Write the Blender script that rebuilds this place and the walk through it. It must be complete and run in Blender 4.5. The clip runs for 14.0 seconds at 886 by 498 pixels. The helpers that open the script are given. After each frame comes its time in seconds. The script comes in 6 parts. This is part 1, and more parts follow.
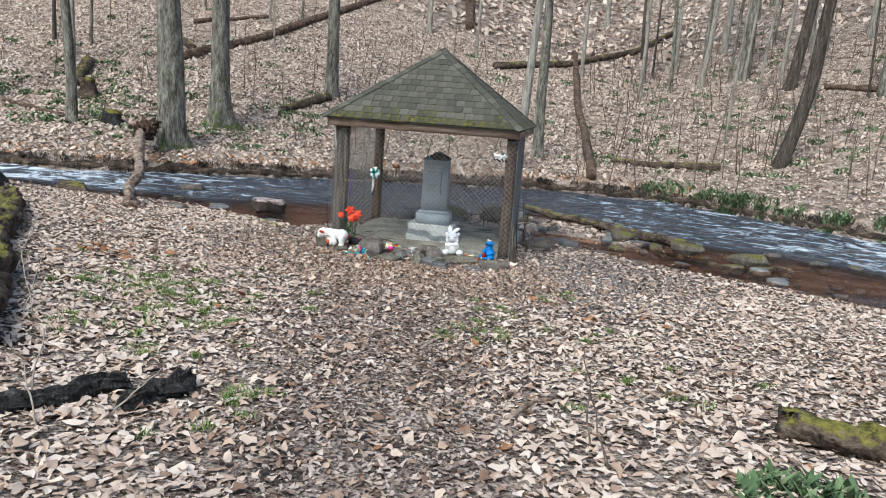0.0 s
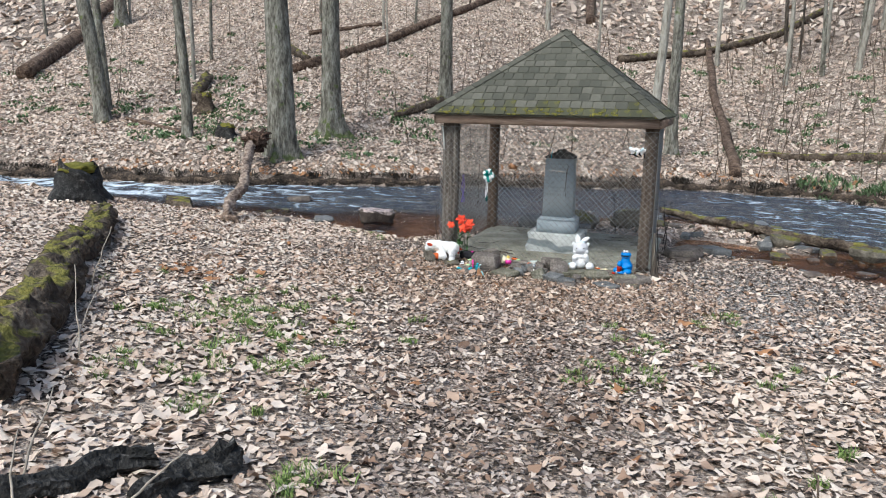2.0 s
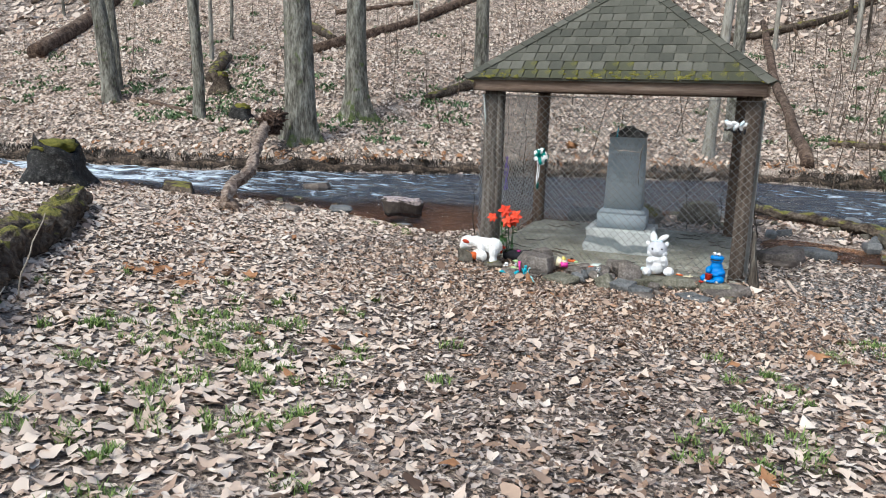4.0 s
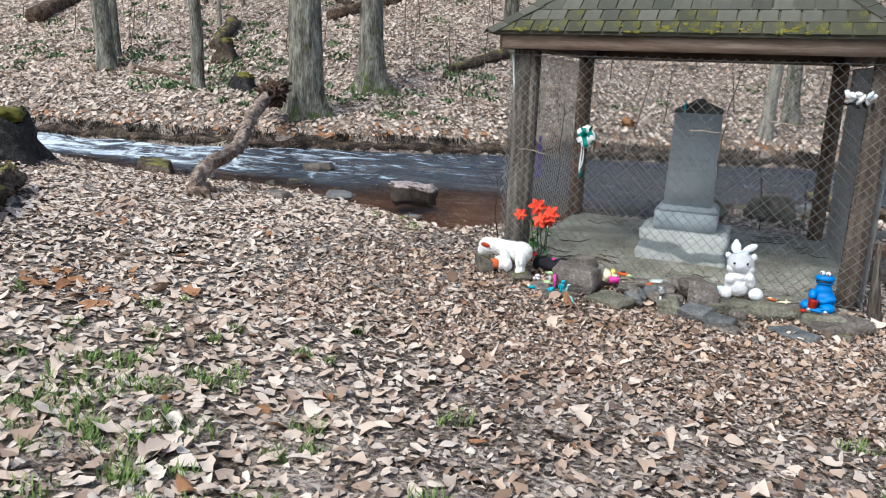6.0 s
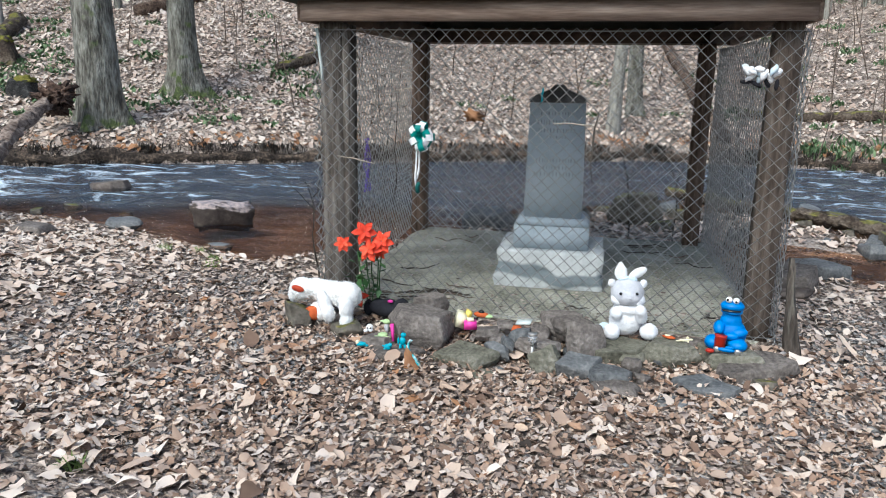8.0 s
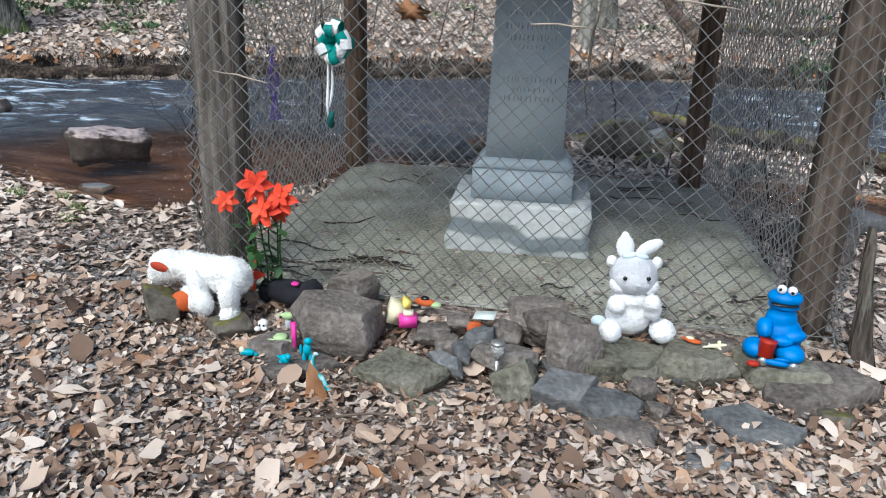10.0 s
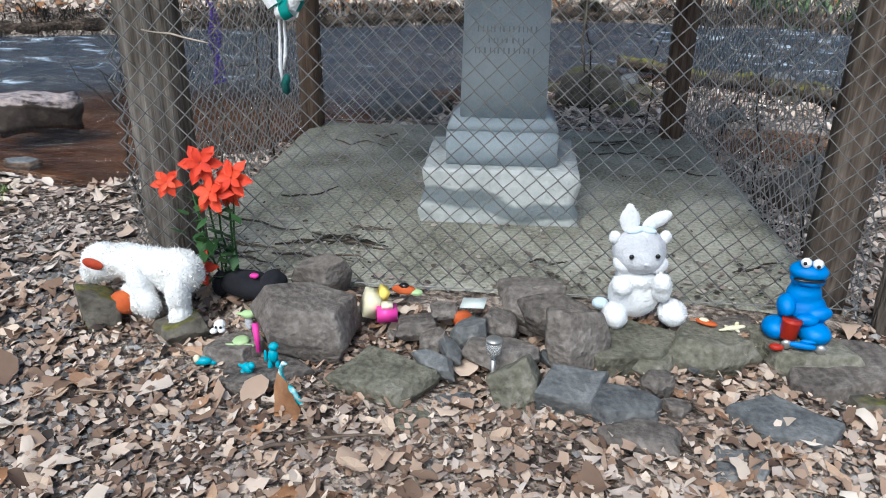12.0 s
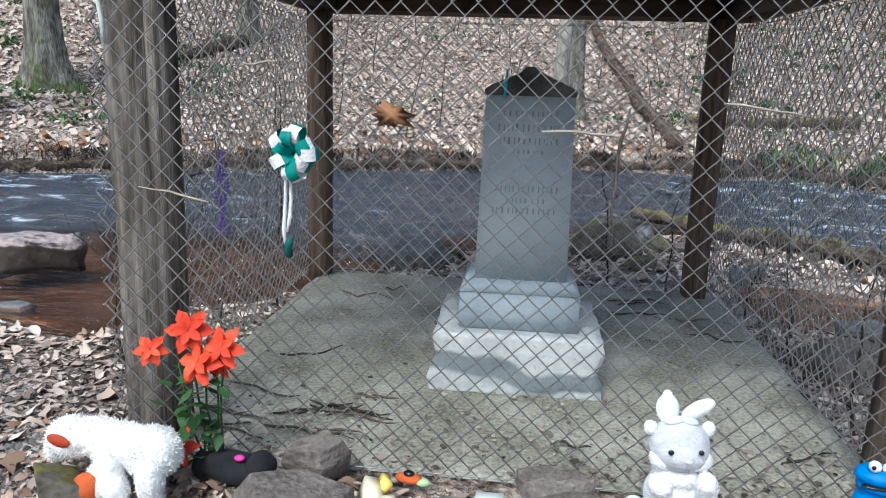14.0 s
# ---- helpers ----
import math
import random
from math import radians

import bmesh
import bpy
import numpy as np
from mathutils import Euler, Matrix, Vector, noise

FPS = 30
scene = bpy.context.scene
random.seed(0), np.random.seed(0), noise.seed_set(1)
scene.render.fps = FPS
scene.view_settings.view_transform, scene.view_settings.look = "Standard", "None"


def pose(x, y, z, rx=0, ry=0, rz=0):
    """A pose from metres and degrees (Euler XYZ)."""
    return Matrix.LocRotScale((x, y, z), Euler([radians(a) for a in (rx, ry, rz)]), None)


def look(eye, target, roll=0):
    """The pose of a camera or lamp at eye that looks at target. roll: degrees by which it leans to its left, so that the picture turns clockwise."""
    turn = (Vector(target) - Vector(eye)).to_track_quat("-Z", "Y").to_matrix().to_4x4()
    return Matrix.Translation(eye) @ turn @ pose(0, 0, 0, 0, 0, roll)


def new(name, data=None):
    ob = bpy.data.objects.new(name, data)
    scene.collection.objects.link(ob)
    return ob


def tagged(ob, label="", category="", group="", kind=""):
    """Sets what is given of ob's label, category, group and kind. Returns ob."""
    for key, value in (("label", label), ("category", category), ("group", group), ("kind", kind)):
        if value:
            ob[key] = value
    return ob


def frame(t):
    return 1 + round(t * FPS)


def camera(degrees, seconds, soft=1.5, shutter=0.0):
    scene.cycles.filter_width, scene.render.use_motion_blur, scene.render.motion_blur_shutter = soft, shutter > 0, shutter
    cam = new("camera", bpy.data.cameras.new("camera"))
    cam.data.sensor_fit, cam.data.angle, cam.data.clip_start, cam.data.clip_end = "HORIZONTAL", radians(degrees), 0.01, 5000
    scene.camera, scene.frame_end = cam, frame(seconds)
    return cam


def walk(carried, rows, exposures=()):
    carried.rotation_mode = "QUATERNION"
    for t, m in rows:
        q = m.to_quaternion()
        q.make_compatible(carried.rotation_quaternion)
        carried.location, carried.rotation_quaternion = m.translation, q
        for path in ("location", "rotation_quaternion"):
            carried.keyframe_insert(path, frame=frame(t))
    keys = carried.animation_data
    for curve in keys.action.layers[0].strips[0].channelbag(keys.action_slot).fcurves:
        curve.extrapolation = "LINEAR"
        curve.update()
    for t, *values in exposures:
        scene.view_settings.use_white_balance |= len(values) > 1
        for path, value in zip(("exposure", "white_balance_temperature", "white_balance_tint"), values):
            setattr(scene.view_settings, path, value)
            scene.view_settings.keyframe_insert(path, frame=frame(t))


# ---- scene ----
cam = camera(62.3, 14.0, soft=1.0, shutter=0.1)
PATH = [
    (0, (2.247, -11.782, 2.191), (1.911, -9.851, 1.796), 4.1),
    (0.5, (2.17, -11.42, 2.137), (1.759, -9.502, 1.748), 2.0),
    (1, (2.127, -11.092, 2.107), (1.528, -9.224, 1.718), 1.0),
    (1.5, (2.03, -10.761, 2.07), (1.434, -8.891, 1.685), 1.2),
    (2, (1.943, -10.381, 1.993), (1.287, -8.533, 1.601), 1.1),
    (2.2, (1.905, -10.254, 2.008), (1.185, -8.436, 1.586), 1.5),
    (4.3, (1.167, -8.481, 1.664), (0.438, -6.665, 1.252), 1.5),
    (4.5, (1.127, -8.327, 1.668), (0.404, -6.522, 1.199), 1.5),
    (5, (0.928, -7.917, 1.593), (0.204, -6.116, 1.108), 1.9),
    (5.5, (0.796, -7.499, 1.563), (0.054, -5.704, 1.087), 2.1),
    (6, (0.677, -7.08, 1.543), (-0.106, -5.301, 1.071), 2.2),
    (6.5, (0.571, -6.708, 1.524), (-0.211, -4.926, 1.062), 2.3),
    (7, (0.536, -6.312, 1.483), (-0.21, -4.505, 1.061), 1.5),
    (7.5, (0.476, -5.962, 1.438), (-0.156, -4.109, 1.029), 2.5),
    (8, (0.41, -5.568, 1.427), (-0.009, -3.666, 0.972), 0.9),
    (8.2, (0.406, -5.436, 1.415), (-0.006, -3.534, 0.955), 0.8),
    (10.3, (0.22, -4.098, 1.288), (-0.068, -2.246, 0.588), 1.9),
    (10.5, (0.189, -4.03, 1.289), (-0.097, -2.183, 0.575), 2.0),
    (11, (0.113, -3.897, 1.287), (-0.12, -2.04, 0.581), 0.8),
    (11.5, (0.114, -3.866, 1.285), (-0.084, -2.021, 0.538), 0.8),
    (12, (0.119, -3.858, 1.278), (-0.058, -2.031, 0.484), 0.7),
    (12.5, (0.116, -3.847, 1.283), (-0.063, -2.021, 0.485), 0.3),
    (13, (0.107, -3.841, 1.342), (-0.082, -1.915, 0.836), 1.1),
    (13.2, (0.125, -3.825, 1.355), (-0.089, -1.89, 0.896), 1.6),
    (13.5, (0.067, -3.78, 1.351), (-0.136, -1.842, 0.902), 1.9),
    (14, (0.069, -3.581, 1.32), (-0.149, -1.643, 0.875), 1.9),
]
walk(cam, [(t, look(eye, target, roll)) for t, eye, target, roll in PATH], exposures=((0.0, 0.12, 6050, 2.5), (2.0, 0.2, 6050, 2.5), (6.0, 0.2, 6000, 2.5), (8.0, 0.2, 5800, 1.5), (10.3, 0.1, 5780, 1.5), (12.5, 0.1, 5780, 1.5), (14.0, 0.3, 5700, 1.5)))

# ---- world, sun, exposure ----
world = bpy.data.worlds.new("overcast")
scene.world = world
world.use_nodes = True
wt = world.node_tree
sky = wt.nodes.new("ShaderNodeTexSky")
sky.sky_type, sky.sun_disc = "NISHITA", False
sky.sun_elevation, sky.sun_rotation = radians(51), radians(200)
sky.air_density, sky.dust_density, sky.ozone_density = 1.0, 4.0, 0.6
wt.links.new(sky.outputs["Color"], wt.nodes["Background"].inputs["Color"])
wt.nodes["Background"].inputs["Strength"].default_value = 0.172
sun_data = bpy.data.lights.new("sun", "SUN")
sun_data.energy, sun_data.angle, sun_data.color = 2.15, radians(24), (1.0, 0.97, 0.94)
sun = new("sun", sun_data)
sun.matrix_world = look((-4.7, -12.9, 16.9), (0, 0, 0))


# ---- materials ----
def material(name, colors, scale=4.0, rough=0.85, bump=0.3, fine=40.0, metal=0.0, stretch=(1, 1, 1), mottle=0.25, spec=0.3, moss=None, moss_amount=0.5, island=0.0, by_object=0.0, dist=0.02):
    """A procedural surface: a colour ramp over two scales of noise, with relief. colors: (position, rgb) stops."""
    m = bpy.data.materials.new(name)
    m.use_nodes = True
    nt = m.node_tree
    n, l = nt.nodes, nt.links
    bsdf = n["Principled BSDF"]
    co = n.new("ShaderNodeTexCoord")
    mp = n.new("ShaderNodeMapping")
    mp.inputs["Scale"].default_value = stretch
    l.new(co.outputs["Object"], mp.inputs["Vector"])
    big, small = n.new("ShaderNodeTexNoise"), n.new("ShaderNodeTexNoise")
    big.inputs["Scale"].default_value, big.inputs["Detail"].default_value = scale, 5
    small.inputs["Scale"].default_value, small.inputs["Detail"].default_value = fine, 4
    for node in (big, small):
        l.new(mp.outputs["Vector"], node.inputs["Vector"])
    add = n.new("ShaderNodeMath")
    add.operation = "MULTIPLY_ADD"
    l.new(small.outputs["Fac"], add.inputs[0])
    add.inputs[1].default_value = mottle
    sub = n.new("ShaderNodeMath")
    sub.operation = "ADD"
    l.new(big.outputs["Fac"], sub.inputs[0])
    sub.inputs[1].default_value = -mottle / 2
    l.new(sub.outputs[0], add.inputs[2])
    value = add.outputs[0]
    for amount, kind in ((island, "island"), (by_object, "object")):
        if amount:
            src = n.new("ShaderNodeNewGeometry").outputs["Random Per Island"] if kind == "island" else n.new("ShaderNodeObjectInfo").outputs["Random"]
            mixv = n.new("ShaderNodeMix")
            mixv.inputs["Factor"].default_value = amount
            l.new(value, mixv.inputs["A"])
            l.new(src, mixv.inputs["B"])
            value = mixv.outputs["Result"]
    ramp = n.new("ShaderNodeValToRGB")
    while len(ramp.color_ramp.elements) < len(colors):
        ramp.color_ramp.elements.new(0.5)
    for e, (p, c) in zip(ramp.color_ramp.elements, colors):
        e.position, e.color = p, (*c, 1)
    l.new(value, ramp.inputs["Fac"])
    out = ramp.outputs["Color"]
    if moss:
        geo = n.new("ShaderNodeNewGeometry")
        sep = n.new("ShaderNodeSeparateXYZ")
        l.new(geo.outputs["Normal"], sep.inputs["Vector"])
        mn = n.new("ShaderNodeTexNoise")
        mn.inputs["Scale"].default_value, mn.inputs["Detail"].default_value = scale * 1.3, 6
        l.new(co.outputs["Object"], mn.inputs["Vector"])
        ma = n.new("ShaderNodeMath")
        ma.operation = "MULTIPLY_ADD"
        l.new(sep.outputs["Z"], ma.inputs[0])
        ma.inputs[1].default_value = 0.35
        l.new(mn.outputs["Fac"], ma.inputs[2])
        mr = n.new("ShaderNodeMapRange")
        mr.inputs["From Min"].default_value, mr.inputs["From Max"].default_value = 1.05 - moss_amount, 1.15 - moss_amount
        l.new(ma.outputs[0], mr.inputs["Value"])
        mc = n.new("ShaderNodeValToRGB")
        mc.color_ramp.elements[0].position, mc.color_ramp.elements[1].position = 0.3, 0.7
        mc.color_ramp.elements[0].color, mc.color_ramp.elements[1].color = (moss[0] * 0.35, moss[1] * 0.4, moss[2] * 0.5, 1), (*moss, 1)
        l.new(small.outputs["Fac"], mc.inputs["Fac"])
        mx = n.new("ShaderNodeMix")
        mx.data_type = "RGBA"
        l.new(mr.outputs["Result"], mx.inputs["Factor"])
        l.new(out, mx.inputs["A"])
        l.new(mc.outputs["Color"], mx.inputs["B"])
        out = mx.outputs["Result"]
    l.new(out, bsdf.inputs["Base Color"])
    bsdf.inputs["Roughness"].default_value, bsdf.inputs["Metallic"].default_value = rough, metal
    bsdf.inputs["Specular IOR Level"].default_value = spec
    if bump:
        bp = n.new("ShaderNodeBump")
        bp.inputs["Strength"].default_value, bp.inputs["Distance"].default_value = bump, dist
        l.new(value if not (island or by_object) else add.outputs[0], bp.inputs["Height"])
        l.new(bp.outputs["Normal"], bsdf.inputs["Normal"])
    return m


def two(a, b):
    return ((0.3, a), (0.7, b))


M_SOIL = material("leaf_mould", ((0.25, (0.045, 0.034, 0.028)), (0.42, (0.18, 0.139, 0.112)), (0.56, (0.32, 0.258, 0.215)), (0.74, (0.49, 0.42, 0.362))), 3.0, 0.95, 1.0, 34, mottle=1.3, dist=0.05)
M_LEAF = material("dry_leaf", ((0.03, (0.09, 0.057, 0.041)), (0.12, (0.345, 0.242, 0.182)), (0.3, (0.53, 0.412, 0.33)), (0.65, (0.60, 0.495, 0.415)), (0.98, (0.68, 0.60, 0.525))), 9, 0.75, 0.4, 60, island=0.85, dist=0.006)
M_HILLLEAF = material("hillside_leaf", ((0.03, (0.07, 0.046, 0.034)), (0.15, (0.29, 0.205, 0.154)), (0.38, (0.46, 0.355, 0.285)), (0.7, (0.56, 0.465, 0.39)), (0.98, (0.66, 0.59, 0.52))), 9, 0.75, 0.4, 60, island=0.85, dist=0.006)
# near-black first stop stands in for shade in gaps between fragments
M_FRAG = material("trodden_leaf", ((0.08, (0.032, 0.024, 0.019)), (0.26, (0.18, 0.135, 0.112)), (0.52, (0.355, 0.282, 0.24)), (0.95, (0.55, 0.47, 0.415))), 9, 0.8, 0.3, 60, island=0.88, dist=0.004)
M_BROWNLEAF = material("brown_curled_leaf", ((0.05, (0.07, 0.042, 0.03)), (0.3, (0.26, 0.168, 0.117)), (0.6, (0.42, 0.305, 0.23)), (0.95, (0.62, 0.525, 0.44))), 9, 0.75, 0.4, 60, island=0.85, dist=0.006)
M_ONELEAF = material("single_dry_leaf", ((0.08, (0.14, 0.07, 0.04)), (0.35, (0.33, 0.19, 0.115)), (0.6, (0.46, 0.31, 0.21)), (0.95, (0.62, 0.51, 0.41))), 9, 0.75, 0.3, 60, by_object=0.85, dist=0.004)
M_GRASS = material("grass", ((0.1, (0.07, 0.12, 0.03)), (0.5, (0.15, 0.225, 0.06)), (0.9, (0.26, 0.33, 0.11))), 5, 0.7, 0, 20, island=0.8)
M_HERB = material("low_green_plants", ((0.1, (0.05, 0.085, 0.04)), (0.5, (0.10, 0.165, 0.075)), (0.9, (0.19, 0.26, 0.13))), 5, 0.7, 0, 20, island=0.8)
M_GRAVEL = material("gravel", ((0.1, (0.055, 0.05, 0.047)), (0.5, (0.15, 0.142, 0.137)), (0.9, (0.33, 0.315, 0.305))), 12, 0.85, 0.4, 60, island=0.8)
M_BARK = material("grey_bark", ((0.3, (0.055, 0.05, 0.041)), (0.48, (0.145, 0.138, 0.115)), (0.62, (0.235, 0.228, 0.195)), (0.8, (0.34, 0.338, 0.30))), 3.0, 0.95, 1.0, 11, stretch=(3.0, 3.0, 0.8), mottle=0.7, dist=0.05, moss=(0.14, 0.17, 0.06), moss_amount=0.42)
M_BARKPALE = material("pale_bark", ((0.3, (0.14, 0.125, 0.105)), (0.5, (0.27, 0.255, 0.22)), (0.75, (0.38, 0.37, 0.33))), 4.0, 0.92, 0.6, 14, stretch=(3, 3, 0.6), mottle=0.6, dist=0.02)
M_BARKDARK = material("dark_bark", ((0.3, (0.035, 0.028, 0.022)), (0.55, (0.085, 0.07, 0.058)), (0.8, (0.16, 0.145, 0.12))), 3.0, 0.95, 1.0, 12, stretch=(3.2, 3.2, 0.5), mottle=0.7, dist=0.05)
M_LOG = material("rotting_log", ((0.3, (0.035, 0.022, 0.016)), (0.5, (0.10, 0.066, 0.048)), (0.75, (0.20, 0.15, 0.115))), 5.0, 0.95, 1.0, 20, mottle=0.7, dist=0.04)
M_MOSSLOG = material("mossy_log", ((0.3, (0.028, 0.02, 0.015)), (0.5, (0.075, 0.056, 0.042)), (0.75, (0.17, 0.138, 0.108))), 4.0, 0.97, 1.0, 24, mottle=0.8, dist=0.05, moss=(0.23, 0.205, 0.048), moss_amount=0.275)
M_DRIFT = material("driftwood", ((0.3, (0.075, 0.05, 0.038)), (0.48, (0.21, 0.155, 0.122)), (0.72, (0.40, 0.33, 0.275))), 6.0, 0.92, 1.0, 26, mottle=0.8, dist=0.03)
M_CHAR = material("charred_wood", ((0.3, (0.006, 0.006, 0.006)), (0.55, (0.022, 0.021, 0.02)), (0.72, (0.07, 0.067, 0.065)), (0.88, (0.2, 0.19, 0.18))), 10, 0.7, 1.0, 38, stretch=(1.4, 1.4, 1.4), mottle=0.9, dist=0.02)
M_MOSS = material("moss", ((0.3, (0.07, 0.075, 0.012)), (0.5, (0.13, 0.12, 0.022)), (0.75, (0.21, 0.195, 0.04))), 12, 0.95, 0.8, 70, mottle=0.7, dist=0.01)
M_ROCK = material("brown_grey_stone", ((0.2, (0.055, 0.047, 0.042)), (0.42, (0.125, 0.108, 0.096)), (0.58, (0.18, 0.157, 0.141)), (0.8, (0.29, 0.262, 0.238))), 7, 0.8, 0.9, 48, mottle=1.0, by_object=0.22, dist=0.014)
M_ROCKGREY = material("slate_grey_stone", ((0.2, (0.05, 0.052, 0.056)), (0.42, (0.108, 0.112, 0.114)), (0.58, (0.155, 0.158, 0.159)), (0.8, (0.255, 0.255, 0.25))), 7, 0.72, 0.8, 48, mottle=0.9, by_object=0.22, dist=0.012)
M_ROCKGREEN = material("greenish_stone", ((0.2, (0.055, 0.053, 0.039)), (0.42, (0.122, 0.117, 0.088)), (0.58, (0.175, 0.166, 0.13)), (0.8, (0.285, 0.27, 0.225))), 7, 0.85, 0.9, 48, mottle=1.0, by_object=0.22, dist=0.014)
M_ROCKMOSS = material("mossy_stone", ((0.25, (0.05, 0.045, 0.036)), (0.5, (0.115, 0.102, 0.082)), (0.75, (0.20, 0.18, 0.15))), 6, 0.92, 0.9, 34, mottle=0.7, moss=(0.17, 0.155, 0.035), moss_amount=0.30, dist=0.015)
# upward faces painted paler as if sunlit; sides dark from wet and painted shade
M_SUNLITTOP = material("wet_rock_with_sunlit_top", ((0.25, (0.03, 0.022, 0.018)), (0.5, (0.06, 0.046, 0.038)), (0.75, (0.11, 0.09, 0.076))), 5, 0.7, 0.6, 26, mottle=0.5, moss=(0.50, 0.40, 0.36), moss_amount=0.36)
M_DARKDRIFT = material("dark_rotten_wood", ((0.3, (0.022, 0.014, 0.010)), (0.5, (0.075, 0.045, 0.033)), (0.75, (0.19, 0.13, 0.10))), 7.0, 0.95, 1.0, 22, mottle=0.8, dist=0.04)
M_WETROCK = material("wet_flat_rock", ((0.25, (0.055, 0.042, 0.035)), (0.5, (0.115, 0.092, 0.078)), (0.75, (0.21, 0.18, 0.156))), 5, 0.6, 0.6, 26, mottle=0.5)
M_CONCRETE = material("weathered_concrete", ((0.2, (0.11, 0.105, 0.078)), (0.42, (0.27, 0.262, 0.208)), (0.6, (0.40, 0.39, 0.325)), (0.8, (0.53, 0.52, 0.455))), 2.6, 0.92, 0.8, 60, mottle=0.85, dist=0.01)
M_GRANITE = material("grey_granite", ((0.3, (0.33, 0.388, 0.432)), (0.5, (0.425, 0.485, 0.53)), (0.7, (0.515, 0.568, 0.608))), 3, 0.6, 0.15, 130, mottle=0.5, dist=0.003)
M_GRANITEDARK = material("stained_granite", ((0.3, (0.035, 0.035, 0.036)), (0.55, (0.075, 0.075, 0.075)), (0.8, (0.14, 0.14, 0.14))), 9, 0.7, 0.2, 90, mottle=0.5, dist=0.004)
M_INSCRIBED = material("cut_letters", two((0.22, 0.25, 0.272), (0.28, 0.31, 0.33)), 30, 0.8, 0, 90)
M_POST = material("weathered_post_wood", ((0.28, (0.055, 0.046, 0.038)), (0.46, (0.125, 0.106, 0.09)), (0.6, (0.20, 0.178, 0.157)), (0.82, (0.34, 0.318, 0.29))), 5.0, 0.85, 0.8, 22, stretch=(6, 6, 0.5), mottle=0.6, dist=0.008)
M_POSTBROWN = material("brown_post_wood", ((0.28, (0.05, 0.036, 0.028)), (0.48, (0.105, 0.08, 0.063)), (0.62, (0.165, 0.132, 0.108)), (0.82, (0.27, 0.235, 0.20))), 5.0, 0.85, 0.8, 22, stretch=(6, 6, 0.5), mottle=0.6, dist=0.008)
M_POSTDARK = material("dark_post_wood", ((0.3, (0.065, 0.043, 0.03)), (0.5, (0.13, 0.088, 0.064)), (0.75, (0.21, 0.155, 0.12))), 5.0, 0.85, 0.8, 22, stretch=(6, 6, 0.5), mottle=0.6, dist=0.008)
M_FASCIA = material("stained_fascia_wood", ((0.3, (0.15, 0.106, 0.08)), (0.5, (0.25, 0.185, 0.145)), (0.75, (0.37, 0.295, 0.24))), 4.0, 0.8, 0.5, 20, stretch=(0.5, 6, 6), mottle=0.5, dist=0.006)
M_RAFTER = material("dark_rafter_wood", two((0.05, 0.033, 0.024), (0.11, 0.075, 0.055)), 4.0, 0.85, 0.4, 20)
M_SHINGLE = material("asphalt_shingle", ((0.15, (0.046, 0.047, 0.038)), (0.5, (0.083, 0.082, 0.066)), (0.85, (0.145, 0.141, 0.117))), 6, 0.95, 0.5, 120, mottle=0.5, by_object=0.4, dist=0.004)
M_SHINGLEJOIN = material("asphalt_shingle_rest", ((0.15, (0.046, 0.047, 0.038)), (0.5, (0.083, 0.082, 0.066)), (0.85, (0.145, 0.141, 0.117))), 6, 0.95, 0.5, 120, mottle=0.5, island=0.4, dist=0.004)
M_SHINGLEMOSS = material("mossy_shingle", ((0.15, (0.04, 0.042, 0.027)), (0.5, (0.064, 0.065, 0.042)), (0.85, (0.10, 0.098, 0.066))), 6, 0.95, 0.7, 90, mottle=0.4, by_object=0.3, moss=(0.17, 0.155, 0.022), moss_amount=0.262, dist=0.008)
M_WIRE = material("galvanised_wire", two((0.24, 0.237, 0.23), (0.40, 0.395, 0.386)), 20, 0.42, 0, 80, metal=0.5, spec=0.5)
M_SILT = material("red_brown_silt", ((0.25, (0.055, 0.037, 0.028)), (0.5, (0.11, 0.077, 0.057)), (0.75, (0.19, 0.145, 0.115))), 2.2, 0.9, 0.6, 26, mottle=0.7, dist=0.02)
M_WHITE = material("white_plush", two((0.70, 0.705, 0.72), (0.84, 0.84, 0.85)), 14, 0.95, 0.8, 110, mottle=0.5, dist=0.012)
M_PALEGREY = material("pale_grey_plush", two((0.46, 0.465, 0.50), (0.58, 0.585, 0.615)), 14, 0.95, 0.7, 110, mottle=0.5, dist=0.01)
M_PALEBLUE = material("pale_blue_cloth", two((0.52, 0.64, 0.72), (0.66, 0.77, 0.84)), 20, 0.9, 0.2, 90)
M_DIRTYWHITE = material("matted_white_plush", ((0.25, (0.60, 0.59, 0.56)), (0.42, (0.77, 0.765, 0.75)), (0.7, (0.86, 0.86, 0.855))), 11, 0.95, 1.0, 60, mottle=0.7, dist=0.012)
M_RUST = material("rust_red_cloth", two((0.30, 0.03, 0.012), (0.46, 0.075, 0.03)), 14, 0.8, 0.3, 60)
M_BLUE = material("blue_plastic", two((0.0, 0.145, 0.47), (0.006, 0.21, 0.60)), 12, 0.5, 0.3, 45, dist=0.004)
M_BLACK = material("black_plush", two((0.006, 0.006, 0.009), (0.022, 0.022, 0.028)), 12, 0.9, 0.5, 70, dist=0.006)
M_BLACKGLOSS = material("black_bead", two((0.006, 0.006, 0.006), (0.012, 0.012, 0.012)), 4, 0.2, 0, 20, spec=0.5)
M_RED = material("red_cloth_petal", ((0.2, (0.42, 0.018, 0.008)), (0.5, (0.66, 0.05, 0.018)), (0.8, (0.78, 0.12, 0.05))), 14, 0.65, 0.2, 60)
M_REDPLASTIC = material("red_plastic", two((0.36, 0.018, 0.008), (0.46, 0.03, 0.012)), 9, 0.45, 0, 40)
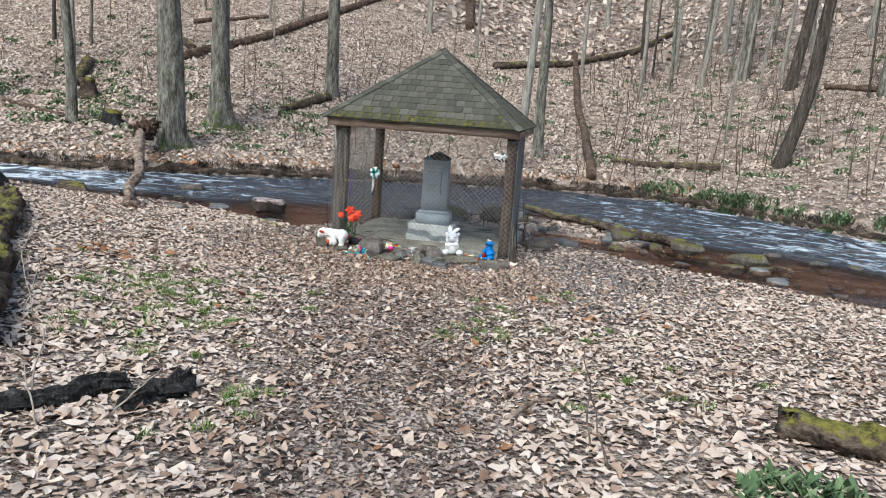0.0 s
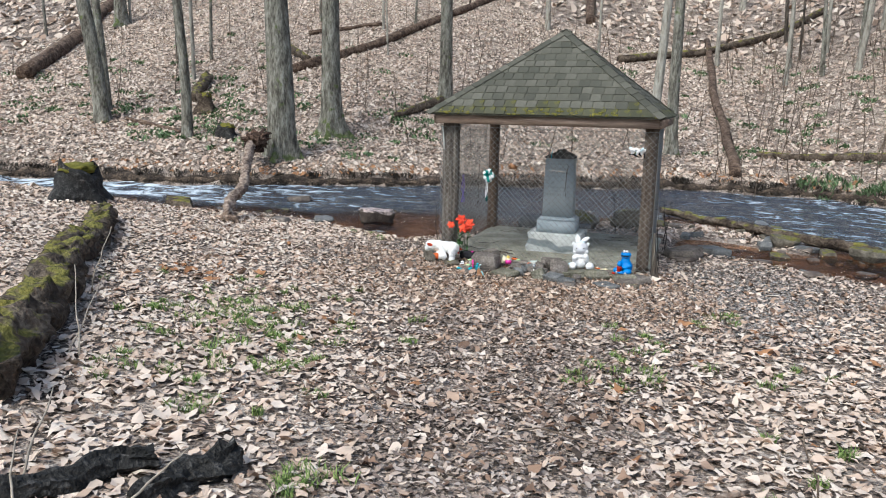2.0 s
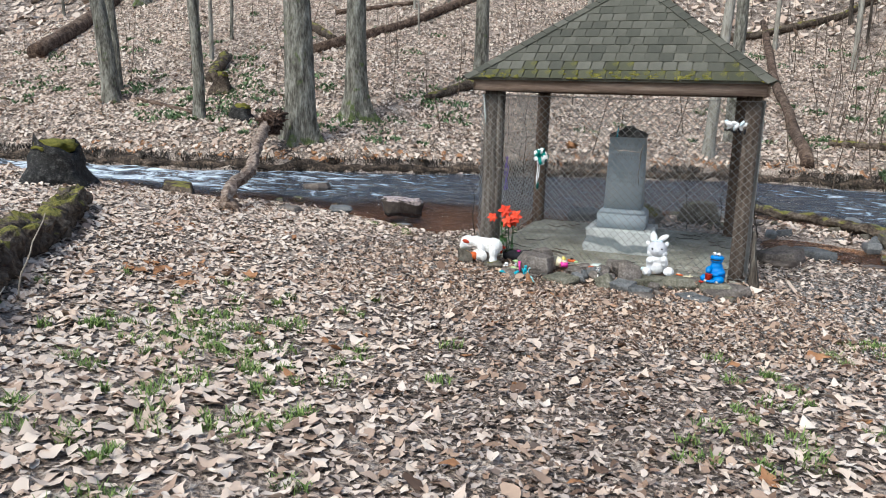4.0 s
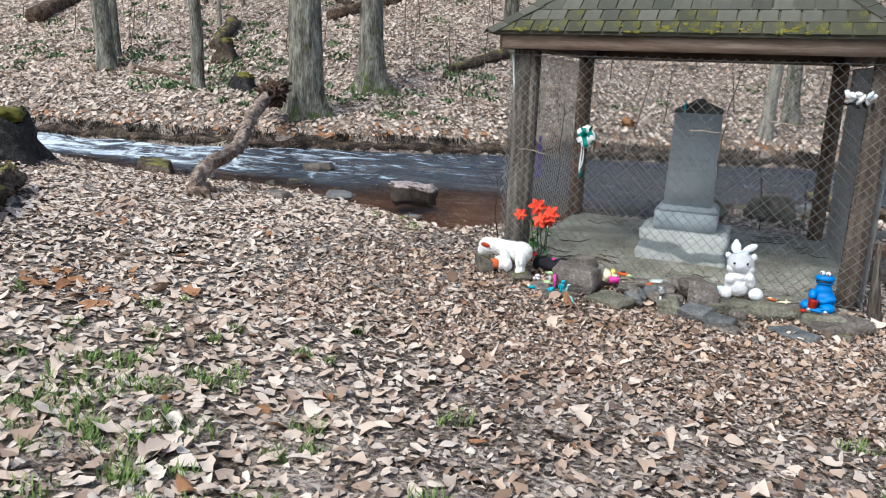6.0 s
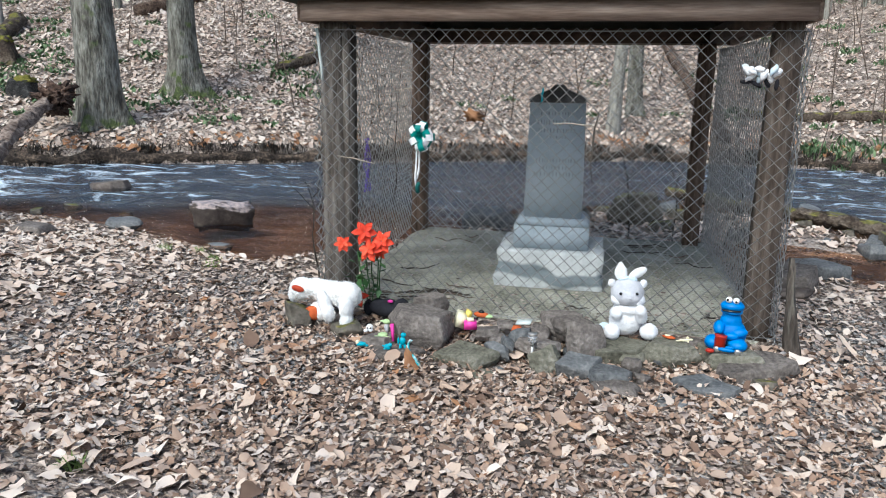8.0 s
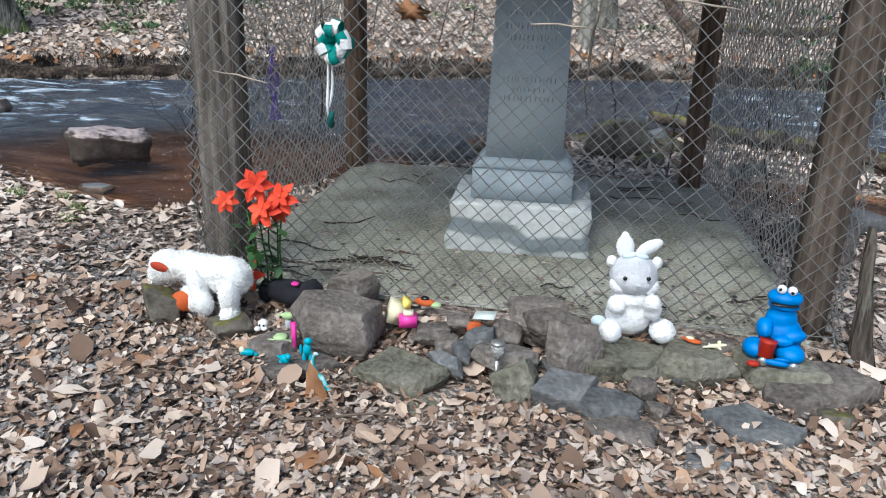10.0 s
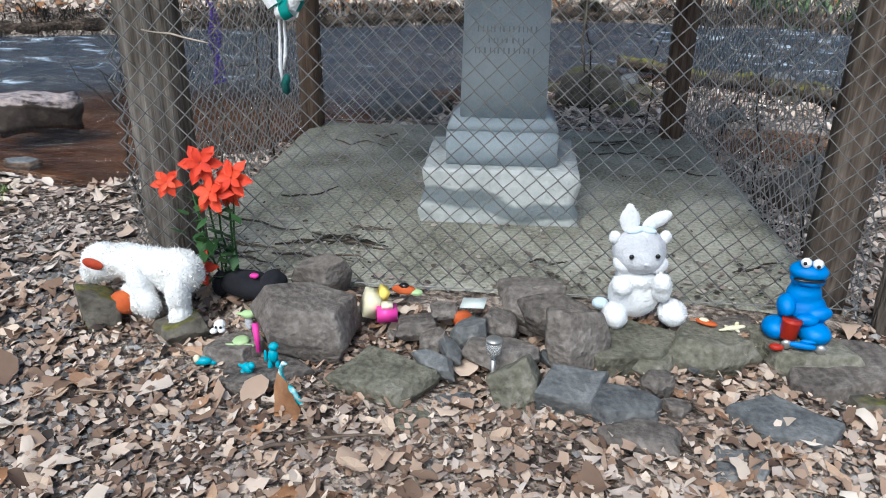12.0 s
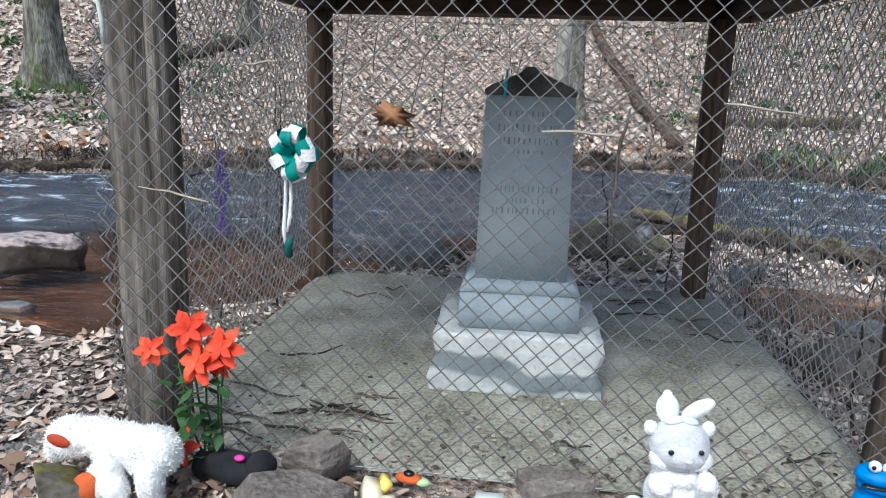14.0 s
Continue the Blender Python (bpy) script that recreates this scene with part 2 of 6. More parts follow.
M_ORANGE = material("orange_plush", two((0.42, 0.07, 0.016), (0.58, 0.14, 0.04)), 12, 0.8, 0.3, 60)
M_YELLOW = material("yellow_plastic", two((0.72, 0.55, 0.10), (0.80, 0.65, 0.16)), 9, 0.4, 0, 40)
M_CREAM = material("cream_plastic", two((0.72, 0.66, 0.45), (0.80, 0.75, 0.55)), 9, 0.45, 0, 40)
M_PINK = material("pink_plastic", two((0.62, 0.03, 0.28), (0.74, 0.06, 0.36)), 9, 0.4, 0, 40)
M_TEAL = material("teal_cloth", two((0.0, 0.15, 0.13), (0.01, 0.24, 0.21)), 14, 0.55, 0.2, 60)
M_TEALDARK = material("dark_teal_fringe", two((0.004, 0.05, 0.045), (0.01, 0.10, 0.09)), 30, 0.8, 0.4, 90)
M_CYAN = material("cyan_plastic", two((0.01, 0.30, 0.42), (0.03, 0.42, 0.52)), 9, 0.4, 0, 40)
M_DINO = material("teal_white_plastic", ((0.35, (0.01, 0.28, 0.36)), (0.5, (0.03, 0.40, 0.47)), (0.62, (0.72, 0.76, 0.74))), 16, 0.4, 0, 40, mottle=0.2)
M_PURPLE = material("purple_beads", two((0.10, 0.055, 0.34), (0.20, 0.13, 0.52)), 30, 0.35, 0, 60, spec=0.5)
M_LIME = material("lime_plastic", two((0.36, 0.52, 0.24), (0.48, 0.62, 0.34)), 9, 0.45, 0, 40)
M_GREENLEAF = material("artificial_leaf", two((0.02, 0.06, 0.018), (0.05, 0.12, 0.035)), 16, 0.6, 0.2, 60)
M_METAL = material("dull_steel", two((0.40, 0.39, 0.37), (0.56, 0.55, 0.53)), 20, 0.4, 0, 60, metal=0.8)
M_BROWNSTICK = material("dry_twig", ((0.3, (0.055, 0.04, 0.03)), (0.55, (0.14, 0.105, 0.08)), (0.8, (0.27, 0.22, 0.18))), 14, 0.9, 0.5, 60)
M_BANK = material("dark_bank_earth", ((0.3, (0.018, 0.013, 0.01)), (0.5, (0.05, 0.037, 0.028)), (0.7, (0.13, 0.095, 0.07)), (0.85, (0.24, 0.18, 0.13))), 5, 0.9, 1.0, 26, mottle=1.0, dist=0.03)
M_PALESTICK = material("bleached_twig", two((0.26, 0.22, 0.175), (0.42, 0.37, 0.31)), 14, 0.9, 0.3, 60)
M_SHELL = material("brown_dry_leaf", two((0.22, 0.10, 0.045), (0.38, 0.20, 0.10)), 14, 0.7, 0.3, 50)
M_PAPER = material("faded_paper", two((0.50, 0.56, 0.54), (0.66, 0.70, 0.67)), 14, 0.8, 0, 50)

M_CLEAR = material("clear_plastic", two((0.75, 0.76, 0.76), (0.85, 0.86, 0.86)), 20, 0.15, 0, 60, spec=0.5)
M_CLEAR.node_tree.nodes["Principled BSDF"].inputs["Transmission Weight"].default_value = 0.75


def base_stone():
    """Rock-faced pale stone with a wavy darker blue-grey vein."""
    m = material("rock_faced_stone", ((0.3, (0.44, 0.46, 0.46)), (0.55, (0.58, 0.60, 0.595)), (0.8, (0.70, 0.71, 0.70))), 5, 0.85, 0.9, 30, mottle=0.5, dist=0.02)
    nt = m.node_tree
    n, l = nt.nodes, nt.links
    wave = n.new("ShaderNodeTexWave")
    wave.bands_direction = "Z"
    wave.inputs["Scale"].default_value, wave.inputs["Distortion"].default_value, wave.inputs["Detail"].default_value = 1.25, 5.5, 2
    wave.inputs["Detail Scale"].default_value = 1.6
    co = n.new("ShaderNodeTexCoord")
    l.new(co.outputs["Object"], wave.inputs["Vector"])
    mr = n.new("ShaderNodeMapRange")
    mr.inputs["From Min"].default_value, mr.inputs["From Max"].default_value = 0.55, 0.8
    l.new(wave.outputs["Fac"], mr.inputs["Value"])
    mx = n.new("ShaderNodeMix")
    mx.data_type = "RGBA"
    bsdf = n["Principled BSDF"]
    old = bsdf.inputs["Base Color"].links[0].from_socket
    l.new(mr.outputs["Result"], mx.inputs["Factor"])
    l.new(old, mx.inputs["A"])
    mx.inputs["B"].default_value = (0.21, 0.24, 0.255, 1)
    l.new(mx.outputs["Result"], bsdf.inputs["Base Color"])
    return m


M_BASE = base_stone()


def water_material():
    m = bpy.data.materials.new("stream_water")
    m.use_nodes = True
    nt = m.node_tree
    n, l = nt.nodes, nt.links
    out = n["Material Output"]
    n.remove(n["Principled BSDF"])
    co = n.new("ShaderNodeTexCoord")
    mp = n.new("ShaderNodeMapping")
    mp.inputs["Scale"].default_value = (0.8, 1.9, 1)
    mp.inputs["Rotation"].default_value = (0, 0, radians(-14))
    l.new(co.outputs["Object"], mp.inputs["Vector"])
    rip = n.new("ShaderNodeTexNoise")
    rip.inputs["Scale"].default_value, rip.inputs["Detail"].default_value = 2.4, 6
    l.new(mp.outputs["Vector"], rip.inputs["Vector"])
    bump = n.new("ShaderNodeBump")
    bump.inputs["Strength"].default_value, bump.inputs["Distance"].default_value = 1.0, 0.42
    l.new(rip.outputs["Fac"], bump.inputs["Height"])
    # diffuse blue-grey stands in for part of the sky's reflection
    body = n.new("ShaderNodeBsdfDiffuse")
    body.inputs["Color"].default_value = (0.052, 0.068, 0.09, 1)
    clear = n.new("ShaderNodeBsdfTransparent")
    clear.inputs["Color"].default_value = (1.0, 0.76, 0.57, 1)
    mix1 = n.new("ShaderNodeMixShader")
    calm = n.new("ShaderNodeMapRange")
    calm.inputs["From Min"].default_value, calm.inputs["From Max"].default_value = -0.3, 0.05
    calm.inputs["To Min"].default_value, calm.inputs["To Max"].default_value = 0.97, 0.25
    speed = n.new("ShaderNodeAttribute")
    speed.attribute_name = "fast"
    l.new(speed.outputs["Fac"], calm.inputs["Value"])
    l.new(calm.outputs["Result"], mix1.inputs["Fac"])
    l.new(body.outputs[0], mix1.inputs[1])
    l.new(clear.outputs[0], mix1.inputs[2])
    gloss = n.new("ShaderNodeBsdfGlossy")
    gloss.inputs["Color"].default_value = (0.95, 0.97, 1.0, 1)
    gloss.inputs["Roughness"].default_value = 0.09
    fre = n.new("ShaderNodeFresnel")
    fre.inputs["IOR"].default_value = 1.33
    for node in (gloss, fre):
        l.new(bump.outputs["Normal"], node.inputs["Normal"])
    mix2 = n.new("ShaderNodeMixShader")
    l.new(fre.outputs[0], mix2.inputs["Fac"])
    l.new(mix1.outputs[0], mix2.inputs[1])
    l.new(gloss.outputs[0], mix2.inputs[2])
    # broken white water where the stream runs fast
    foam = n.new("ShaderNodeBsdfDiffuse")
    foam.inputs["Color"].default_value = (0.72, 0.80, 0.88, 1)
    fast = n.new("ShaderNodeAttribute")
    fast.attribute_name = "fast"
    mp2 = n.new("ShaderNodeMapping")
    mp2.inputs["Scale"].default_value = (1.0, 1.8, 1)
    mp2.inputs["Rotation"].default_value = (0, 0, radians(-16))
    l.new(co.outputs["Object"], mp2.inputs["Vector"])
    fn = n.new("ShaderNodeTexNoise")
    fn.inputs["Scale"].default_value, fn.inputs["Detail"].default_value, fn.inputs["Roughness"].default_value = 1.5, 9, 0.74
    fn.inputs["Distortion"].default_value = 0.9
    l.new(mp2.outputs["Vector"], fn.inputs["Vector"])
    ad = n.new("ShaderNodeMath")
    ad.operation = "ADD"
    l.new(fn.outputs["Fac"], ad.inputs[0])
    l.new(fast.outputs["Fac"], ad.inputs[1])
    mr = n.new("ShaderNodeMapRange")
    mr.inputs["From Min"].default_value, mr.inputs["From Max"].default_value, mr.inputs["To Max"].default_value = 0.60, 0.74, 0.85
    l.new(ad.outputs[0], mr.inputs["Value"])
    mix3 = n.new("ShaderNodeMixShader")
    l.new(mr.outputs["Result"], mix3.inputs["Fac"])
    l.new(mix2.outputs[0], mix3.inputs[1])
    l.new(foam.outputs[0], mix3.inputs[2])
    l.new(mix3.outputs[0], out.inputs["Surface"])
    return m


M_WATER = water_material()


# ---- mesh helpers ----
def mesh_object(name, verts, faces, mat, parent=None, flat=False):
    me = bpy.data.meshes.new(name)
    me.from_pydata(verts, [], faces)
    for m in mat if isinstance(mat, (list, tuple)) else (mat,):
        me.materials.append(m)
    if not flat:
        me.polygons.foreach_set("use_smooth", [True] * len(me.polygons))
    me.update()
    ob = new(name, me)
    ob.parent = parent
    return ob


def part(name, bm, mat, parent=None, label="", flat=False):
    me = bpy.data.meshes.new(name)
    bm.to_mesh(me)
    bm.free()
    for m in mat if isinstance(mat, (list, tuple)) else (mat,):
        me.materials.append(m)
    if not flat:
        me.polygons.foreach_set("use_smooth", [True] * len(me.polygons))
    ob = new(name, me)
    ob.parent = parent
    if label:
        tagged(ob, label)
    return ob


def thing(name, at=(0, 0, 0), turn=0.0):
    ob = new(name)
    ob.empty_display_size = 0.1
    ob.matrix_world = pose(*at, 0, 0, turn)
    return ob


def box(bm, lo, hi, bevel=0.0, m=None, index=0):
    made = bmesh.ops.create_cube(bm, size=1.0)["verts"]
    size = [hi[i] - lo[i] for i in range(3)]
    mid = [(hi[i] + lo[i]) / 2 for i in range(3)]
    for v in made:
        v.co = Vector([v.co[i] * size[i] + mid[i] for i in range(3)])
    if bevel:
        edges = list({e for v in made for e in v.link_edges})
        made = list({v for f in bmesh.ops.bevel(bm, geom=edges, offset=bevel, segments=2, affect="EDGES")["faces"] for v in f.verts} | {v for v in made if v.is_valid})
    if m:
        bmesh.ops.transform(bm, matrix=m, verts=made)
    for f in {f for v in made for f in v.link_faces}:
        f.material_index = index
    return made


def tube(bm, points, radii, sides=8, rough=0.0, cap=True, index=0):
    """A tube with a radius at each point."""
    points = [Vector(p) for p in points]
    rings = []
    ref = Vector((0.31, 0.17, 0.93)) if abs((points[-1] - points[0]).normalized().z) < 0.8 else Vector((1, 0.1, 0))
    for i, p in enumerate(points):
        d = (points[min(i + 1, len(points) - 1)] - points[max(i - 1, 0)]).normalized()
        u = d.cross(ref).normalized()
        w = d.cross(u)
        ring = []
        for k in range(sides):
            a = 2 * math.pi * k / sides
            r = radii[i]
            if rough:
                r *= 1 + rough * noise.noise(Vector((p.x * 3 + math.cos(a) * 1.7, p.y * 3 + math.sin(a) * 1.7, p.z * 3)) * 1.3)
            ring.append(bm.verts.new(p + (u * math.cos(a) + w * math.sin(a)) * r))
        rings.append(ring)
    for a, b in zip(rings, rings[1:]):
        for k in range(sides):
            f = bm.faces.new((a[k], a[(k + 1) % sides], b[(k + 1) % sides], b[k]))
            f.material_index = index
    if cap and sides > 2:
        for ring in (rings[0][::-1], rings[-1]):
            bm.faces.new(ring).material_index = index


def curve_points(a, b, count=10, sag=0.0, wobble=0.0, seed=0):
    a, b = Vector(a), Vector(b)
    out = []
    for i in range(count):
        k = i / (count - 1)
        p = a.lerp(b, k)
        p.z += sag * 4 * k * (1 - k)
        p += wobble * noise.noise_vector(Vector((k * 3.1 + seed * 7.3, seed * 1.7, 0.4)))
        out.append(p)
    return out


def blob(bm, c, r, index=0, fuzz=0.0, turn=(0, 0, 0), sub=3):
    made = bmesh.ops.create_icosphere(bm, subdivisions=sub, radius=1.0)["verts"]
    rot = Euler([radians(a) for a in turn]).to_matrix()
    for v in made:
        k = 1 + fuzz * noise.noise(v.co * 6 + Vector(c) * 9) + fuzz * 0.6 * noise.noise(v.co * 15 + Vector(c) * 5)
        v.co = rot @ Vector((v.co.x * r[0] * k, v.co.y * r[1] * k, v.co.z * r[2] * k)) + Vector(c)
    for f in {f for v in made for f in v.link_faces}:
        f.material_index = index
    return made


# ---- the lie of the land ----
def lerp_table(v, table):
    """Piecewise linear value at v of (position, value) pairs."""
    if v <= table[0][0]:
        return table[0][1]
    for (a, p), (b, q) in zip(table, table[1:]):
        if v <= b:
            return p + (q - p) * (v - a) / (b - a)
    return table[-1][1]


def smooth(a, b, v):
    v = min(1.0, max(0.0, (v - a) / (b - a)))
    return v * v * (3 - 2 * v)


LEVEL = ((-40, 0.2), (-14, 0.06), (-8, 0.02), (-3, -0.08), (2, -0.13), (6, -0.2), (12, -0.4), (40, -0.9))
FAR = ((-60, -6.0), (-25, 0.5), (-14.4, 2.6), (-10.3, 3.3), (-8, 4.15), (-5, 6.2), (-2, 8.1), (1.3, 9.6), (4.5, 9.9), (7.1, 8.2), (9.5, 6.3), (16, 1.0), (60, -30))
NEAR = ((-60, -9), (-25, -2.5), (-14, 0.1), (-11.6, 0.65), (-9.2, 1.3), (-7, 1.1), (-5.5, 1.5), (-3.85, 1.2), (-2.3, 0.5), (-1.5, 1.5), (-0.6, 3.0), (1.2, 4.4), (2.4, 4.1), (3.3, 3.0), (4.2, 0.6), (5.6, -0.3), (6.8, -0.9), (9, -2.5), (14, -6), (60, -40))


def level(x):
    return lerp_table(x, LEVEL)


def ground(x, y):
    """Height of the soil."""
    w = level(x)
    near, far = lerp_table(x, NEAR), lerp_table(x, FAR)
    t = max(0.0, -2.6 - y)
    z = -0.12 + 0.04 * t + 0.0045 * min(t, 14) ** 2 + 0.085 * max(0.0, min(-1.0 - x, 14.0)) * smooth(1.8, -2.0, y)
    z += 0.02 * max(0.0, x - 3) * smooth(-2, -6, y)
    z += 0.05 * smooth(2.6, 1.6, abs(x)) * smooth(2.3, 1.6, abs(y)) + 0.0
    z += 0.06 * smooth(-1.62, -1.42, y) * smooth(-0.8, -1.2, y) * smooth(1.75, 1.35, abs(x))
    bed = w - 0.16
    if y < (near + far) / 2:
        h = bed + (max(z, w + 0.03) - bed) * smooth(0.25, -0.9, y - near)
        # wet channel beside the shelter
        ax, ay, bx, by = 2.1, 1.5, 5.0, 0.2
        k = min(1.0, max(0.0, ((x - ax) * (bx - ax) + (y - ay) * (by - ay)) / ((bx - ax) ** 2 + (by - ay) ** 2)))
        c = math.hypot(x - ax - k * (bx - ax), y - ay - k * (by - ay))
        return h + (min(h, w - 0.07) - h) * smooth(0.75, 0.3, c)
    d = (y - far) * 0.88
    h = w + 0.22 * smooth(-0.02, 0.1, d) + 0.2 * smooth(0.1, 0.6, d) + 0.15 * max(0.0, min(d, 3.5)) + 0.36 * max(0.0, min(d - 3.5, 8.0)) + 0.48 * max(0.0, min(d - 11.5, 40))
    h += 0.24 * smooth(0.3, 2.2, d) * smooth(-6, -13, x)
    return bed + (h - bed) * smooth(-0.35, 0.0, d)


def soil(x, y):
    n = noise.noise(Vector((x * 0.7, y * 0.7, 3.3)))
    n2 = noise.noise(Vector((x * 2.6, y * 2.6, 7.1)))
    k = smooth(1.2, 3.0, abs(x) + abs(y * 0.8))
    return ground(x, y) + k * (0.035 * n + 0.012 * n2)


def steps(*runs):
    out = []
    for a, b, s in runs:
        c = max(1, round((b - a) / s))
        out += [a + (b - a) * i / c for i in range(c)]
    return out + [runs[-1][1]]


XS = steps((-600, -120, 80), (-120, -40, 8), (-40, -16, 0.8), (-16, -8, 0.35), (-8, 8, 0.13), (8, 16, 0.35), (16, 40, 0.8), (40, 120, 8), (120, 600, 80))
YS = steps((-600, -100, 80), (-100, -30, 7), (-30, -13, 0.8), (-13, 3, 0.13), (3, 13, 0.2), (13, 40, 0.6), (40, 70, 3), (70, 150, 10), (150, 600, 80))
verts = [(x, y, soil(x, y)) for y in YS for x in XS]
nx = len(XS)
faces = [(j * nx + i, j * nx + i + 1, (j + 1) * nx + i + 1, (j + 1) * nx + i) for j in range(len(YS) - 1) for i in range(nx - 1)]
GROUND = tagged(mesh_object("ground", verts, faces, M_SOIL), "brown forest floor of leaf mould sloping to a stream", "ground", kind="structure")

# the stream
WX = steps((-40, -16, 0.8), (-16, 10, 0.16), (10, 40, 0.8))
WY = steps((-14, -3, 0.7), (-3, 11, 0.14))
verts = []
fast = []
for y in WY:
    for x in WX:
        n1 = noise.noise(Vector((x * 0.8, y * 2.2, 0.2)))
        n2 = noise.noise(Vector((x * 2.4, y * 5.0, 1.2)))
        far, near = lerp_table(x, FAR), lerp_table(x, NEAR)
        mid = smooth(near - 0.15, near + 0.35, y)
        rapid = lerp_table(x, ((-20, 0.13), (-12, 0.17), (-8, 0.135), (-5.5, 0.06), (-1, 0.0), (1, 0.005), (3, 0.05), (7, 0.09), (9, 0.12), (20, 0.12)))
        verts.append((x, y, level(x) + mid * (0.03 + rapid * 0.25) * n1 + mid * 0.02 * n2))
        calm = max(1 - mid, smooth(1.9, 0.9, math.hypot((x + 2.7) * 0.75, y - 1.3)), smooth(2.2, 1.2, math.hypot((x - 4.8) * 0.45, y - 1.0)))
        fast.append(rapid * (1 - calm) - calm * 0.3)
nx = len(WX)
faces = [(j * nx + i, j * nx + i + 1, (j + 1) * nx + i + 1, (j + 1) * nx + i) for j in range(len(WY) - 1) for i in range(nx - 1)]
WATER = tagged(mesh_object("water", verts, faces, M_WATER), "shallow brown woodland stream with small white rapids", "stream", kind="structure")
WATER.data.attributes.new("fast", "FLOAT", "POINT").data.foreach_set("value", fast)

BANK = steps((-22, 14, 0.09))
verts, rows = [], 5
for x in BANK:
    far, w = lerp_table(x, FAR), level(x)
    n1, n2 = noise.noise(Vector((x * 1.7, 0, 4))), noise.noise(Vector((x * 6, 2, 4)))
    for k, (dy, dz) in enumerate(((0.0, -0.1), (-0.03, 0.03), (-0.04, 0.1), (0.0, 0.16), (0.12, 0.19))):
        m = noise.noise(Vector((x * 4, k * 2.3, 8)))
        verts.append((x, far + dy + 0.05 * n1 + 0.07 * m, w + dz * (1 + 0.6 * n1) + 0.04 * n2 + 0.02 * m))
faces = [(i * rows + k, (i + 1) * rows + k, (i + 1) * rows + k + 1, i * rows + k + 1) for i in range(len(BANK) - 1) for k in range(rows - 1)]
tagged(mesh_object("stream_bank", verts, faces, M_BANK), "dark undercut earth along the far bank", "bank", kind="structure")
BX, BY = steps((-5.5, 8, 0.18)), steps((-1.5, 4.5, 0.18))
verts = [(x, y, min(soil(x, y) + 0.012, level(x) - 0.035)) for y in BY for x in BX]
nx = len(BX)
faces = [(j * nx + i, j * nx + i + 1, (j + 1) * nx + i + 1, (j + 1) * nx + i) for j in range(len(BY) - 1) for i in range(nx - 1) if soil(BX[i], BY[j]) < level(BX[i]) + 0.05]
tagged(mesh_object("stream_bed", verts, faces, M_SILT), "red-brown silt on the bed of the shallows", "stream bed", kind="structure")


# ---- shelter over the gravestone ----
PX0, PX1, PY0, PY1 = -1.235, 1.275, -1.235, 1.225
HALF, EAVE, TOP = 1.455, 1.865, 2.98
CX, CY = -0.005, -0.02


def slab():
    bm = bmesh.new()
    bmesh.ops.create_grid(bm, x_segments=30, y_segments=30, size=0.5)
    for v in bm.verts:
        v.co = Vector((v.co.x * 2.72 + 0.02, v.co.y * 2.72 + 0.01, 0))
        edge = min(1.36 - abs(v.co.x - 0.02), 1.36 - abs(v.co.y - 0.01))
        n = noise.noise(Vector((v.co.x * 2, v.co.y * 2, 0)))
        v.co.z = 0.006 * n - (0.02 * (1 + n) if edge < 0.03 else 0)
        if edge < 0.03:
            v.co.x += 0.02 * noise.noise(v.co * 5)
            v.co.y += 0.02 * noise.noise(v.co * 5 + Vector((3, 1, 0)))
    edges = [e for e in bm.edges if e.is_boundary]
    skirt = bmesh.ops.extrude_edge_only(bm, edges=edges)["geom"]
    for g in skirt:
        if isinstance(g, bmesh.types.BMVert):
            g.co.z = -0.3
    return tagged(part("concrete_slab", bm, M_CONCRETE), "weathered grey-green concrete slab under the shelter", "slab", kind="structure")


slab()


def post_mesh(height, mat):
    bm = bmesh.new()
    box(bm, (-0.068, -0.068, -0.05), (0.068, 0.068, height), 0.006)
    bmesh.ops.subdivide_edges(bm, edges=[e for e in bm.edges if abs(e.verts[0].co.z - e.verts[1].co.z) > 1], cuts=12)
    for v in bm.verts:
        v.co.x += 0.004 * noise.noise(v.co * 3)
        v.co.y += 0.004 * noise.noise(v.co * 3 + Vector((5, 0, 0)))
    return bm


SHELTER = tagged(thing("shelter", (CX, CY, 0)), "small square wooden shelter with a mossy hipped shingle roof", "shelter")


def at_shelter(ob, x, y, z=0.0, rz=0.0):
    ob.matrix_basis = pose(x - CX, y - CY, z, 0, 0, rz)
    return ob


for x, y, mat, name in ((PX0, PY0, M_POST, "weathered grey-brown front post"), (PX1 + 0.03, PY0, M_POSTBROWN, "dark brown weathered front post"), (PX0 - 0.085, PY1, M_POSTDARK, "dark brown back post"), (PX1 - 0.085, PY1, M_POSTDARK, "dark brown back post")):
    at_shelter(part("post", post_mesh(1.74, mat), mat, SHELTER, name), x, y)
    if x < 0 and y < 0:
        bm = bmesh.new()
        box(bm, (-0.02, -0.075, -0.05), (0.02, 0.075, 1.73), 0.004)
        at_shelter(part("nailing_board", bm, mat, SHELTER), x + 0.09, y + 0.012)

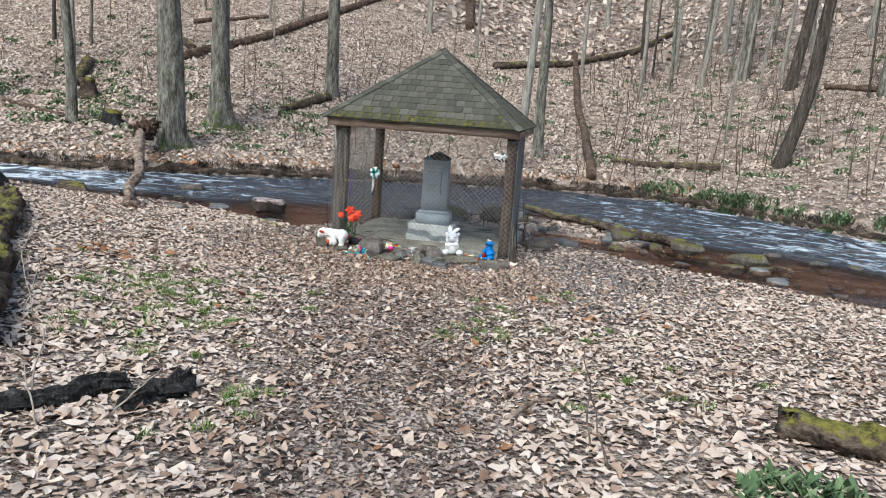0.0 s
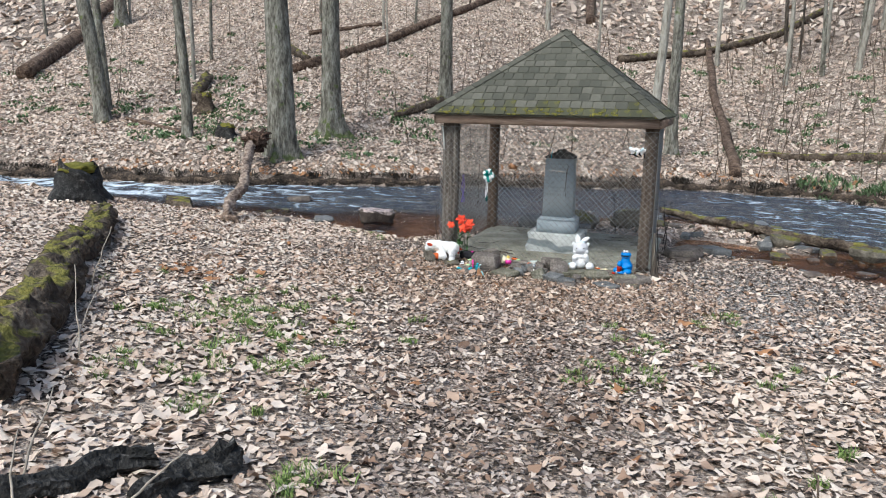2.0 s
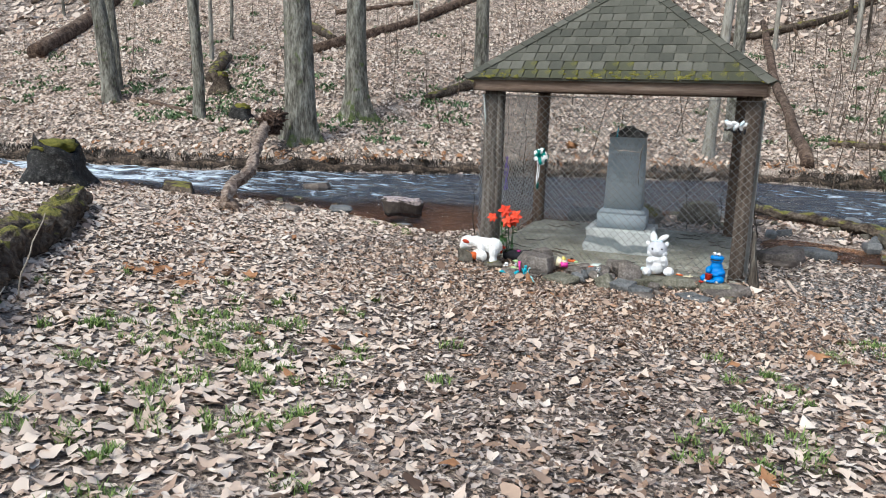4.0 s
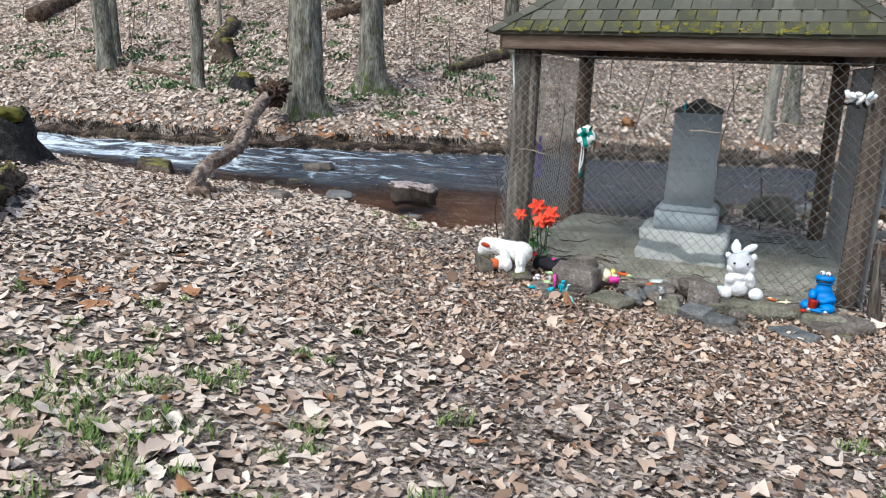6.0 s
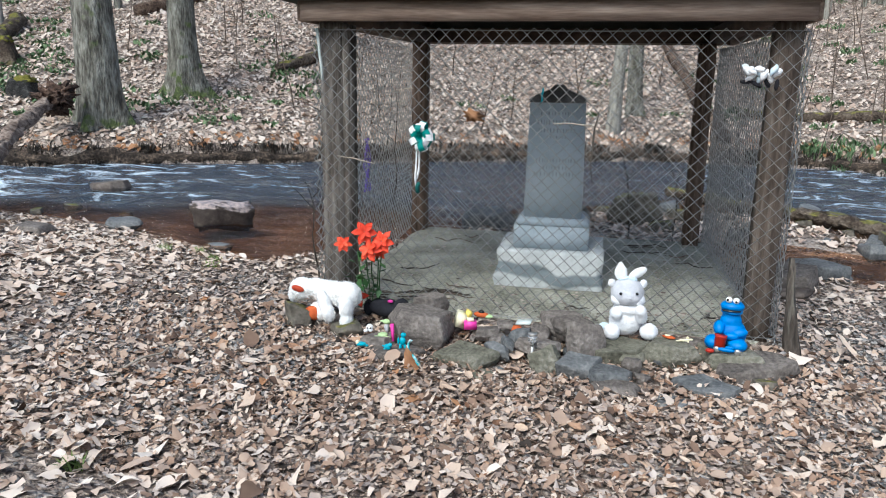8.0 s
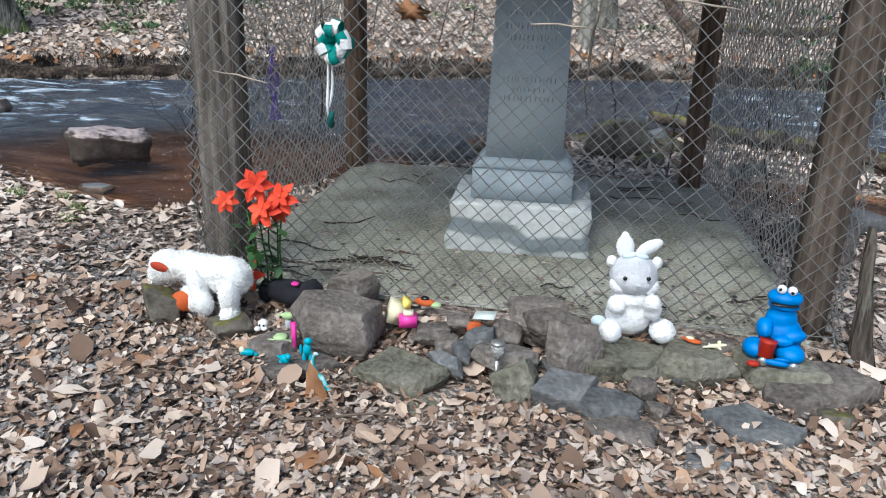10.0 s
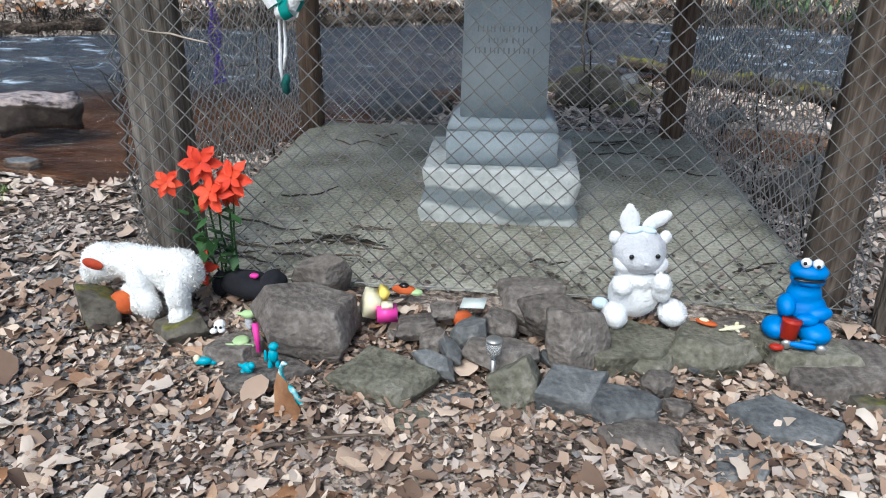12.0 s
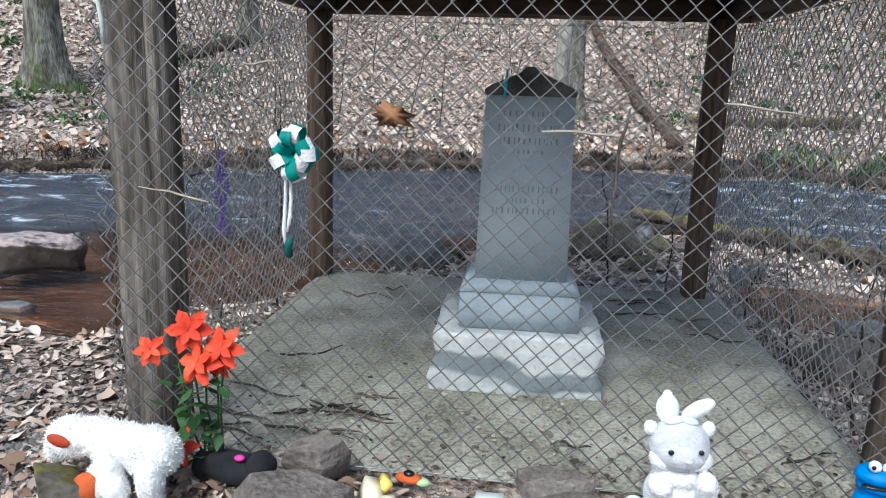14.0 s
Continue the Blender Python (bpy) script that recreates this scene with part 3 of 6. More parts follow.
# ring beams and fascia boards
for k in range(4):
    bm = bmesh.new()
    box(bm, (-1.385, -1.4, 1.735), (1.385, -1.36, 1.85), 0.005)
    part("fascia_board", bm, M_FASCIA, SHELTER).matrix_basis = pose(0.02, 0, 0, 0, 0, 90 * k) @ pose(0, -0.001 * k - 0.01, 0)
    bm = bmesh.new()
    box(bm, (-1.3, -1.3, 1.745), (1.3, -1.2, 1.86), 0.004)
    part("ring_beam", bm, M_RAFTER, SHELTER).matrix_basis = pose(0, 0, 0.001 * k, 0, 0, 90 * k)
for k in range(4):
    bm = bmesh.new()
    run = math.hypot(HALF * 1.38, TOP - EAVE)
    box(bm, (0.1, -0.02, -0.12), (run - 0.05, 0.02, -0.04), 0.003)
    slope = math.degrees(math.atan2(TOP - EAVE, HALF * math.sqrt(2)))
    part("hip_rafter", bm, M_RAFTER, SHELTER).matrix_basis = pose(0, 0, TOP, 0, slope, 45 + 90 * k)

# roof deck
bm = bmesh.new()
ring = [bm.verts.new((sx * HALF, sy * HALF, EAVE)) for sx, sy in ((-1, -1), (1, -1), (1, 1), (-1, 1))]
low = [bm.verts.new((v.co.x, v.co.y, EAVE - 0.022)) for v in ring]
tip, tip2 = bm.verts.new((0, 0, TOP)), bm.verts.new((0, 0, TOP - 0.04))
for k in range(4):
    j = (k + 1) % 4
    bm.faces.new((ring[k], ring[j], tip))
    bm.faces.new((low[j], low[k], tip2))
    bm.faces.new((low[k], low[j], ring[j], ring[k]))
ROOF = part("roof", bm, M_SHINGLEJOIN, SHELTER, "hipped asphalt shingle roof, mossy along the eave", flat=True)


# ---- chain-link fence round the grave ----
def chain_link(width, height, pitch=0.0775, r=0.0036):
    """Zigzag wires hooked into one another, in the local xz plane."""
    verts, faces = [], []
    half = pitch / 2
    count = int(width / half) + 1
    rows = int(height / half) + 1
    for i in range(count):
        x0 = i * half
        start = len(verts)
        for j in range(rows + 1):
            side = 1 if (i + j) % 2 else -1
            x = x0 + side * half * 0.53
            z = j * half
            sagx = 0.004 * noise.noise(Vector((x0 * 2, z * 2, width)))
            bow = 0.012 * noise.noise(Vector((x0 * 1.3, z * 1.3, width + 4)))
            y = 0.0022 * (-side) + bow
            for k in range(3):
                a = 2 * math.pi * k / 3
                verts.append((x + sagx + r * math.cos(a), y + r * math.sin(a), z))
        for j in range(rows):
            a = start + j * 3
            for k in range(3):
                faces.append((a + k, a + (k + 1) % 3, a + 3 + (k + 1) % 3, a + 3 + k))
    return verts, faces


for name, x, y, rz, width in (("front", -1.325, -1.325, 0, 2.735), ("right", 1.402, -1.32, 92.4, 2.62), ("back", 1.275, 1.31, 180, 2.68), ("left", -1.41, 1.305, 271.8, 2.62)):
    panel = tagged(thing("fence_panel", (x, y, 0.0), rz), "galvanised chain-link fence panel stapled to shelter posts", "fence", group="fence round the grave")
    v, f = chain_link(width, 1.70)
    mesh_object("wire_mesh", v, f, M_WIRE, panel)
    for z in (0.02, 1.69):
        bm = bmesh.new()
        tube(bm, curve_points((0, -0.004, z), (width, -0.004, z), 14, wobble=0.006, seed=rz + z), [0.0025] * 14, 4)
        part("tension_wire", bm, M_WIRE, panel)


# ---- gravestone ----
def block(bm, w0, d0, w1, d1, z0, z1, rough=0.0, cuts=1, index=0):
    made = bmesh.ops.create_cube(bm, size=1.0)["verts"]
    for v in made:
        up = v.co.z > 0
        v.co = Vector((v.co.x * (w1 if up else w0), v.co.y * (d1 if up else d0), z1 if up else z0))
    edges = list({e for v in made for e in v.link_edges})
    if cuts > 1:
        bmesh.ops.subdivide_edges(bm, edges=edges, cuts=cuts, use_grid_fill=True)
        made = list(bm.verts)
        for v in made:
            k = 1 if z0 + 0.02 < v.co.z < z1 - 0.02 else 0.35
            v.co += Vector((v.co.x * 2, v.co.y * 2, 0)) * rough * k * (noise.noise(v.co * 9) + 0.5 * noise.noise(v.co * 22))
    for f in {f for v in made for f in v.link_faces}:
        f.material_index = index


STONE = tagged(thing("gravestone", (0.06, -0.27, 0.0), 1.0), "grey granite gravestone on a rock-faced pale base", "gravestone")
bm = bmesh.new()
block(bm, 0.745, 0.64, 0.73, 0.62, -0.01, 0.26, 0.035, 14)
part("base", bm, M_BASE, STONE, "pale rock-faced stone base with a blue-grey vein")
bm = bmesh.new()
box(bm, (-0.262, -0.225, 0.258), (0.262, 0.225, 0.43), 0.008)
block(bm, 0.524, 0.45, 0.44, 0.36, 0.43, 0.475)
part("plinth", bm, M_GRANITE, STONE)
bm = bmesh.new()
block(bm, 0.405, 0.33, 0.375, 0.30, 0.474, 1.275)
bmesh.ops.bevel(bm, geom=list(bm.edges), offset=0.006, segments=2, affect="EDGES")
SHAFT = part("shaft", bm, M_GRANITE, STONE)
# gabled cap
bm = bmesh.new()
outline = [(-0.19, 1.273), (0.19, 1.273), (0.195, 1.295), (0.165, 1.315), (0.05, 1.365), (0.025, 1.392), (-0.025, 1.392), (-0.05, 1.365), (-0.165, 1.315), (-0.195, 1.295)]
front = [bm.verts.new((x, -0.155, z)) for x, z in outline]
back = [bm.verts.new((x, 0.155, z)) for x, z in outline]
bm.faces.new(front)
bm.faces.new(back[::-1])
for k in range(len(outline)):
    j = (k + 1) % len(outline)
    bm.faces.new((front[k], back[k], back[j], front[j]))
part("gabled_cap", bm, M_GRANITEDARK, STONE, "black-stained gabled cap", flat=True)
# lines of cut lettering, too worn to read
rng = random.Random(5)
for z, w, h in ((1.20, 0.22, 0.022), (1.14, 0.26, 0.030), (1.085, 0.24, 0.028), (1.04, 0.12, 0.018), (0.88, 0.26, 0.026), (0.83, 0.16, 0.022), (0.785, 0.28, 0.026)):
    bm = bmesh.new()
    x = -w / 2
    while x < w / 2:
        c = rng.uniform(0.008, 0.02)
        yf = -(0.165 - 0.015 * (z - 0.474) / 0.8) - 0.0015
        box(bm, (x, yf, z - h / 2), (x + c * 0.45, yf + 0.006, z + h / 2))
        x += c + rng.uniform(0.004, 0.01)
    tagged(part("worn_lettering", bm, M_INSCRIBED, SHAFT, flat=True), kind="stuff")


# ---- trees ----
def tree(x, y, r, mat, lean=(0, 0), height=11.0, flare=0.7, fork=0, label="", seed=0, crown=True, bend=0.0):
    rng = random.Random(seed * 13 + 7)
    z = soil(x, y) - 0.12
    ob = tagged(thing("tree", (x, y, z)), label or "bare grey-barked forest tree on leaf-covered slope", "tree", group="bare trees of the wood")
    bm = bmesh.new()
    hs = [0, 0.08, 0.2, 0.35, 0.55, 0.85, 1.3] + [1.3 + (height - 1.3) * i / 12 for i in range(1, 13)]
    sides = 18 if r > 0.12 else 8
    rings = []
    for h in hs:
        k = r * (1 - 0.62 * h / height)
        grow = flare * math.exp(-h / (0.22 + r * 0.5))
        off = Vector((lean[0] * h + bend * math.sin(h * 0.8) + 0.5 * r * noise.noise(Vector((h * 0.35, seed, 0))), lean[1] * h + 0.5 * r * noise.noise(Vector((h * 0.35, seed, 9))), h))
        ring = []
        for s in range(sides):
            a = 2 * math.pi * s / sides
            root = max(0.0, math.sin(a * (3 + seed % 3) + seed)) ** 2
            rr = k * (1 + grow * (0.35 + 0.9 * root)) * (1 + 0.07 * noise.noise(Vector((math.cos(a) * 2, math.sin(a) * 2, h * 0.8 + seed))))
            ring.append(bm.verts.new(off + Vector((math.cos(a) * rr, math.sin(a) * rr, 0))))
        rings.append(ring)
    for a, b in zip(rings, rings[1:]):
        for s in range(sides):
            bm.faces.new((a[s], a[(s + 1) % sides], b[(s + 1) % sides], b[s]))
    bm.faces.new(rings[-1])
    part("trunk", bm, mat, ob)
    if crown:
        bm = bmesh.new()
        for i in range(9):
            h = height * rng.uniform(0.55, 1.0)
            a = rng.uniform(0, 6.28)
            p = Vector((lean[0] * h, lean[1] * h, h))
            ln = height * rng.uniform(0.12, 0.25)
            q = p + Vector((math.cos(a) * ln, math.sin(a) * ln, ln * rng.uniform(0.5, 1.1)))
            tube(bm, curve_points(p, q, 5, wobble=0.2, seed=i + seed), [r * 0.28, r * 0.22, r * 0.16, r * 0.1, r * 0.03], 4, cap=False)
            for jj in range(3):
                p2 = p.lerp(q, rng.uniform(0.4, 0.9))
                a2 = a + rng.uniform(-1.2, 1.2)
                q2 = p2 + Vector((math.cos(a2), math.sin(a2), rng.uniform(0.3, 1))) * ln * 0.5
                tube(bm, curve_points(p2, q2, 4, wobble=0.1, seed=jj + i), [r * 0.1, r * 0.07, r * 0.05, r * 0.015], 3, cap=False)
        part("crown", bm, mat, ob, "bare leafless branches")
    return ob


tree(-7.95, 5.45, 0.335, M_BARK, (-0.012, 0.0), 14, 1.1, label="tall straight grey-barked tree on the stream bank", seed=1)
tree(-8.0, 8.2, 0.28, M_BARK, (-0.02, 0.01), 14, 1.7, label="grey tree with flaring roots above the stream bank", seed=2)
tree(-10.95, 5.7, 0.14, M_BARK, (-0.03, 0.0), 11, 0.4, seed=3)
tree(-14.5, 6.5, 0.22, M_BARK, (-0.12, 0.0), 12, 0.4, label="leaning grey tree with a twin stem beside it", seed=4)
tree(-15.2, 7.4, 0.14, M_BARK, (-0.1, 0.05), 11, 0.3, seed=5)
tree(-22.5, 16.1, 0.25, M_BARK, (0.0, 0.0), 12, 1.2, seed=6)
tree(-6.35, 12.9, 0.22, M_BARK, (0.0, 0.0), 13, 0.5, seed=7)
tree(0.49, 9.95, 0.135, M_BARKPALE, (0.05, 0.0), 12, 0.4, label="pale smooth-barked tree beside a darker one", seed=8)
tree(0.95, 11.9, 0.17, M_BARK, (-0.015, 0.0), 13, 0.9, label="grey tree with a dark mossy foot near the bank", seed=9)
tree(8.25, 12.2, 0.22, M_BARKDARK, (0.17, 0.0), 11, 0.3, label="dark leaning tree above the stream bank", seed=10, bend=0.15)
tree(10.0, 19.2, 0.22, M_BARKDARK, (0.1, 0.0), 12, 0.4, seed=11)
tree(8.6, 21.2, 0.24, M_BARK, (0.0, 0.0), 12, 0.5, seed=12)
tree(8.2, 24.3, 0.15, M_BARKPALE, (0.02, 0.0), 12, 0.4, seed=13)
for i, (x, y, r, lx) in enumerate(((-5.1, 22.6, 0.12, 0.0), (-2.7, 21.7, 0.06, 0.01), (2.0, 22.7, 0.09, 0.0), (4.5, 20.5, 0.085, 0.0), (6.1, 23.3, 0.08, -0.02), (6.9, 20.9, 0.12, 0.08), (7.0, 14.5, 0.05, 0.04), (-9.5, 23.4, 0.11, 0.0), (-14.6, 10.7, 0.07, 0.0))):
    tree(x, y, r, M_BARKPALE, (lx, 0.0), 9, 0.3, label="slender pale young tree on the wooded hillside", seed=20 + i)
for i, (x, y, r, lx) in enumerate(((13.5, 22.2, 0.14, 0.05), (7.1, 21.9, 0.09, 0.0), (3.0, 30.0, 0.14, 0.0), (-2.0, 31.0, 0.16, 0.0), (-12.0, 27.0, 0.18, 0.02), (-17.0, 22.0, 0.15, 0.0), (-26.0, 22.0, 0.2, 0.0), (-30.0, 12.0, 0.22, 0.03), (-7.0, 33.0, 0.15, 0.0), (11.0, 29.0, 0.15, 0.0), (16.0, 26.0, 0.18, 0.0), (12.5, 17.0, 0.16, 0.03))):
    tree(x, y, r, M_BARK if i % 2 else M_BARKPALE, (lx, 0.0), 11, 0.4, label="bare tree far up the wooded hillside", seed=40 + i)
for i in range(46):
    rng = random.Random(900 + i)
    x, y = rng.uniform(-38, 34), rng.uniform(30, 62)
    tree(x, y, rng.uniform(0.1, 0.22), M_BARKPALE if i % 3 else M_BARK, (rng.uniform(-0.05, 0.05), 0), 12, 0.4, label="bare tree on the far upper hillside", seed=100 + i, crown=i % 4 == 0)
for i in range(44):
    rng = random.Random(1300 + i)
    x = rng.uniform(2.5, 18) if i < 28 else rng.uniform(-26, 0)
    y = lerp_table(x, FAR) + rng.uniform(8.5, 22)
    r = rng.uniform(0.035, 0.1)
    tree(x, y, r, rng.choice((M_BARK, M_BARK, M_BARKPALE, M_BARKDARK)), (rng.uniform(-0.06, 0.06), 0), rng.uniform(6, 10), 0.3, label="slender bare young tree on the wooded hillside", seed=320 + i)
for i in range(26):
    rng = random.Random(300 + i)
    a = rng.uniform(-0.3, 3.44)
    x, y = 1.5 + math.cos(a) * rng.uniform(11, 26), -11 - math.sin(a) * rng.uniform(7, 22)
    tree(x, y, rng.uniform(0.1, 0.24), M_BARK, (rng.uniform(-0.05, 0.05), 0), 12, 0.4, seed=200 + i)


# ---- fallen logs ----
def log(name, a, b, r0, r1, mat, label, sag=0.0, wobble=0.1, seed=0, rest=True, count=14, rough=0.35, sides=12, flat=False, gnarl=0.0):
    pts = curve_points(a, b, count, sag, wobble, seed)
    if rest:
        for i, p in enumerate(pts):
            p.z = soil(p.x, p.y) + (r0 + (r1 - r0) * i / (count - 1)) * 0.6 + 0.02
    ob = tagged(thing(name, (pts[0].x, pts[0].y, pts[0].z)), label, "log")
    bm = bmesh.new()
    tube(bm, [p - pts[0] for p in pts], [r0 + (r1 - r0) * i / (count - 1) for i in range(count)], sides, rough)
    if gnarl:
        for v in bm.verts:
            q = v.co + pts[0]
            v.co += gnarl * (noise.noise_vector(q * 5.0) + 0.7 * noise.noise_vector(q * 13.0) + 0.5 * noise.noise_vector(q * 27.0))
    part("trunk", bm, mat, ob, flat=flat)
    return ob


log("fallen_log", (-11.8, 12.3, 0), (-7.6, 25, 0), 0.17, 0.15, M_LOG, "long dark fallen log lying up the hillside", seed=1)
log("fallen_log", (-1.8, 21.2, 0), (6.4, 28, 0), 0.17, 0.15, M_MOSSLOG, "mossy fallen log lying across the hillside", seed=2)
log("fallen_log", (1.4, 25.5, 0), (2.62, 10.2, 0), 0.13, 0.14, M_LOG, "crooked fallen log running down to the stream", wobble=0.35, seed=3)
log("fallen_log", (-20.5, 9.2, 0), (-25.5, 19.5, 0), 0.28, 0.24, M_LOG, "thick dark fallen log on the upper slope", seed=4)
log("fallen_log", (3.3, 12.5, 0), (6.6, 12.2, 0), 0.09, 0.14, M_MOSSLOG, "thin fallen log with a mossy end above the bank", seed=5)
log("fallen_log", (-13.7, 16.8, 0), (-11.2, 18.6, 0), 0.1, 0.08, M_LOG, "short dark fallen branch on the hillside", seed=6)
log("fallen_log", (-7.1, 10.5, 0), (-6.3, 12.4, 0), 0.1, 0.16, M_MOSSLOG, "short mossy log lying on fallen leaves", seed=7)
log("fallen_log", (-14.0, 15.4, 0), (-11.9, 13.6, 0), 0.16, 0.14, M_MOSSLOG, "yellow-mossed broken log end on the hillside", seed=8)
log("fallen_branch", (-14.0, 6.9, 0), (-11.2, 5.9, 0), 0.06, 0.05, M_LOG, "dark fallen branch on the stream bank", seed=9)
log("fallen_log", (-13.0, 8.6, 0), (-14.0, 10.6, 0), 0.16, 0.2, M_MOSSLOG, "mossy rotting log beside a thin tree", seed=10)
log("fallen_branch", (8.6, 10.8, 0.5), (12.4, 14.5, 2.6), 0.05, 0.03, M_LOG, "thin bare fallen branch on the bank", seed=11, rest=False)
log("fallen_log", (-3.5, 24.5, 0), (-4.6, 30, 0), 0.22, 0.2, M_LOG, "dark fallen trunk behind the shelter roof", seed=12)
log("fallen_log", (11, 18.5, 0), (15, 15.5, 0), 0.1, 0.1, M_LOG, "dark fallen log on the steep slope", seed=13)
log("fallen_driftwood", (-4.72, -1.25, 0.24), (-8.3, 4.75, 0.92), 0.07, 0.095, M_DRIFT, "brown driftwood trunk leaning across the stream", sag=0.05, wobble=0.16, seed=14, rest=False, count=70, rough=0.6, sides=18, gnarl=0.028)
log("mossy_log", (-1.78, -7.58, 0), (-5.9, -2.4, 0), 0.21, 0.15, M_MOSSLOG, "thick rotting log covered in yellow-green moss", seed=15, count=110, rough=0.5, sides=26, gnarl=0.05)
log("streamside_log", (1.2, 4.35, 0.02), (4.4, 1.6, -0.04), 0.06, 0.085, M_MOSSLOG, "mossy log lying on stones beside the stream", seed=16, rest=False, wobble=0.05, count=60, sides=16, gnarl=0.03)
log("mossy_log", (3.72, -6.85, 0), (5.2, -7.3, 0), 0.10, 0.12, M_MOSSLOG, "moss-covered log end lying in dry leaves", seed=17, rough=0.6, count=40, sides=18, gnarl=0.045)
log("charred_log", (-0.95, -8.55, 0), (-0.47, -7.72, 0), 0.06, 0.05, M_CHAR, "blackened charred log lying in dry leaves", seed=18, rough=0.8, sides=16, count=44, gnarl=0.026, flat=True)
log("charred_log", (-0.24, -8.1, 0), (-0.12, -7.62, 0), 0.05, 0.075, M_CHAR, "blackened charred log end with cracked grain", seed=19, rough=0.8, sides=16, count=34, gnarl=0.028, flat=True)


# ---- stones ----
PILE = "stones piled along the slab"


def rock(x, y, w, d, h, mat, label, z=None, turn=0.0, tilt=(0, 0), seed=0, name="stone", cuts=7, group=""):
    """A stone of that width, depth and height, broken along flat faces, with its middle at z."""
    rng = random.Random(seed * 31 + 11)
    bm = bmesh.new()
    n = rng.choice((4, 5, 5, 6, 7))
    tx, ty = rng.uniform(-0.22, 0.22), rng.uniform(-0.22, 0.22)
    spin = rng.uniform(0, 6.28)
    rings = ((-0.5, rng.uniform(0.66, 0.9)), (rng.uniform(-0.15, 0.2), 1.0), (0.5, rng.uniform(0.72, 0.93)))
    corners = [(spin + 2 * math.pi * k / n + rng.uniform(-0.3, 0.3), rng.uniform(0.82, 1.1)) for k in range(n)]
    for level_z, wide in rings:
        for a, r in corners:
            r *= wide * rng.uniform(0.9, 1.06)
            c, sn = math.cos(a) * r, math.sin(a) * r
            bm.verts.new((c, sn, level_z + (tx * c + ty * sn if level_z > 0.3 else 0) + rng.uniform(-0.05, 0.05)))
    bmesh.ops.convex_hull(bm, input=list(bm.verts))
    bmesh.ops.delete(bm, geom=[v for v in bm.verts if not v.link_faces], context="VERTS")
    bmesh.ops.dissolve_limit(bm, angle_limit=0.22, verts=bm.verts, edges=bm.edges)
    bmesh.ops.bevel(bm, geom=list(bm.edges), offset=0.05, segments=2, profile=0.55, affect="EDGES")
    bmesh.ops.triangulate(bm, faces=bm.faces)
    for _ in range(2):
        bmesh.ops.subdivide_edges(bm, edges=[e for e in bm.edges if e.calc_length() > 0.3], cuts=1, use_grid_fill=True)
        bmesh.ops.triangulate(bm, faces=bm.faces)
    for v in bm.verts:
        v.co += 0.06 * noise.noise_vector(v.co * 1.5 + Vector((seed, 0, 0))) + 0.022 * noise.noise_vector(v.co * 5 + Vector((seed, 3, 0)))
    lo = [min(v.co[i] for v in bm.verts) for i in range(3)]
    hi = [max(v.co[i] for v in bm.verts) for i in range(3)]
    for v in bm.verts:
        v.co = Vector([((v.co[i] - lo[i]) / (hi[i] - lo[i]) - 0.5) * (w, d, h)[i] for i in range(3)])
    ob = part(name, bm, mat)
    if z is None:
        z = soil(x, y) + h * 0.25
    ob.matrix_world = pose(x, y, z + (0.014 if group == PILE else 0), tilt[0], tilt[1], turn)
    return tagged(ob, label, "stone", group)


G, B, K, N = M_ROCKGREY, M_ROCK, M_ROCKMOSS, M_ROCKGREEN
rock(-1.34, -1.65, 0.18, 0.17, 0.22, K, "upright mossy stone at the end of the pile", -0.01, 10, seed=1, group=PILE)
rock(-1.47, -1.68, 0.13, 0.11, 0.08, G, "small grey stone lying among leaves", -0.06, seed=2, group=PILE)
rock(-1.02, -1.69, 0.21, 0.16, 0.10, K, "low mossy stone under a white plush toy", -0.04, seed=3, group=PILE)
rock(-0.58, -1.68, 0.39, 0.30, 0.19, B, "large brown boulder leaning on the stone pile", 0.035, -10, (0, 10), seed=4, group=PILE)
rock(-0.58, -1.40, 0.23, 0.12, 0.15, B, "rough brown stone against the fence", 0.055, 12, (10, 0), seed=5, group=PILE)
rock(-0.79, -1.76, 0.21, 0.19, 0.09, B, "flat brown stone beside the boulder", -0.06, 70, seed=6, group=PILE)
rock(-0.65, -1.89, 0.32, 0.22, 0.06, B, "thin flat stone with small toys on it", -0.075, 5, seed=7, group=PILE)
rock(-0.26, -1.88, 0.36, 0.22, 0.10, N, "broad flat greenish stone in dry leaves", -0.06, -16, (14, 0), seed=8, group=PILE)
rock(-0.15, -2.06, 0.17, 0.12, 0.06, N, "small flat stone lying on leaves", -0.095, 10, seed=9, group=PILE)
rock(-0.10, -1.83, 0.18, 0.09, 0.08, G, "narrow grey stone set on edge", -0.03, -30, (25, 12), seed=10, group=PILE)
rock(-0.05, -1.78, 0.11, 0.06, 0.09, G, "narrow dark stone set on edge", -0.01, -40, (10, 25), seed=11, group=PILE)
rock(0.0, -1.66, 0.13, 0.12, 0.12, G, "dark rounded stone in the pile", 0.0, seed=12, group=PILE)
rock(-0.12, -1.68, 0.11, 0.09, 0.07, B, "small dark stone in the pile", -0.02, seed=13, group=PILE)
rock(0.11, -1.77, 0.26, 0.15, 0.08, B, "domed brown stone behind a garden light", 0.0, -3, seed=14, group=PILE)
rock(0.17, -1.90, 0.19, 0.12, 0.19, N, "angular greenish wedge standing in the pile", -0.045, 30, (-20, -12), seed=15, group=PILE)
rock(0.21, -1.40, 0.27, 0.15, 0.10, B, "reddish-brown stone at the slab edge", 0.045, -12, seed=16, group=PILE)
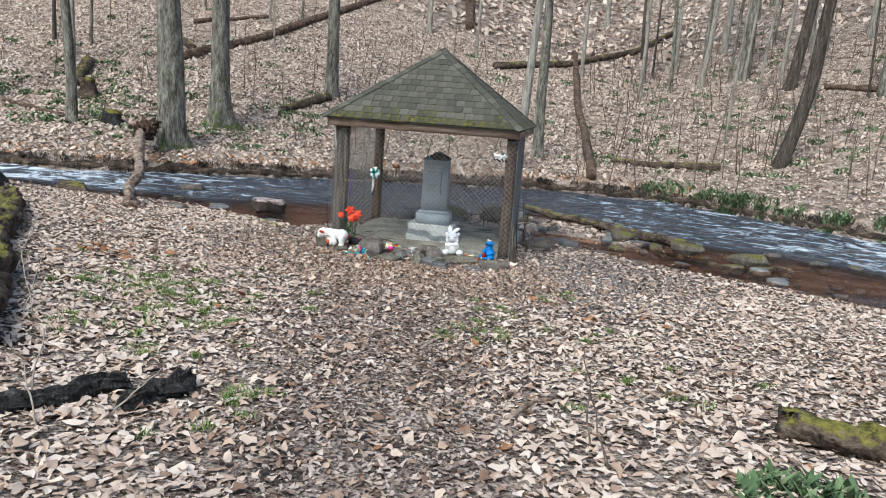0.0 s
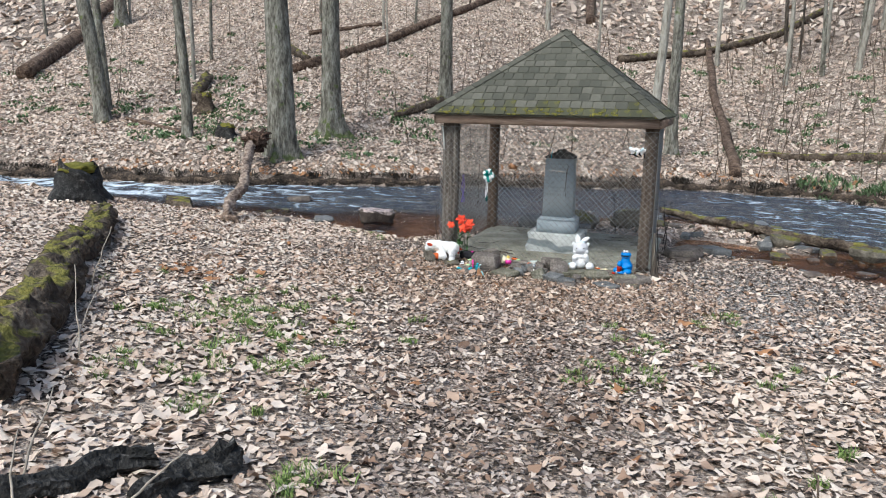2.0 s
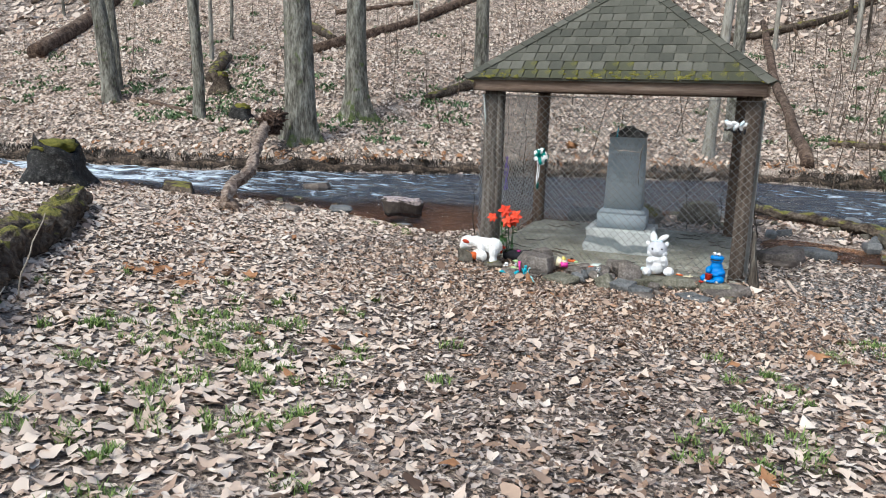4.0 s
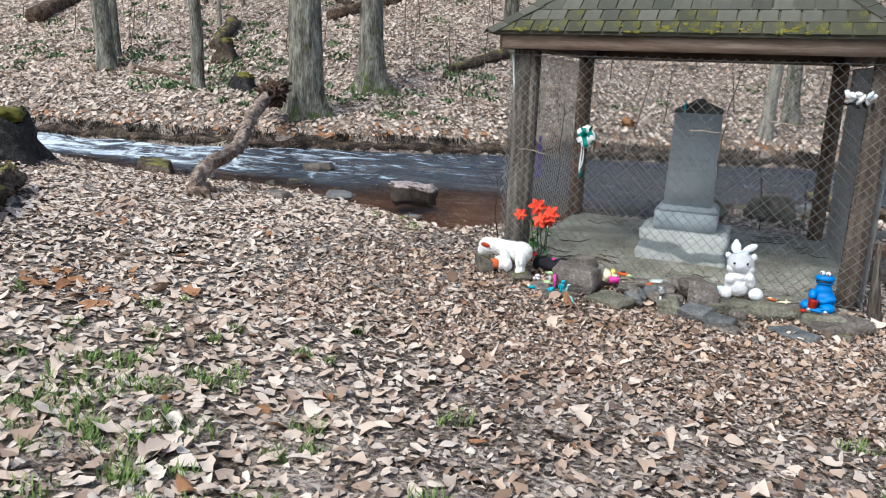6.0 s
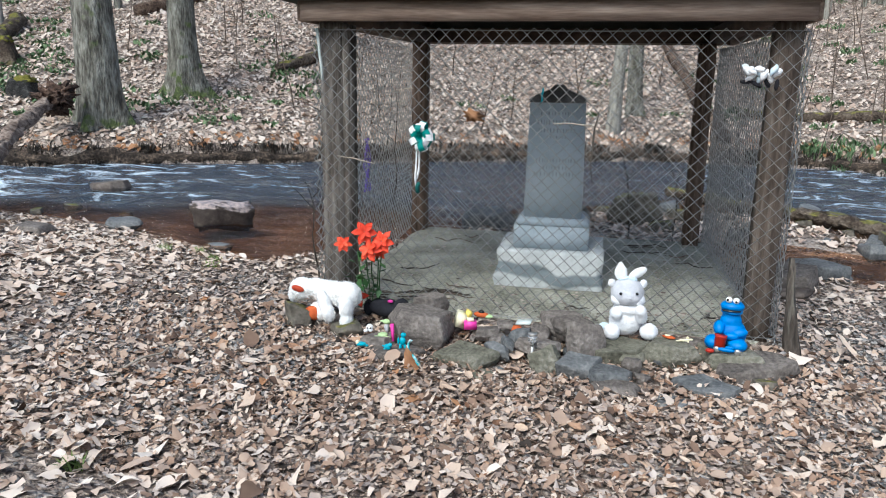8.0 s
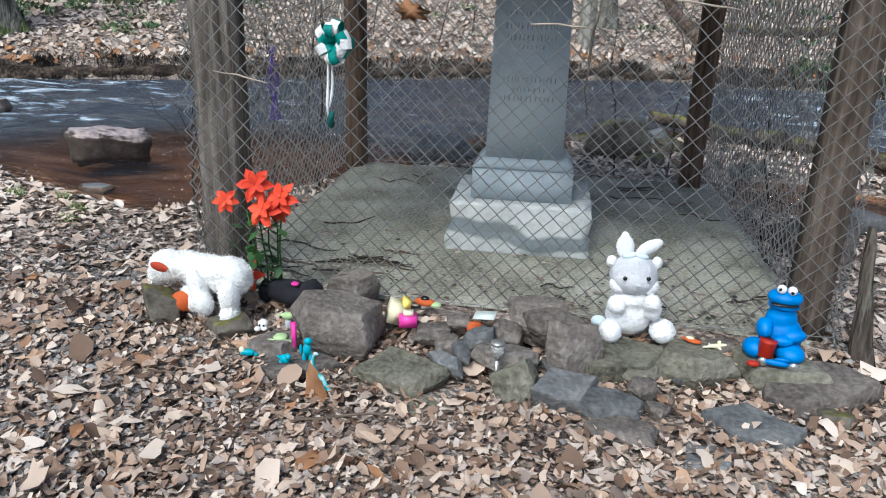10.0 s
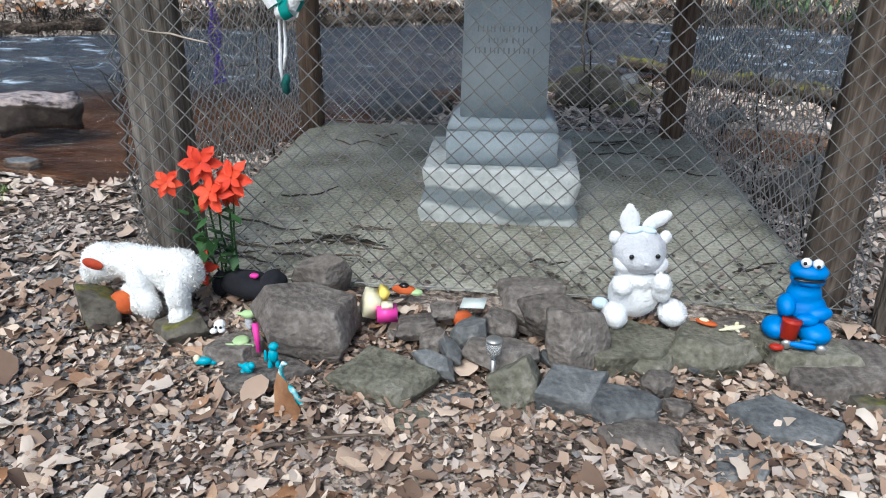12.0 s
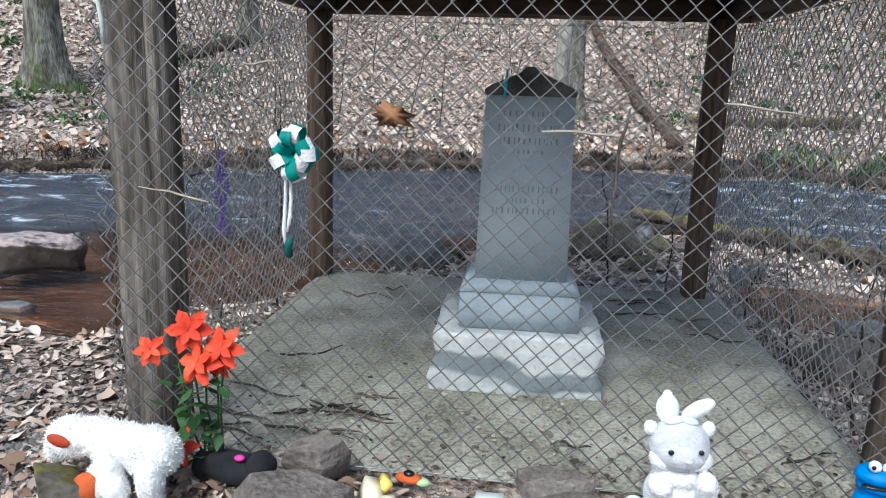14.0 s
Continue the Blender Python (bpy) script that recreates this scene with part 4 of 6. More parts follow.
rock(0.21, -1.54, 0.25, 0.16, 0.11, B, "broken angular brown stone on the pile", 0.045, -15, (10, 8), seed=17, group=PILE)
rock(0.29, -1.61, 0.28, 0.14, 0.14, B, "squarish brown stone on the pile", 0.06, -12, (18, 4), seed=18, group=PILE)
rock(0.365, -1.71, 0.22, 0.13, 0.23, B, "tall broken brown stone standing on end", 0.03, 8, (-16, -6), seed=19, group=PILE)
rock(0.53, -1.60, 0.40, 0.32, 0.12, N, "broad greenish stone under a white rabbit toy", -0.045, 18, (4, -6), seed=20, group=PILE)
rock(0.34, -1.90, 0.27, 0.19, 0.11, G, "faceted slate-grey stone at the pile's foot", -0.045, 18, (16, -6), seed=21, group=PILE)
rock(0.49, -1.94, 0.25, 0.15, 0.08, G, "dark flat slate stone in the pile", -0.065, 8, seed=22, group=PILE)
rock(0.52, -2.07, 0.26, 0.13, 0.08, B, "long low brown stone on the leaves", -0.085, -6, seed=23, group=PILE)
rock(0.61, -1.85, 0.11, 0.09, 0.09, B, "small square grey-brown stone", -0.035, 8, seed=24, group=PILE)
rock(0.66, -1.92, 0.10, 0.08, 0.06, B, "small rounded stone in the gap", -0.075, seed=25, group=PILE)
rock(0.82, -1.62, 0.33, 0.25, 0.15, N, "flat-topped greenish stone with toys on it", -0.035, -4, seed=26, group=PILE)
rock(0.63, -1.72, 0.17, 0.12, 0.09, N, "small greenish stone wedged between larger ones", -0.05, 30, seed=27, group=PILE)
rock(1.13, -1.57, 0.40, 0.30, 0.13, N, "greenish flat stone under a blue toy", -0.045, -8, seed=28, group=PILE)
rock(1.24, -1.68, 0.42, 0.24, 0.15, B, "long brown stone at the shelter's corner post", -0.07, 20, (0, -8), seed=29, group=PILE)
rock(0.97, -1.95, 0.34, 0.22, 0.09, G, "flat slate stone lying apart on leaves", -0.085, -12, (8, 0), seed=30, group=PILE)
rock(0.79, -2.15, 0.24, 0.18, 0.06, G, "pale grey flat stone on the leaves", -0.095, 10, seed=31, group=PILE)
rock(1.27, -1.82, 0.14, 0.11, 0.09, K, "small mossy stone beside the post", -0.09, seed=32, group=PILE)
rock(-0.19, -1.63, 0.15, 0.11, 0.08, B, "small brown stone in the pile", -0.005, 15, seed=33, group=PILE)
rock(-0.10, -1.57, 0.12, 0.08, 0.05, B, "flat reddish-brown stone in the pile", 0.03, -10, seed=34, group=PILE)
rock(-0.02, -1.93, 0.14, 0.10, 0.05, G, "small dark slate lying on leaves", -0.095, seed=35, group=PILE)
rock(0.10, -1.62, 0.14, 0.10, 0.11, B, "grey-brown stone under the larger ones", 0.01, seed=36, group=PILE)
rock(-1.28, -1.74, 0.07, 0.06, 0.06, B, "tiny stone at the mossy stone's foot", -0.07, seed=37, group=PILE)
rock(-1.18, -1.55, 0.24, 0.16, 0.09, B, "low brown stone under a white plush toy", -0.02, seed=38, group=PILE)
rock(0.93, -1.45, 0.16, 0.1, 0.07, B, "brown stone against the slab edge", -0.03, seed=39, group=PILE)
rock(-0.40, -1.50, 0.14, 0.1, 0.07, B, "small brown stone behind the toys", -0.03, 25, seed=40, group=PILE)
for i in range(12):
    rng = random.Random(640 + i)
    x, y = rng.uniform(-0.3, 1.3), rng.uniform(-1.8, -1.42)
    w = rng.uniform(0.05, 0.1)
    rock(x, y, w, w * 0.8, w * 0.6, rng.choice((B, B, G)), "small broken stone filling a gap in the pile", soil(x, y) + 0.02, rng.uniform(0, 360), (rng.uniform(-25, 25), rng.uniform(-25, 25)), 660 + i, group=PILE)
# stones of the stream and its banks
bm = bmesh.new()
box(bm, (-0.31, -0.2, -0.16), (0.31, 0.2, 0.13), 0.035)
bmesh.ops.subdivide_edges(bm, edges=[e for e in bm.edges if e.calc_length() > 0.1], cuts=5, use_grid_fill=True)
for v in bm.verts:
    v.co += 0.06 * noise.noise_vector(v.co * 2.6 + Vector((4, 1, 0))) * Vector((1, 1, 0.3)).length + 0.018 * noise.noise_vector(v.co * 9)
# sunlit top and shaded sides come from the material's colour
tagged(part("stream_rock", bm, M_SUNLITTOP), "flat rock with wet shaded sides and painted sunlit pinkish top standing in shallow water", "stone").matrix_world = pose(-3.47, 1.28, 0.0, 0, 3, 40)
rock(-7.1, 0.55, 0.75, 0.5, 0.34, M_MOSSLOG, "dark mossy rock at the stream's edge", 0.06, seed=41, name="stream_rock")
rock(-5.85, 2.65, 0.55, 0.4, 0.16, M_WETROCK, "low wet rock breaking the stream's surface", 0.0, seed=42, name="stream_rock")
rock(-4.1, 0.55, 0.35, 0.26, 0.12, G, "flat grey stone on the stream bank", 0.0, 20, seed=43, name="bank_stone")
rock(-4.55, -0.1, 0.34, 0.26, 0.12, B, "brown stone on the stream bank", seed=44, name="bank_stone")
rock(-3.0, 0.35, 0.26, 0.2, 0.08, G, "flat grey stone on the stream bank", seed=45, name="bank_stone")
rock(1.75, 0.15, 0.55, 0.4, 0.3, B, "brown boulder beside the shelter's far side", -0.04, seed=46, name="bank_stone")
rock(2.15, 0.75, 0.5, 0.35, 0.2, G, "grey stone at the edge of the wet channel", -0.08, seed=47, name="bank_stone")
for i in range(64):
    rng = random.Random(70 + i)
    if i < 34:
        x, y = rng.uniform(-0.9, 3.9), rng.uniform(1.75, 4.6)
        if y > lerp_table(x, NEAR) + 0.3:
            y -= 1.2
        k = rng.choice((K, K, G, B))
    elif i < 50:
        if i % 3:
            continue
        x = rng.uniform(-8.5, -4.2)
        y = lerp_table(x, NEAR) - rng.uniform(-0.15, 0.6)
        k = rng.choice((K, G, B, B))
    else:
        x = rng.uniform(2.8, 8.0)
        y = lerp_table(x, NEAR) + rng.uniform(-0.2, 2.2)
        k = rng.choice((K, K, G))
    w = rng.uniform(0.14, 0.42) * (0.6 if x < -4 else 1.0)
    rock(x, y, w, w * 0.75, w * rng.uniform(0.35, 0.6), k, "mossy stone on the stream's gravel bar" if k is K else "grey-brown stone at the stream's edge", max(soil(x, y), level(x) - 0.06) + 0.03, rng.uniform(0, 360), seed=80 + i, name="stream_stone", group="stones along the stream")
for i in range(46):
    rng = random.Random(1700 + i)
    x = rng.uniform(1.7, 7.5)
    y = rng.uniform(-0.4, 3.4) if x < 5 else rng.uniform(-1.5, 3.0)
    if ground(x, y) > level(x) + 0.06:
        continue
    w = rng.uniform(0.1, 0.34)
    k = rng.choice((M_WETROCK, K, G, M_WETROCK))
    rock(x, y, w, w * rng.uniform(0.6, 0.9), w * rng.uniform(0.3, 0.5), k, "wet stone breaking the shallow water", max(soil(x, y), level(x) - 0.05) + 0.02, rng.uniform(0, 360), seed=1750 + i, name="stream_stone")
rock(0.0, 2.2, 0.6, 0.4, 0.36, K, "dark mossy rock behind the slab", 0.02, seed=150, name="stream_stone")
rock(-0.75, 1.9, 0.6, 0.35, 0.24, G, "dark stone behind the slab", 0.0, seed=151, name="stream_stone")
rock(0.75, 2.6, 0.6, 0.45, 0.4, K, "rounded mossy rock behind the gravestone", 0.05, seed=152, name="stream_stone")
rock(3.2, 1.95, 0.45, 0.3, 0.2, K, "moss-topped stone under the streamside log", -0.02, seed=153, name="stream_stone")
rock(4.3, 1.5, 0.6, 0.4, 0.2, K, "mossy stone at the log's end", -0.06, seed=154, name="stream_stone")
rock(5.3, 1.4, 0.7, 0.45, 0.2, K, "yellow-mossed rock in the shallows", -0.12, seed=155, name="stream_stone")


# ---- stump beside the mossy log ----
def stump(x, y, r, h, label, seed=0):
    ob = tagged(thing("tree_stump", (x, y, soil(x, y) - 0.08)), label, "stump")
    bm = bmesh.new()
    hs = [0, 0.1, 0.22, 0.4, 0.6, 0.8, 0.92, 1.0]
    rings = []
    for k in hs:
        ring = []
        for s in range(22):
            a = 2 * math.pi * s / 22
            rr = r * (1 + 0.3 * noise.noise(Vector((math.cos(a) * 1.2, math.sin(a) * 1.2, k * 3 + seed)))) * (1 + 0.75 * (1 - k) ** 2 * (0.4 + max(0, math.sin(a * 4 + seed)))) * (0.9 if k == 1.0 else 1) * (1 + 0.15 * noise.noise(Vector((math.cos(a) * 2, math.sin(a) * 2, k * 2 + seed))))
            z = h * k * (1 + 0.4 * noise.noise(Vector((math.cos(a) * 1.5, math.sin(a) * 1.5, seed + 4))))
            ring.append(bm.verts.new((math.cos(a) * rr, math.sin(a) * rr, z)))
        rings.append(ring)
    for a, b in zip(rings, rings[1:]):
        for s in range(22):
            bm.faces.new((a[s], a[(s + 1) % 22], b[(s + 1) % 22], b[s]))
    part("bark", bm, M_CHAR if not seed % 2 else M_MOSSLOG, ob)
    bm = bmesh.new()
    blob(bm, (0, 0, h * 0.93), (r * 0.9, r * 0.9, 0.11), fuzz=0.5)
    part("moss", bm, M_MOSS, ob, "yellow-green moss on the broken top")


stump(-7.3, -1.5, 0.3, 0.6, "dark rotting tree stump with a mossy top", 2)
stump(-10.1, 6.2, 0.22, 0.34, "low dark stump with a yellow mossy top on the bank", 4)
stump(-12.2, 8.1, 0.22, 0.55, "yellow-mossed broken stump on the slope", 3)

# root end of the driftwood trunk
ob = tagged(thing("root_plate", (-8.15, 4.6, 0.95)), "knotted dark upturned root end of a driftwood trunk", "root")
for name, c, size, mat in (("burl", (0.02, 0, 0.05), (0.24, 0.2, 0.2), M_DARKDRIFT), ("knot", (0.14, 0, 0.13), (0.17, 0.16, 0.14), M_DARKDRIFT)):
    bm = bmesh.new()
    blob(bm, c, size, fuzz=0.9, sub=4)
    for v in bm.verts:
        v.co += 0.06 * noise.noise_vector(v.co * 7)
    part(name, bm, mat, ob)
for i, (a, b) in enumerate((((-0.05, 0, 0.1), (-0.2, 0, 0.26)), ((0.1, 0, 0.1), (0.22, 0.05, 0.26)), ((-0.1, 0, 0.1), (-0.26, 0.05, 0.04)), ((0.0, 0, -0.05), (0.16, 0.08, -0.2)))):
    bm = bmesh.new()
    tube(bm, curve_points(a, b, 6, wobble=0.06, seed=i), [0.1, 0.09, 0.085, 0.075, 0.06, 0.03], 8, 0.9)
    part("root", bm, M_DARKDRIFT, ob)
for i, (x, y) in enumerate(((-4.95, -1.15), (-4.55, -1.2), (-4.8, -0.85))):
    bm = bmesh.new()
    z = soil(x, y)
    tube(bm, curve_points((-4.72, -1.2, 0.26), (x, y, z - 0.02), 6, 0.05, 0.05, i), [0.05, 0.045, 0.04, 0.035, 0.03, 0.02], 7, 0.5)
    tagged(part("driftwood_branch", bm, M_DRIFT), "stub of a broken driftwood branch on the bank", "branch")


# ---- plush toys and small gifts on the stones ----
def toy(name, at, turn, blobs, mats, label, fuzz=0.06, category="toy", sub=3, extra=None, size=1.0):
    """One plain mesh of rounded masses. blobs: (centre, radii, material index, tilt)."""
    bm = bmesh.new()
    for c, r, i, *tilt in blobs:
        blob(bm, c, r, i, fuzz, tilt[0] if tilt else (0, 0, 0), sub)
    if extra:
        extra(bm)
    ob = part(name, bm, mats)
    ob.matrix_world = pose(*at, 0, 0, turn) @ Matrix.Scale(size, 4)
    return tagged(ob, label, category)


def plush(name, at, turn, groups, label, size=1.0, category="plush toy"):
    """A toy of several parts. groups: (part, material, voxel, fur length, [(centre, radii, tilt)]); masses of one part melt together."""
    ob = tagged(thing(name, at, turn), label, category)
    ob.scale = (size, size, size)
    rng = random.Random(len(groups) + 3)
    for part_name, mat, voxel, fur, masses in groups:
        bm = bmesh.new()
        roots = []
        for c, r, *tilt in masses:
            made = blob(bm, c, r, 0, 0.05 if fur else 0.015, tilt[0] if tilt else (0, 0, 0), 4)
            if fur:
                for _ in range(int(60000 * (r[0] * r[1] + r[1] * r[2] + r[0] * r[2]))):
                    v = rng.choice(made)
                    roots.append((v.co.copy(), (v.co - Vector(c)).normalized()))
        p = part(part_name, bm, mat, ob)
        if len(masses) > 1:
            melt = p.modifiers.new("melt", "REMESH")
            melt.mode, melt.voxel_size, melt.use_smooth_shade = "VOXEL", voxel, True
            soft = p.modifiers.new("soft", "SMOOTH")
            soft.factor, soft.iterations = 0.5, 8
        if roots:
            verts, faces = [], []
            for q, out in roots:
                tip = q + (out + Vector((rng.gauss(0, 0.5), rng.gauss(0, 0.5), rng.gauss(-0.35, 0.4)))).normalized() * fur * rng.uniform(0.5, 1.3)
                side = out.cross(Vector((rng.gauss(0, 1), rng.gauss(0, 1), rng.gauss(0, 1)))).normalized() * fur * 0.3
                b = len(verts)
                verts += [q - out * 0.003 - side, q - out * 0.003 + side, tip]
                faces.append((b, b + 1, b + 2))
            tagged(mesh_object("fur", verts, faces, mat, p), kind="stuff")
    return ob


# white plush animal slumped over the stones, with rust-red ears
plush("plush_dog", (-1.165, -1.57, 0.035), -8, [
    ("body", M_DIRTYWHITE, 0.008, 0.009, [((0.0, 0, 0.125), (0.14, 0.08, 0.068)), ((0.11, 0.0, 0.115), (0.095, 0.085, 0.085)), ((-0.10, 0, 0.135), (0.09, 0.075, 0.062))]),
    ("head", M_DIRTYWHITE, 0.008, 0.008, [((-0.185, -0.01, 0.125), (0.078, 0.075, 0.072)), ((-0.225, -0.02, 0.085), (0.045, 0.05, 0.045))]),
    ("front_leg", M_DIRTYWHITE, 0.007, 0.008, [((0.005, -0.075, 0.09), (0.04, 0.045, 0.07), (0, -22, 0)), ((0.035, -0.09, 0.025), (0.04, 0.045, 0.06), (0, -20, 0))]),
    ("hind_leg", M_DIRTYWHITE, 0.007, 0.008, [((0.145, -0.065, 0.06), (0.042, 0.05, 0.075)), ((0.15, -0.075, -0.02), (0.04, 0.05, 0.045))]),
    ("far_leg", M_DIRTYWHITE, 0.007, 0.008, [((-0.06, -0.03, 0.03), (0.05, 0.045, 0.035)), ((-0.03, -0.06, 0.0), (0.045, 0.04, 0.038))]),
    ("face_patch", M_ORANGE, 0.006, 0.005, [((-0.075, -0.075, 0.005), (0.05, 0.045, 0.04), (0, 20, 0))]),
    ("ear", M_RUST, 0.004, 0.0, [((-0.175, -0.078, 0.145), (0.042, 0.012, 0.02), (0, 8, 0))]),
    ("paw_pad", M_RUST, 0.004, 0.0, [((0.165, -0.11, -0.045), (0.042, 0.02, 0.014), (0, 12, 0))])],
    "matted white plush animal with rust-red ears on stones")
plush("plush_rabbit", (0.575, -1.45, 0.012), 4, [
    ("body", M_WHITE, 0.006, 0.005, [((0, 0, 0.085), (0.092, 0.072, 0.09)), ((0, -0.01, 0.155), (0.075, 0.062, 0.05))]),
    ("head", M_PALEGREY, 0.006, 0.004, [((0, 0, 0.25), (0.093, 0.075, 0.085)), ((0, -0.02, 0.235), (0.085, 0.07, 0.06))]),
    ("muzzle", M_WHITE, 0.005, 0.006, [((0.005, -0.045, 0.218), (0.05, 0.034, 0.03)), ((-0.05, -0.025, 0.215), (0.042, 0.042, 0.036)), ((0.056, -0.025, 0.215), (0.042, 0.042, 0.036))]),
    ("foot", M_WHITE, 0.006, 0.005, [((-0.078, -0.075, 0.035), (0.045, 0.06, 0.045))]),
    ("foot", M_WHITE, 0.006, 0.005, [((0.125, -0.065, 0.045), (0.05, 0.06, 0.046))]),
    ("arm", M_WHITE, 0.005, 0.007, [((-0.06, -0.055, 0.14), (0.036, 0.045, 0.035), (0, 20, 0))]),
    ("arm", M_WHITE, 0.005, 0.007, [((0.078, -0.06, 0.13), (0.034, 0.04, 0.045)), ((0.07, -0.08, 0.165), (0.033, 0.033, 0.036))]),
    ("ear", M_WHITE, 0.004, 0.004, [((-0.042, 0.01, 0.36), (0.036, 0.014, 0.05), (0, -10, 0)), ((-0.045, 0.01, 0.395), (0.018, 0.011, 0.03), (0, -10, 0))]),
    ("ear", M_WHITE, 0.004, 0.004, [((0.05, 0.01, 0.362), (0.026, 0.013, 0.055), (0, 58, 0))]),
    ("ruff", M_WHITE, 0.004, 0.006, [((-0.09, 0, 0.30), (0.02, 0.018, 0.024))]),
    ("ruff", M_WHITE, 0.004, 0.006, [((0.085, 0, 0.305), (0.02, 0.018, 0.024))]),
    ("bow", M_PALEBLUE, 0.003, 0.0, [((-0.025, -0.012, 0.333), (0.03, 0.018, 0.013), (0, -14, 0)), ((0.022, -0.012, 0.333), (0.028, 0.018, 0.012), (0, 12, 0))]),
    ("eye", M_BLACKGLOSS, 0.002, 0.0, [((-0.044, -0.082, 0.262), (0.0085, 0.006, 0.0085))]),
    ("eye", M_BLACKGLOSS, 0.002, 0.0, [((0.044, -0.082, 0.266), (0.0085, 0.006, 0.0085))]),
    ("nose", M_PALEGREY, 0.002, 0.0, [((0.008, -0.092, 0.238), (0.011, 0.007, 0.007))])],
    "white plush rabbit with grey face and blue bow")
BLUE_TOY = plush("blue_toy", (1.13, -1.51, 0.015), -6, [
    ("body", M_BLUE, 0.005, 0.0, [((0.008, 0, 0.08), (0.083, 0.07, 0.085)), ((0.0, 0, 0.15), (0.06, 0.052, 0.06)), ((0.0, 0, 0.19), (0.05, 0.045, 0.04))]),
    ("head", M_BLUE, 0.004, 0.0, [((0, 0, 0.242), (0.066, 0.056, 0.034)), ((0, -0.004, 0.212), (0.06, 0.054, 0.022))]),
    ("mouth", M_BLACKGLOSS, 0.002, 0.0, [((-0.006, -0.044, 0.226), (0.053, 0.019, 0.0075))]),
    ("leg", M_BLUE, 0.004, 0.0, [((-0.09, -0.06, 0.038), (0.045, 0.055, 0.04))]),
    ("leg", M_BLUE, 0.004, 0.0, [((0.04, -0.07, 0.036), (0.055, 0.06, 0.038), (0, 0, 20))]),
    ("arm", M_BLUE, 0.004, 0.0, [((0.045, -0.045, 0.1), (0.05, 0.032, 0.028), (0, -10, 0)), ((0.005, -0.075, 0.085), (0.04, 0.024, 0.022))]),
    ("arm", M_BLUE, 0.004, 0.0, [((-0.062, -0.04, 0.12), (0.032, 0.046, 0.034), (30, 0, 0))]),
    ("eyeball", M_WHITE, 0.003, 0.0, [((-0.023, -0.028, 0.284), (0.018, 0.018, 0.018))]),
    ("eyeball", M_WHITE, 0.003, 0.0, [((0.016, -0.028, 0.282), (0.018, 0.018, 0.018))]),
    ("pupil", M_BLACKGLOSS, 0.002, 0.0, [((-0.031, -0.044, 0.287), (0.0065, 0.004, 0.0065))]),
    ("pupil", M_BLACKGLOSS, 0.002, 0.0, [((0.014, -0.045, 0.279), (0.0065, 0.004, 0.0065))])],
    "bright blue moulded plastic toy holding a red tub", category="toy", size=0.95)
bm = bmesh.new()
tube(bm, [(0, 0, 0), (0, 0, 0.002), (0, 0, 0.066), (0, 0, 0.07), (0, 0, 0.068)], [0.028, 0.03, 0.033, 0.035, 0.031], 20)
part("tub", bm, M_REDPLASTIC, BLUE_TOY, "red plastic tub").matrix_basis = pose(-0.055, -0.105, 0.025, 0, 4, 0)
toy("black_plush_toy", (-0.84, -1.47, 0.025), -8, [((0, 0, 0.03), (0.12, 0.06, 0.055), 0), ((0.1, 0, 0.05), (0.05, 0.055, 0.05), 0), ((-0.12, 0, 0.02), (0.03, 0.04, 0.05), 0), ((0.04, -0.03, 0.085), (0.018, 0.014, 0.01), 1), ((0.11, -0.04, -0.005), (0.05, 0.025, 0.018), 2, (0, -20, 0))], [M_BLACK, M_PINK, M_WHITE], "small black plush toy with a pink bow", 0.1, "plush toy")
toy("toy_car", (-0.37, -1.56, 0.02), 20, [((0.02, 0.06, 0.03), (0.015, 0.02, 0.02), 3), ((0.03, -0.075, 0.012), (0.012, 0.012, 0.012), 2)], [M_CREAM, M_PINK, M_YELLOW, M_ORANGE], "yellow and pink plastic toy lying among stones", 0.03,
    extra=lambda bm: [box(bm, (-0.03, -0.045, 0), (0.022, 0.045, 0.075), 0.002, pose(0, 0, 0, 8, 18, 0), 0), box(bm, (0.0, -0.02, 0.05), (0.03, 0.04, 0.095), 0.002, pose(0.012, 0, 0, 0, 24, 0), 2), box(bm, (0.028, -0.09, 0), (0.1, -0.03, 0.045), 0.002, pose(0, 0, 0, 0, 0, -8), 1), box(bm, (0.045, -0.078, 0.045), (0.085, -0.042, 0.062), 0.002, pose(0, 0, 0, 0, 0, -8), 0)])
toy("small_toy_car", (-0.26, -1.43, 0.03), -10, [((0, 0, 0.02), (0.05, 0.025, 0.018), 0), ((0.045, 0, 0.015), (0.028, 0.02, 0.013), 1), ((0.0, 0, 0.036), (0.02, 0.016, 0.012), 2)], [M_ORANGE, M_LIME, M_BLACKGLOSS], "tiny orange and green toy vehicle", 0.02, sub=2)
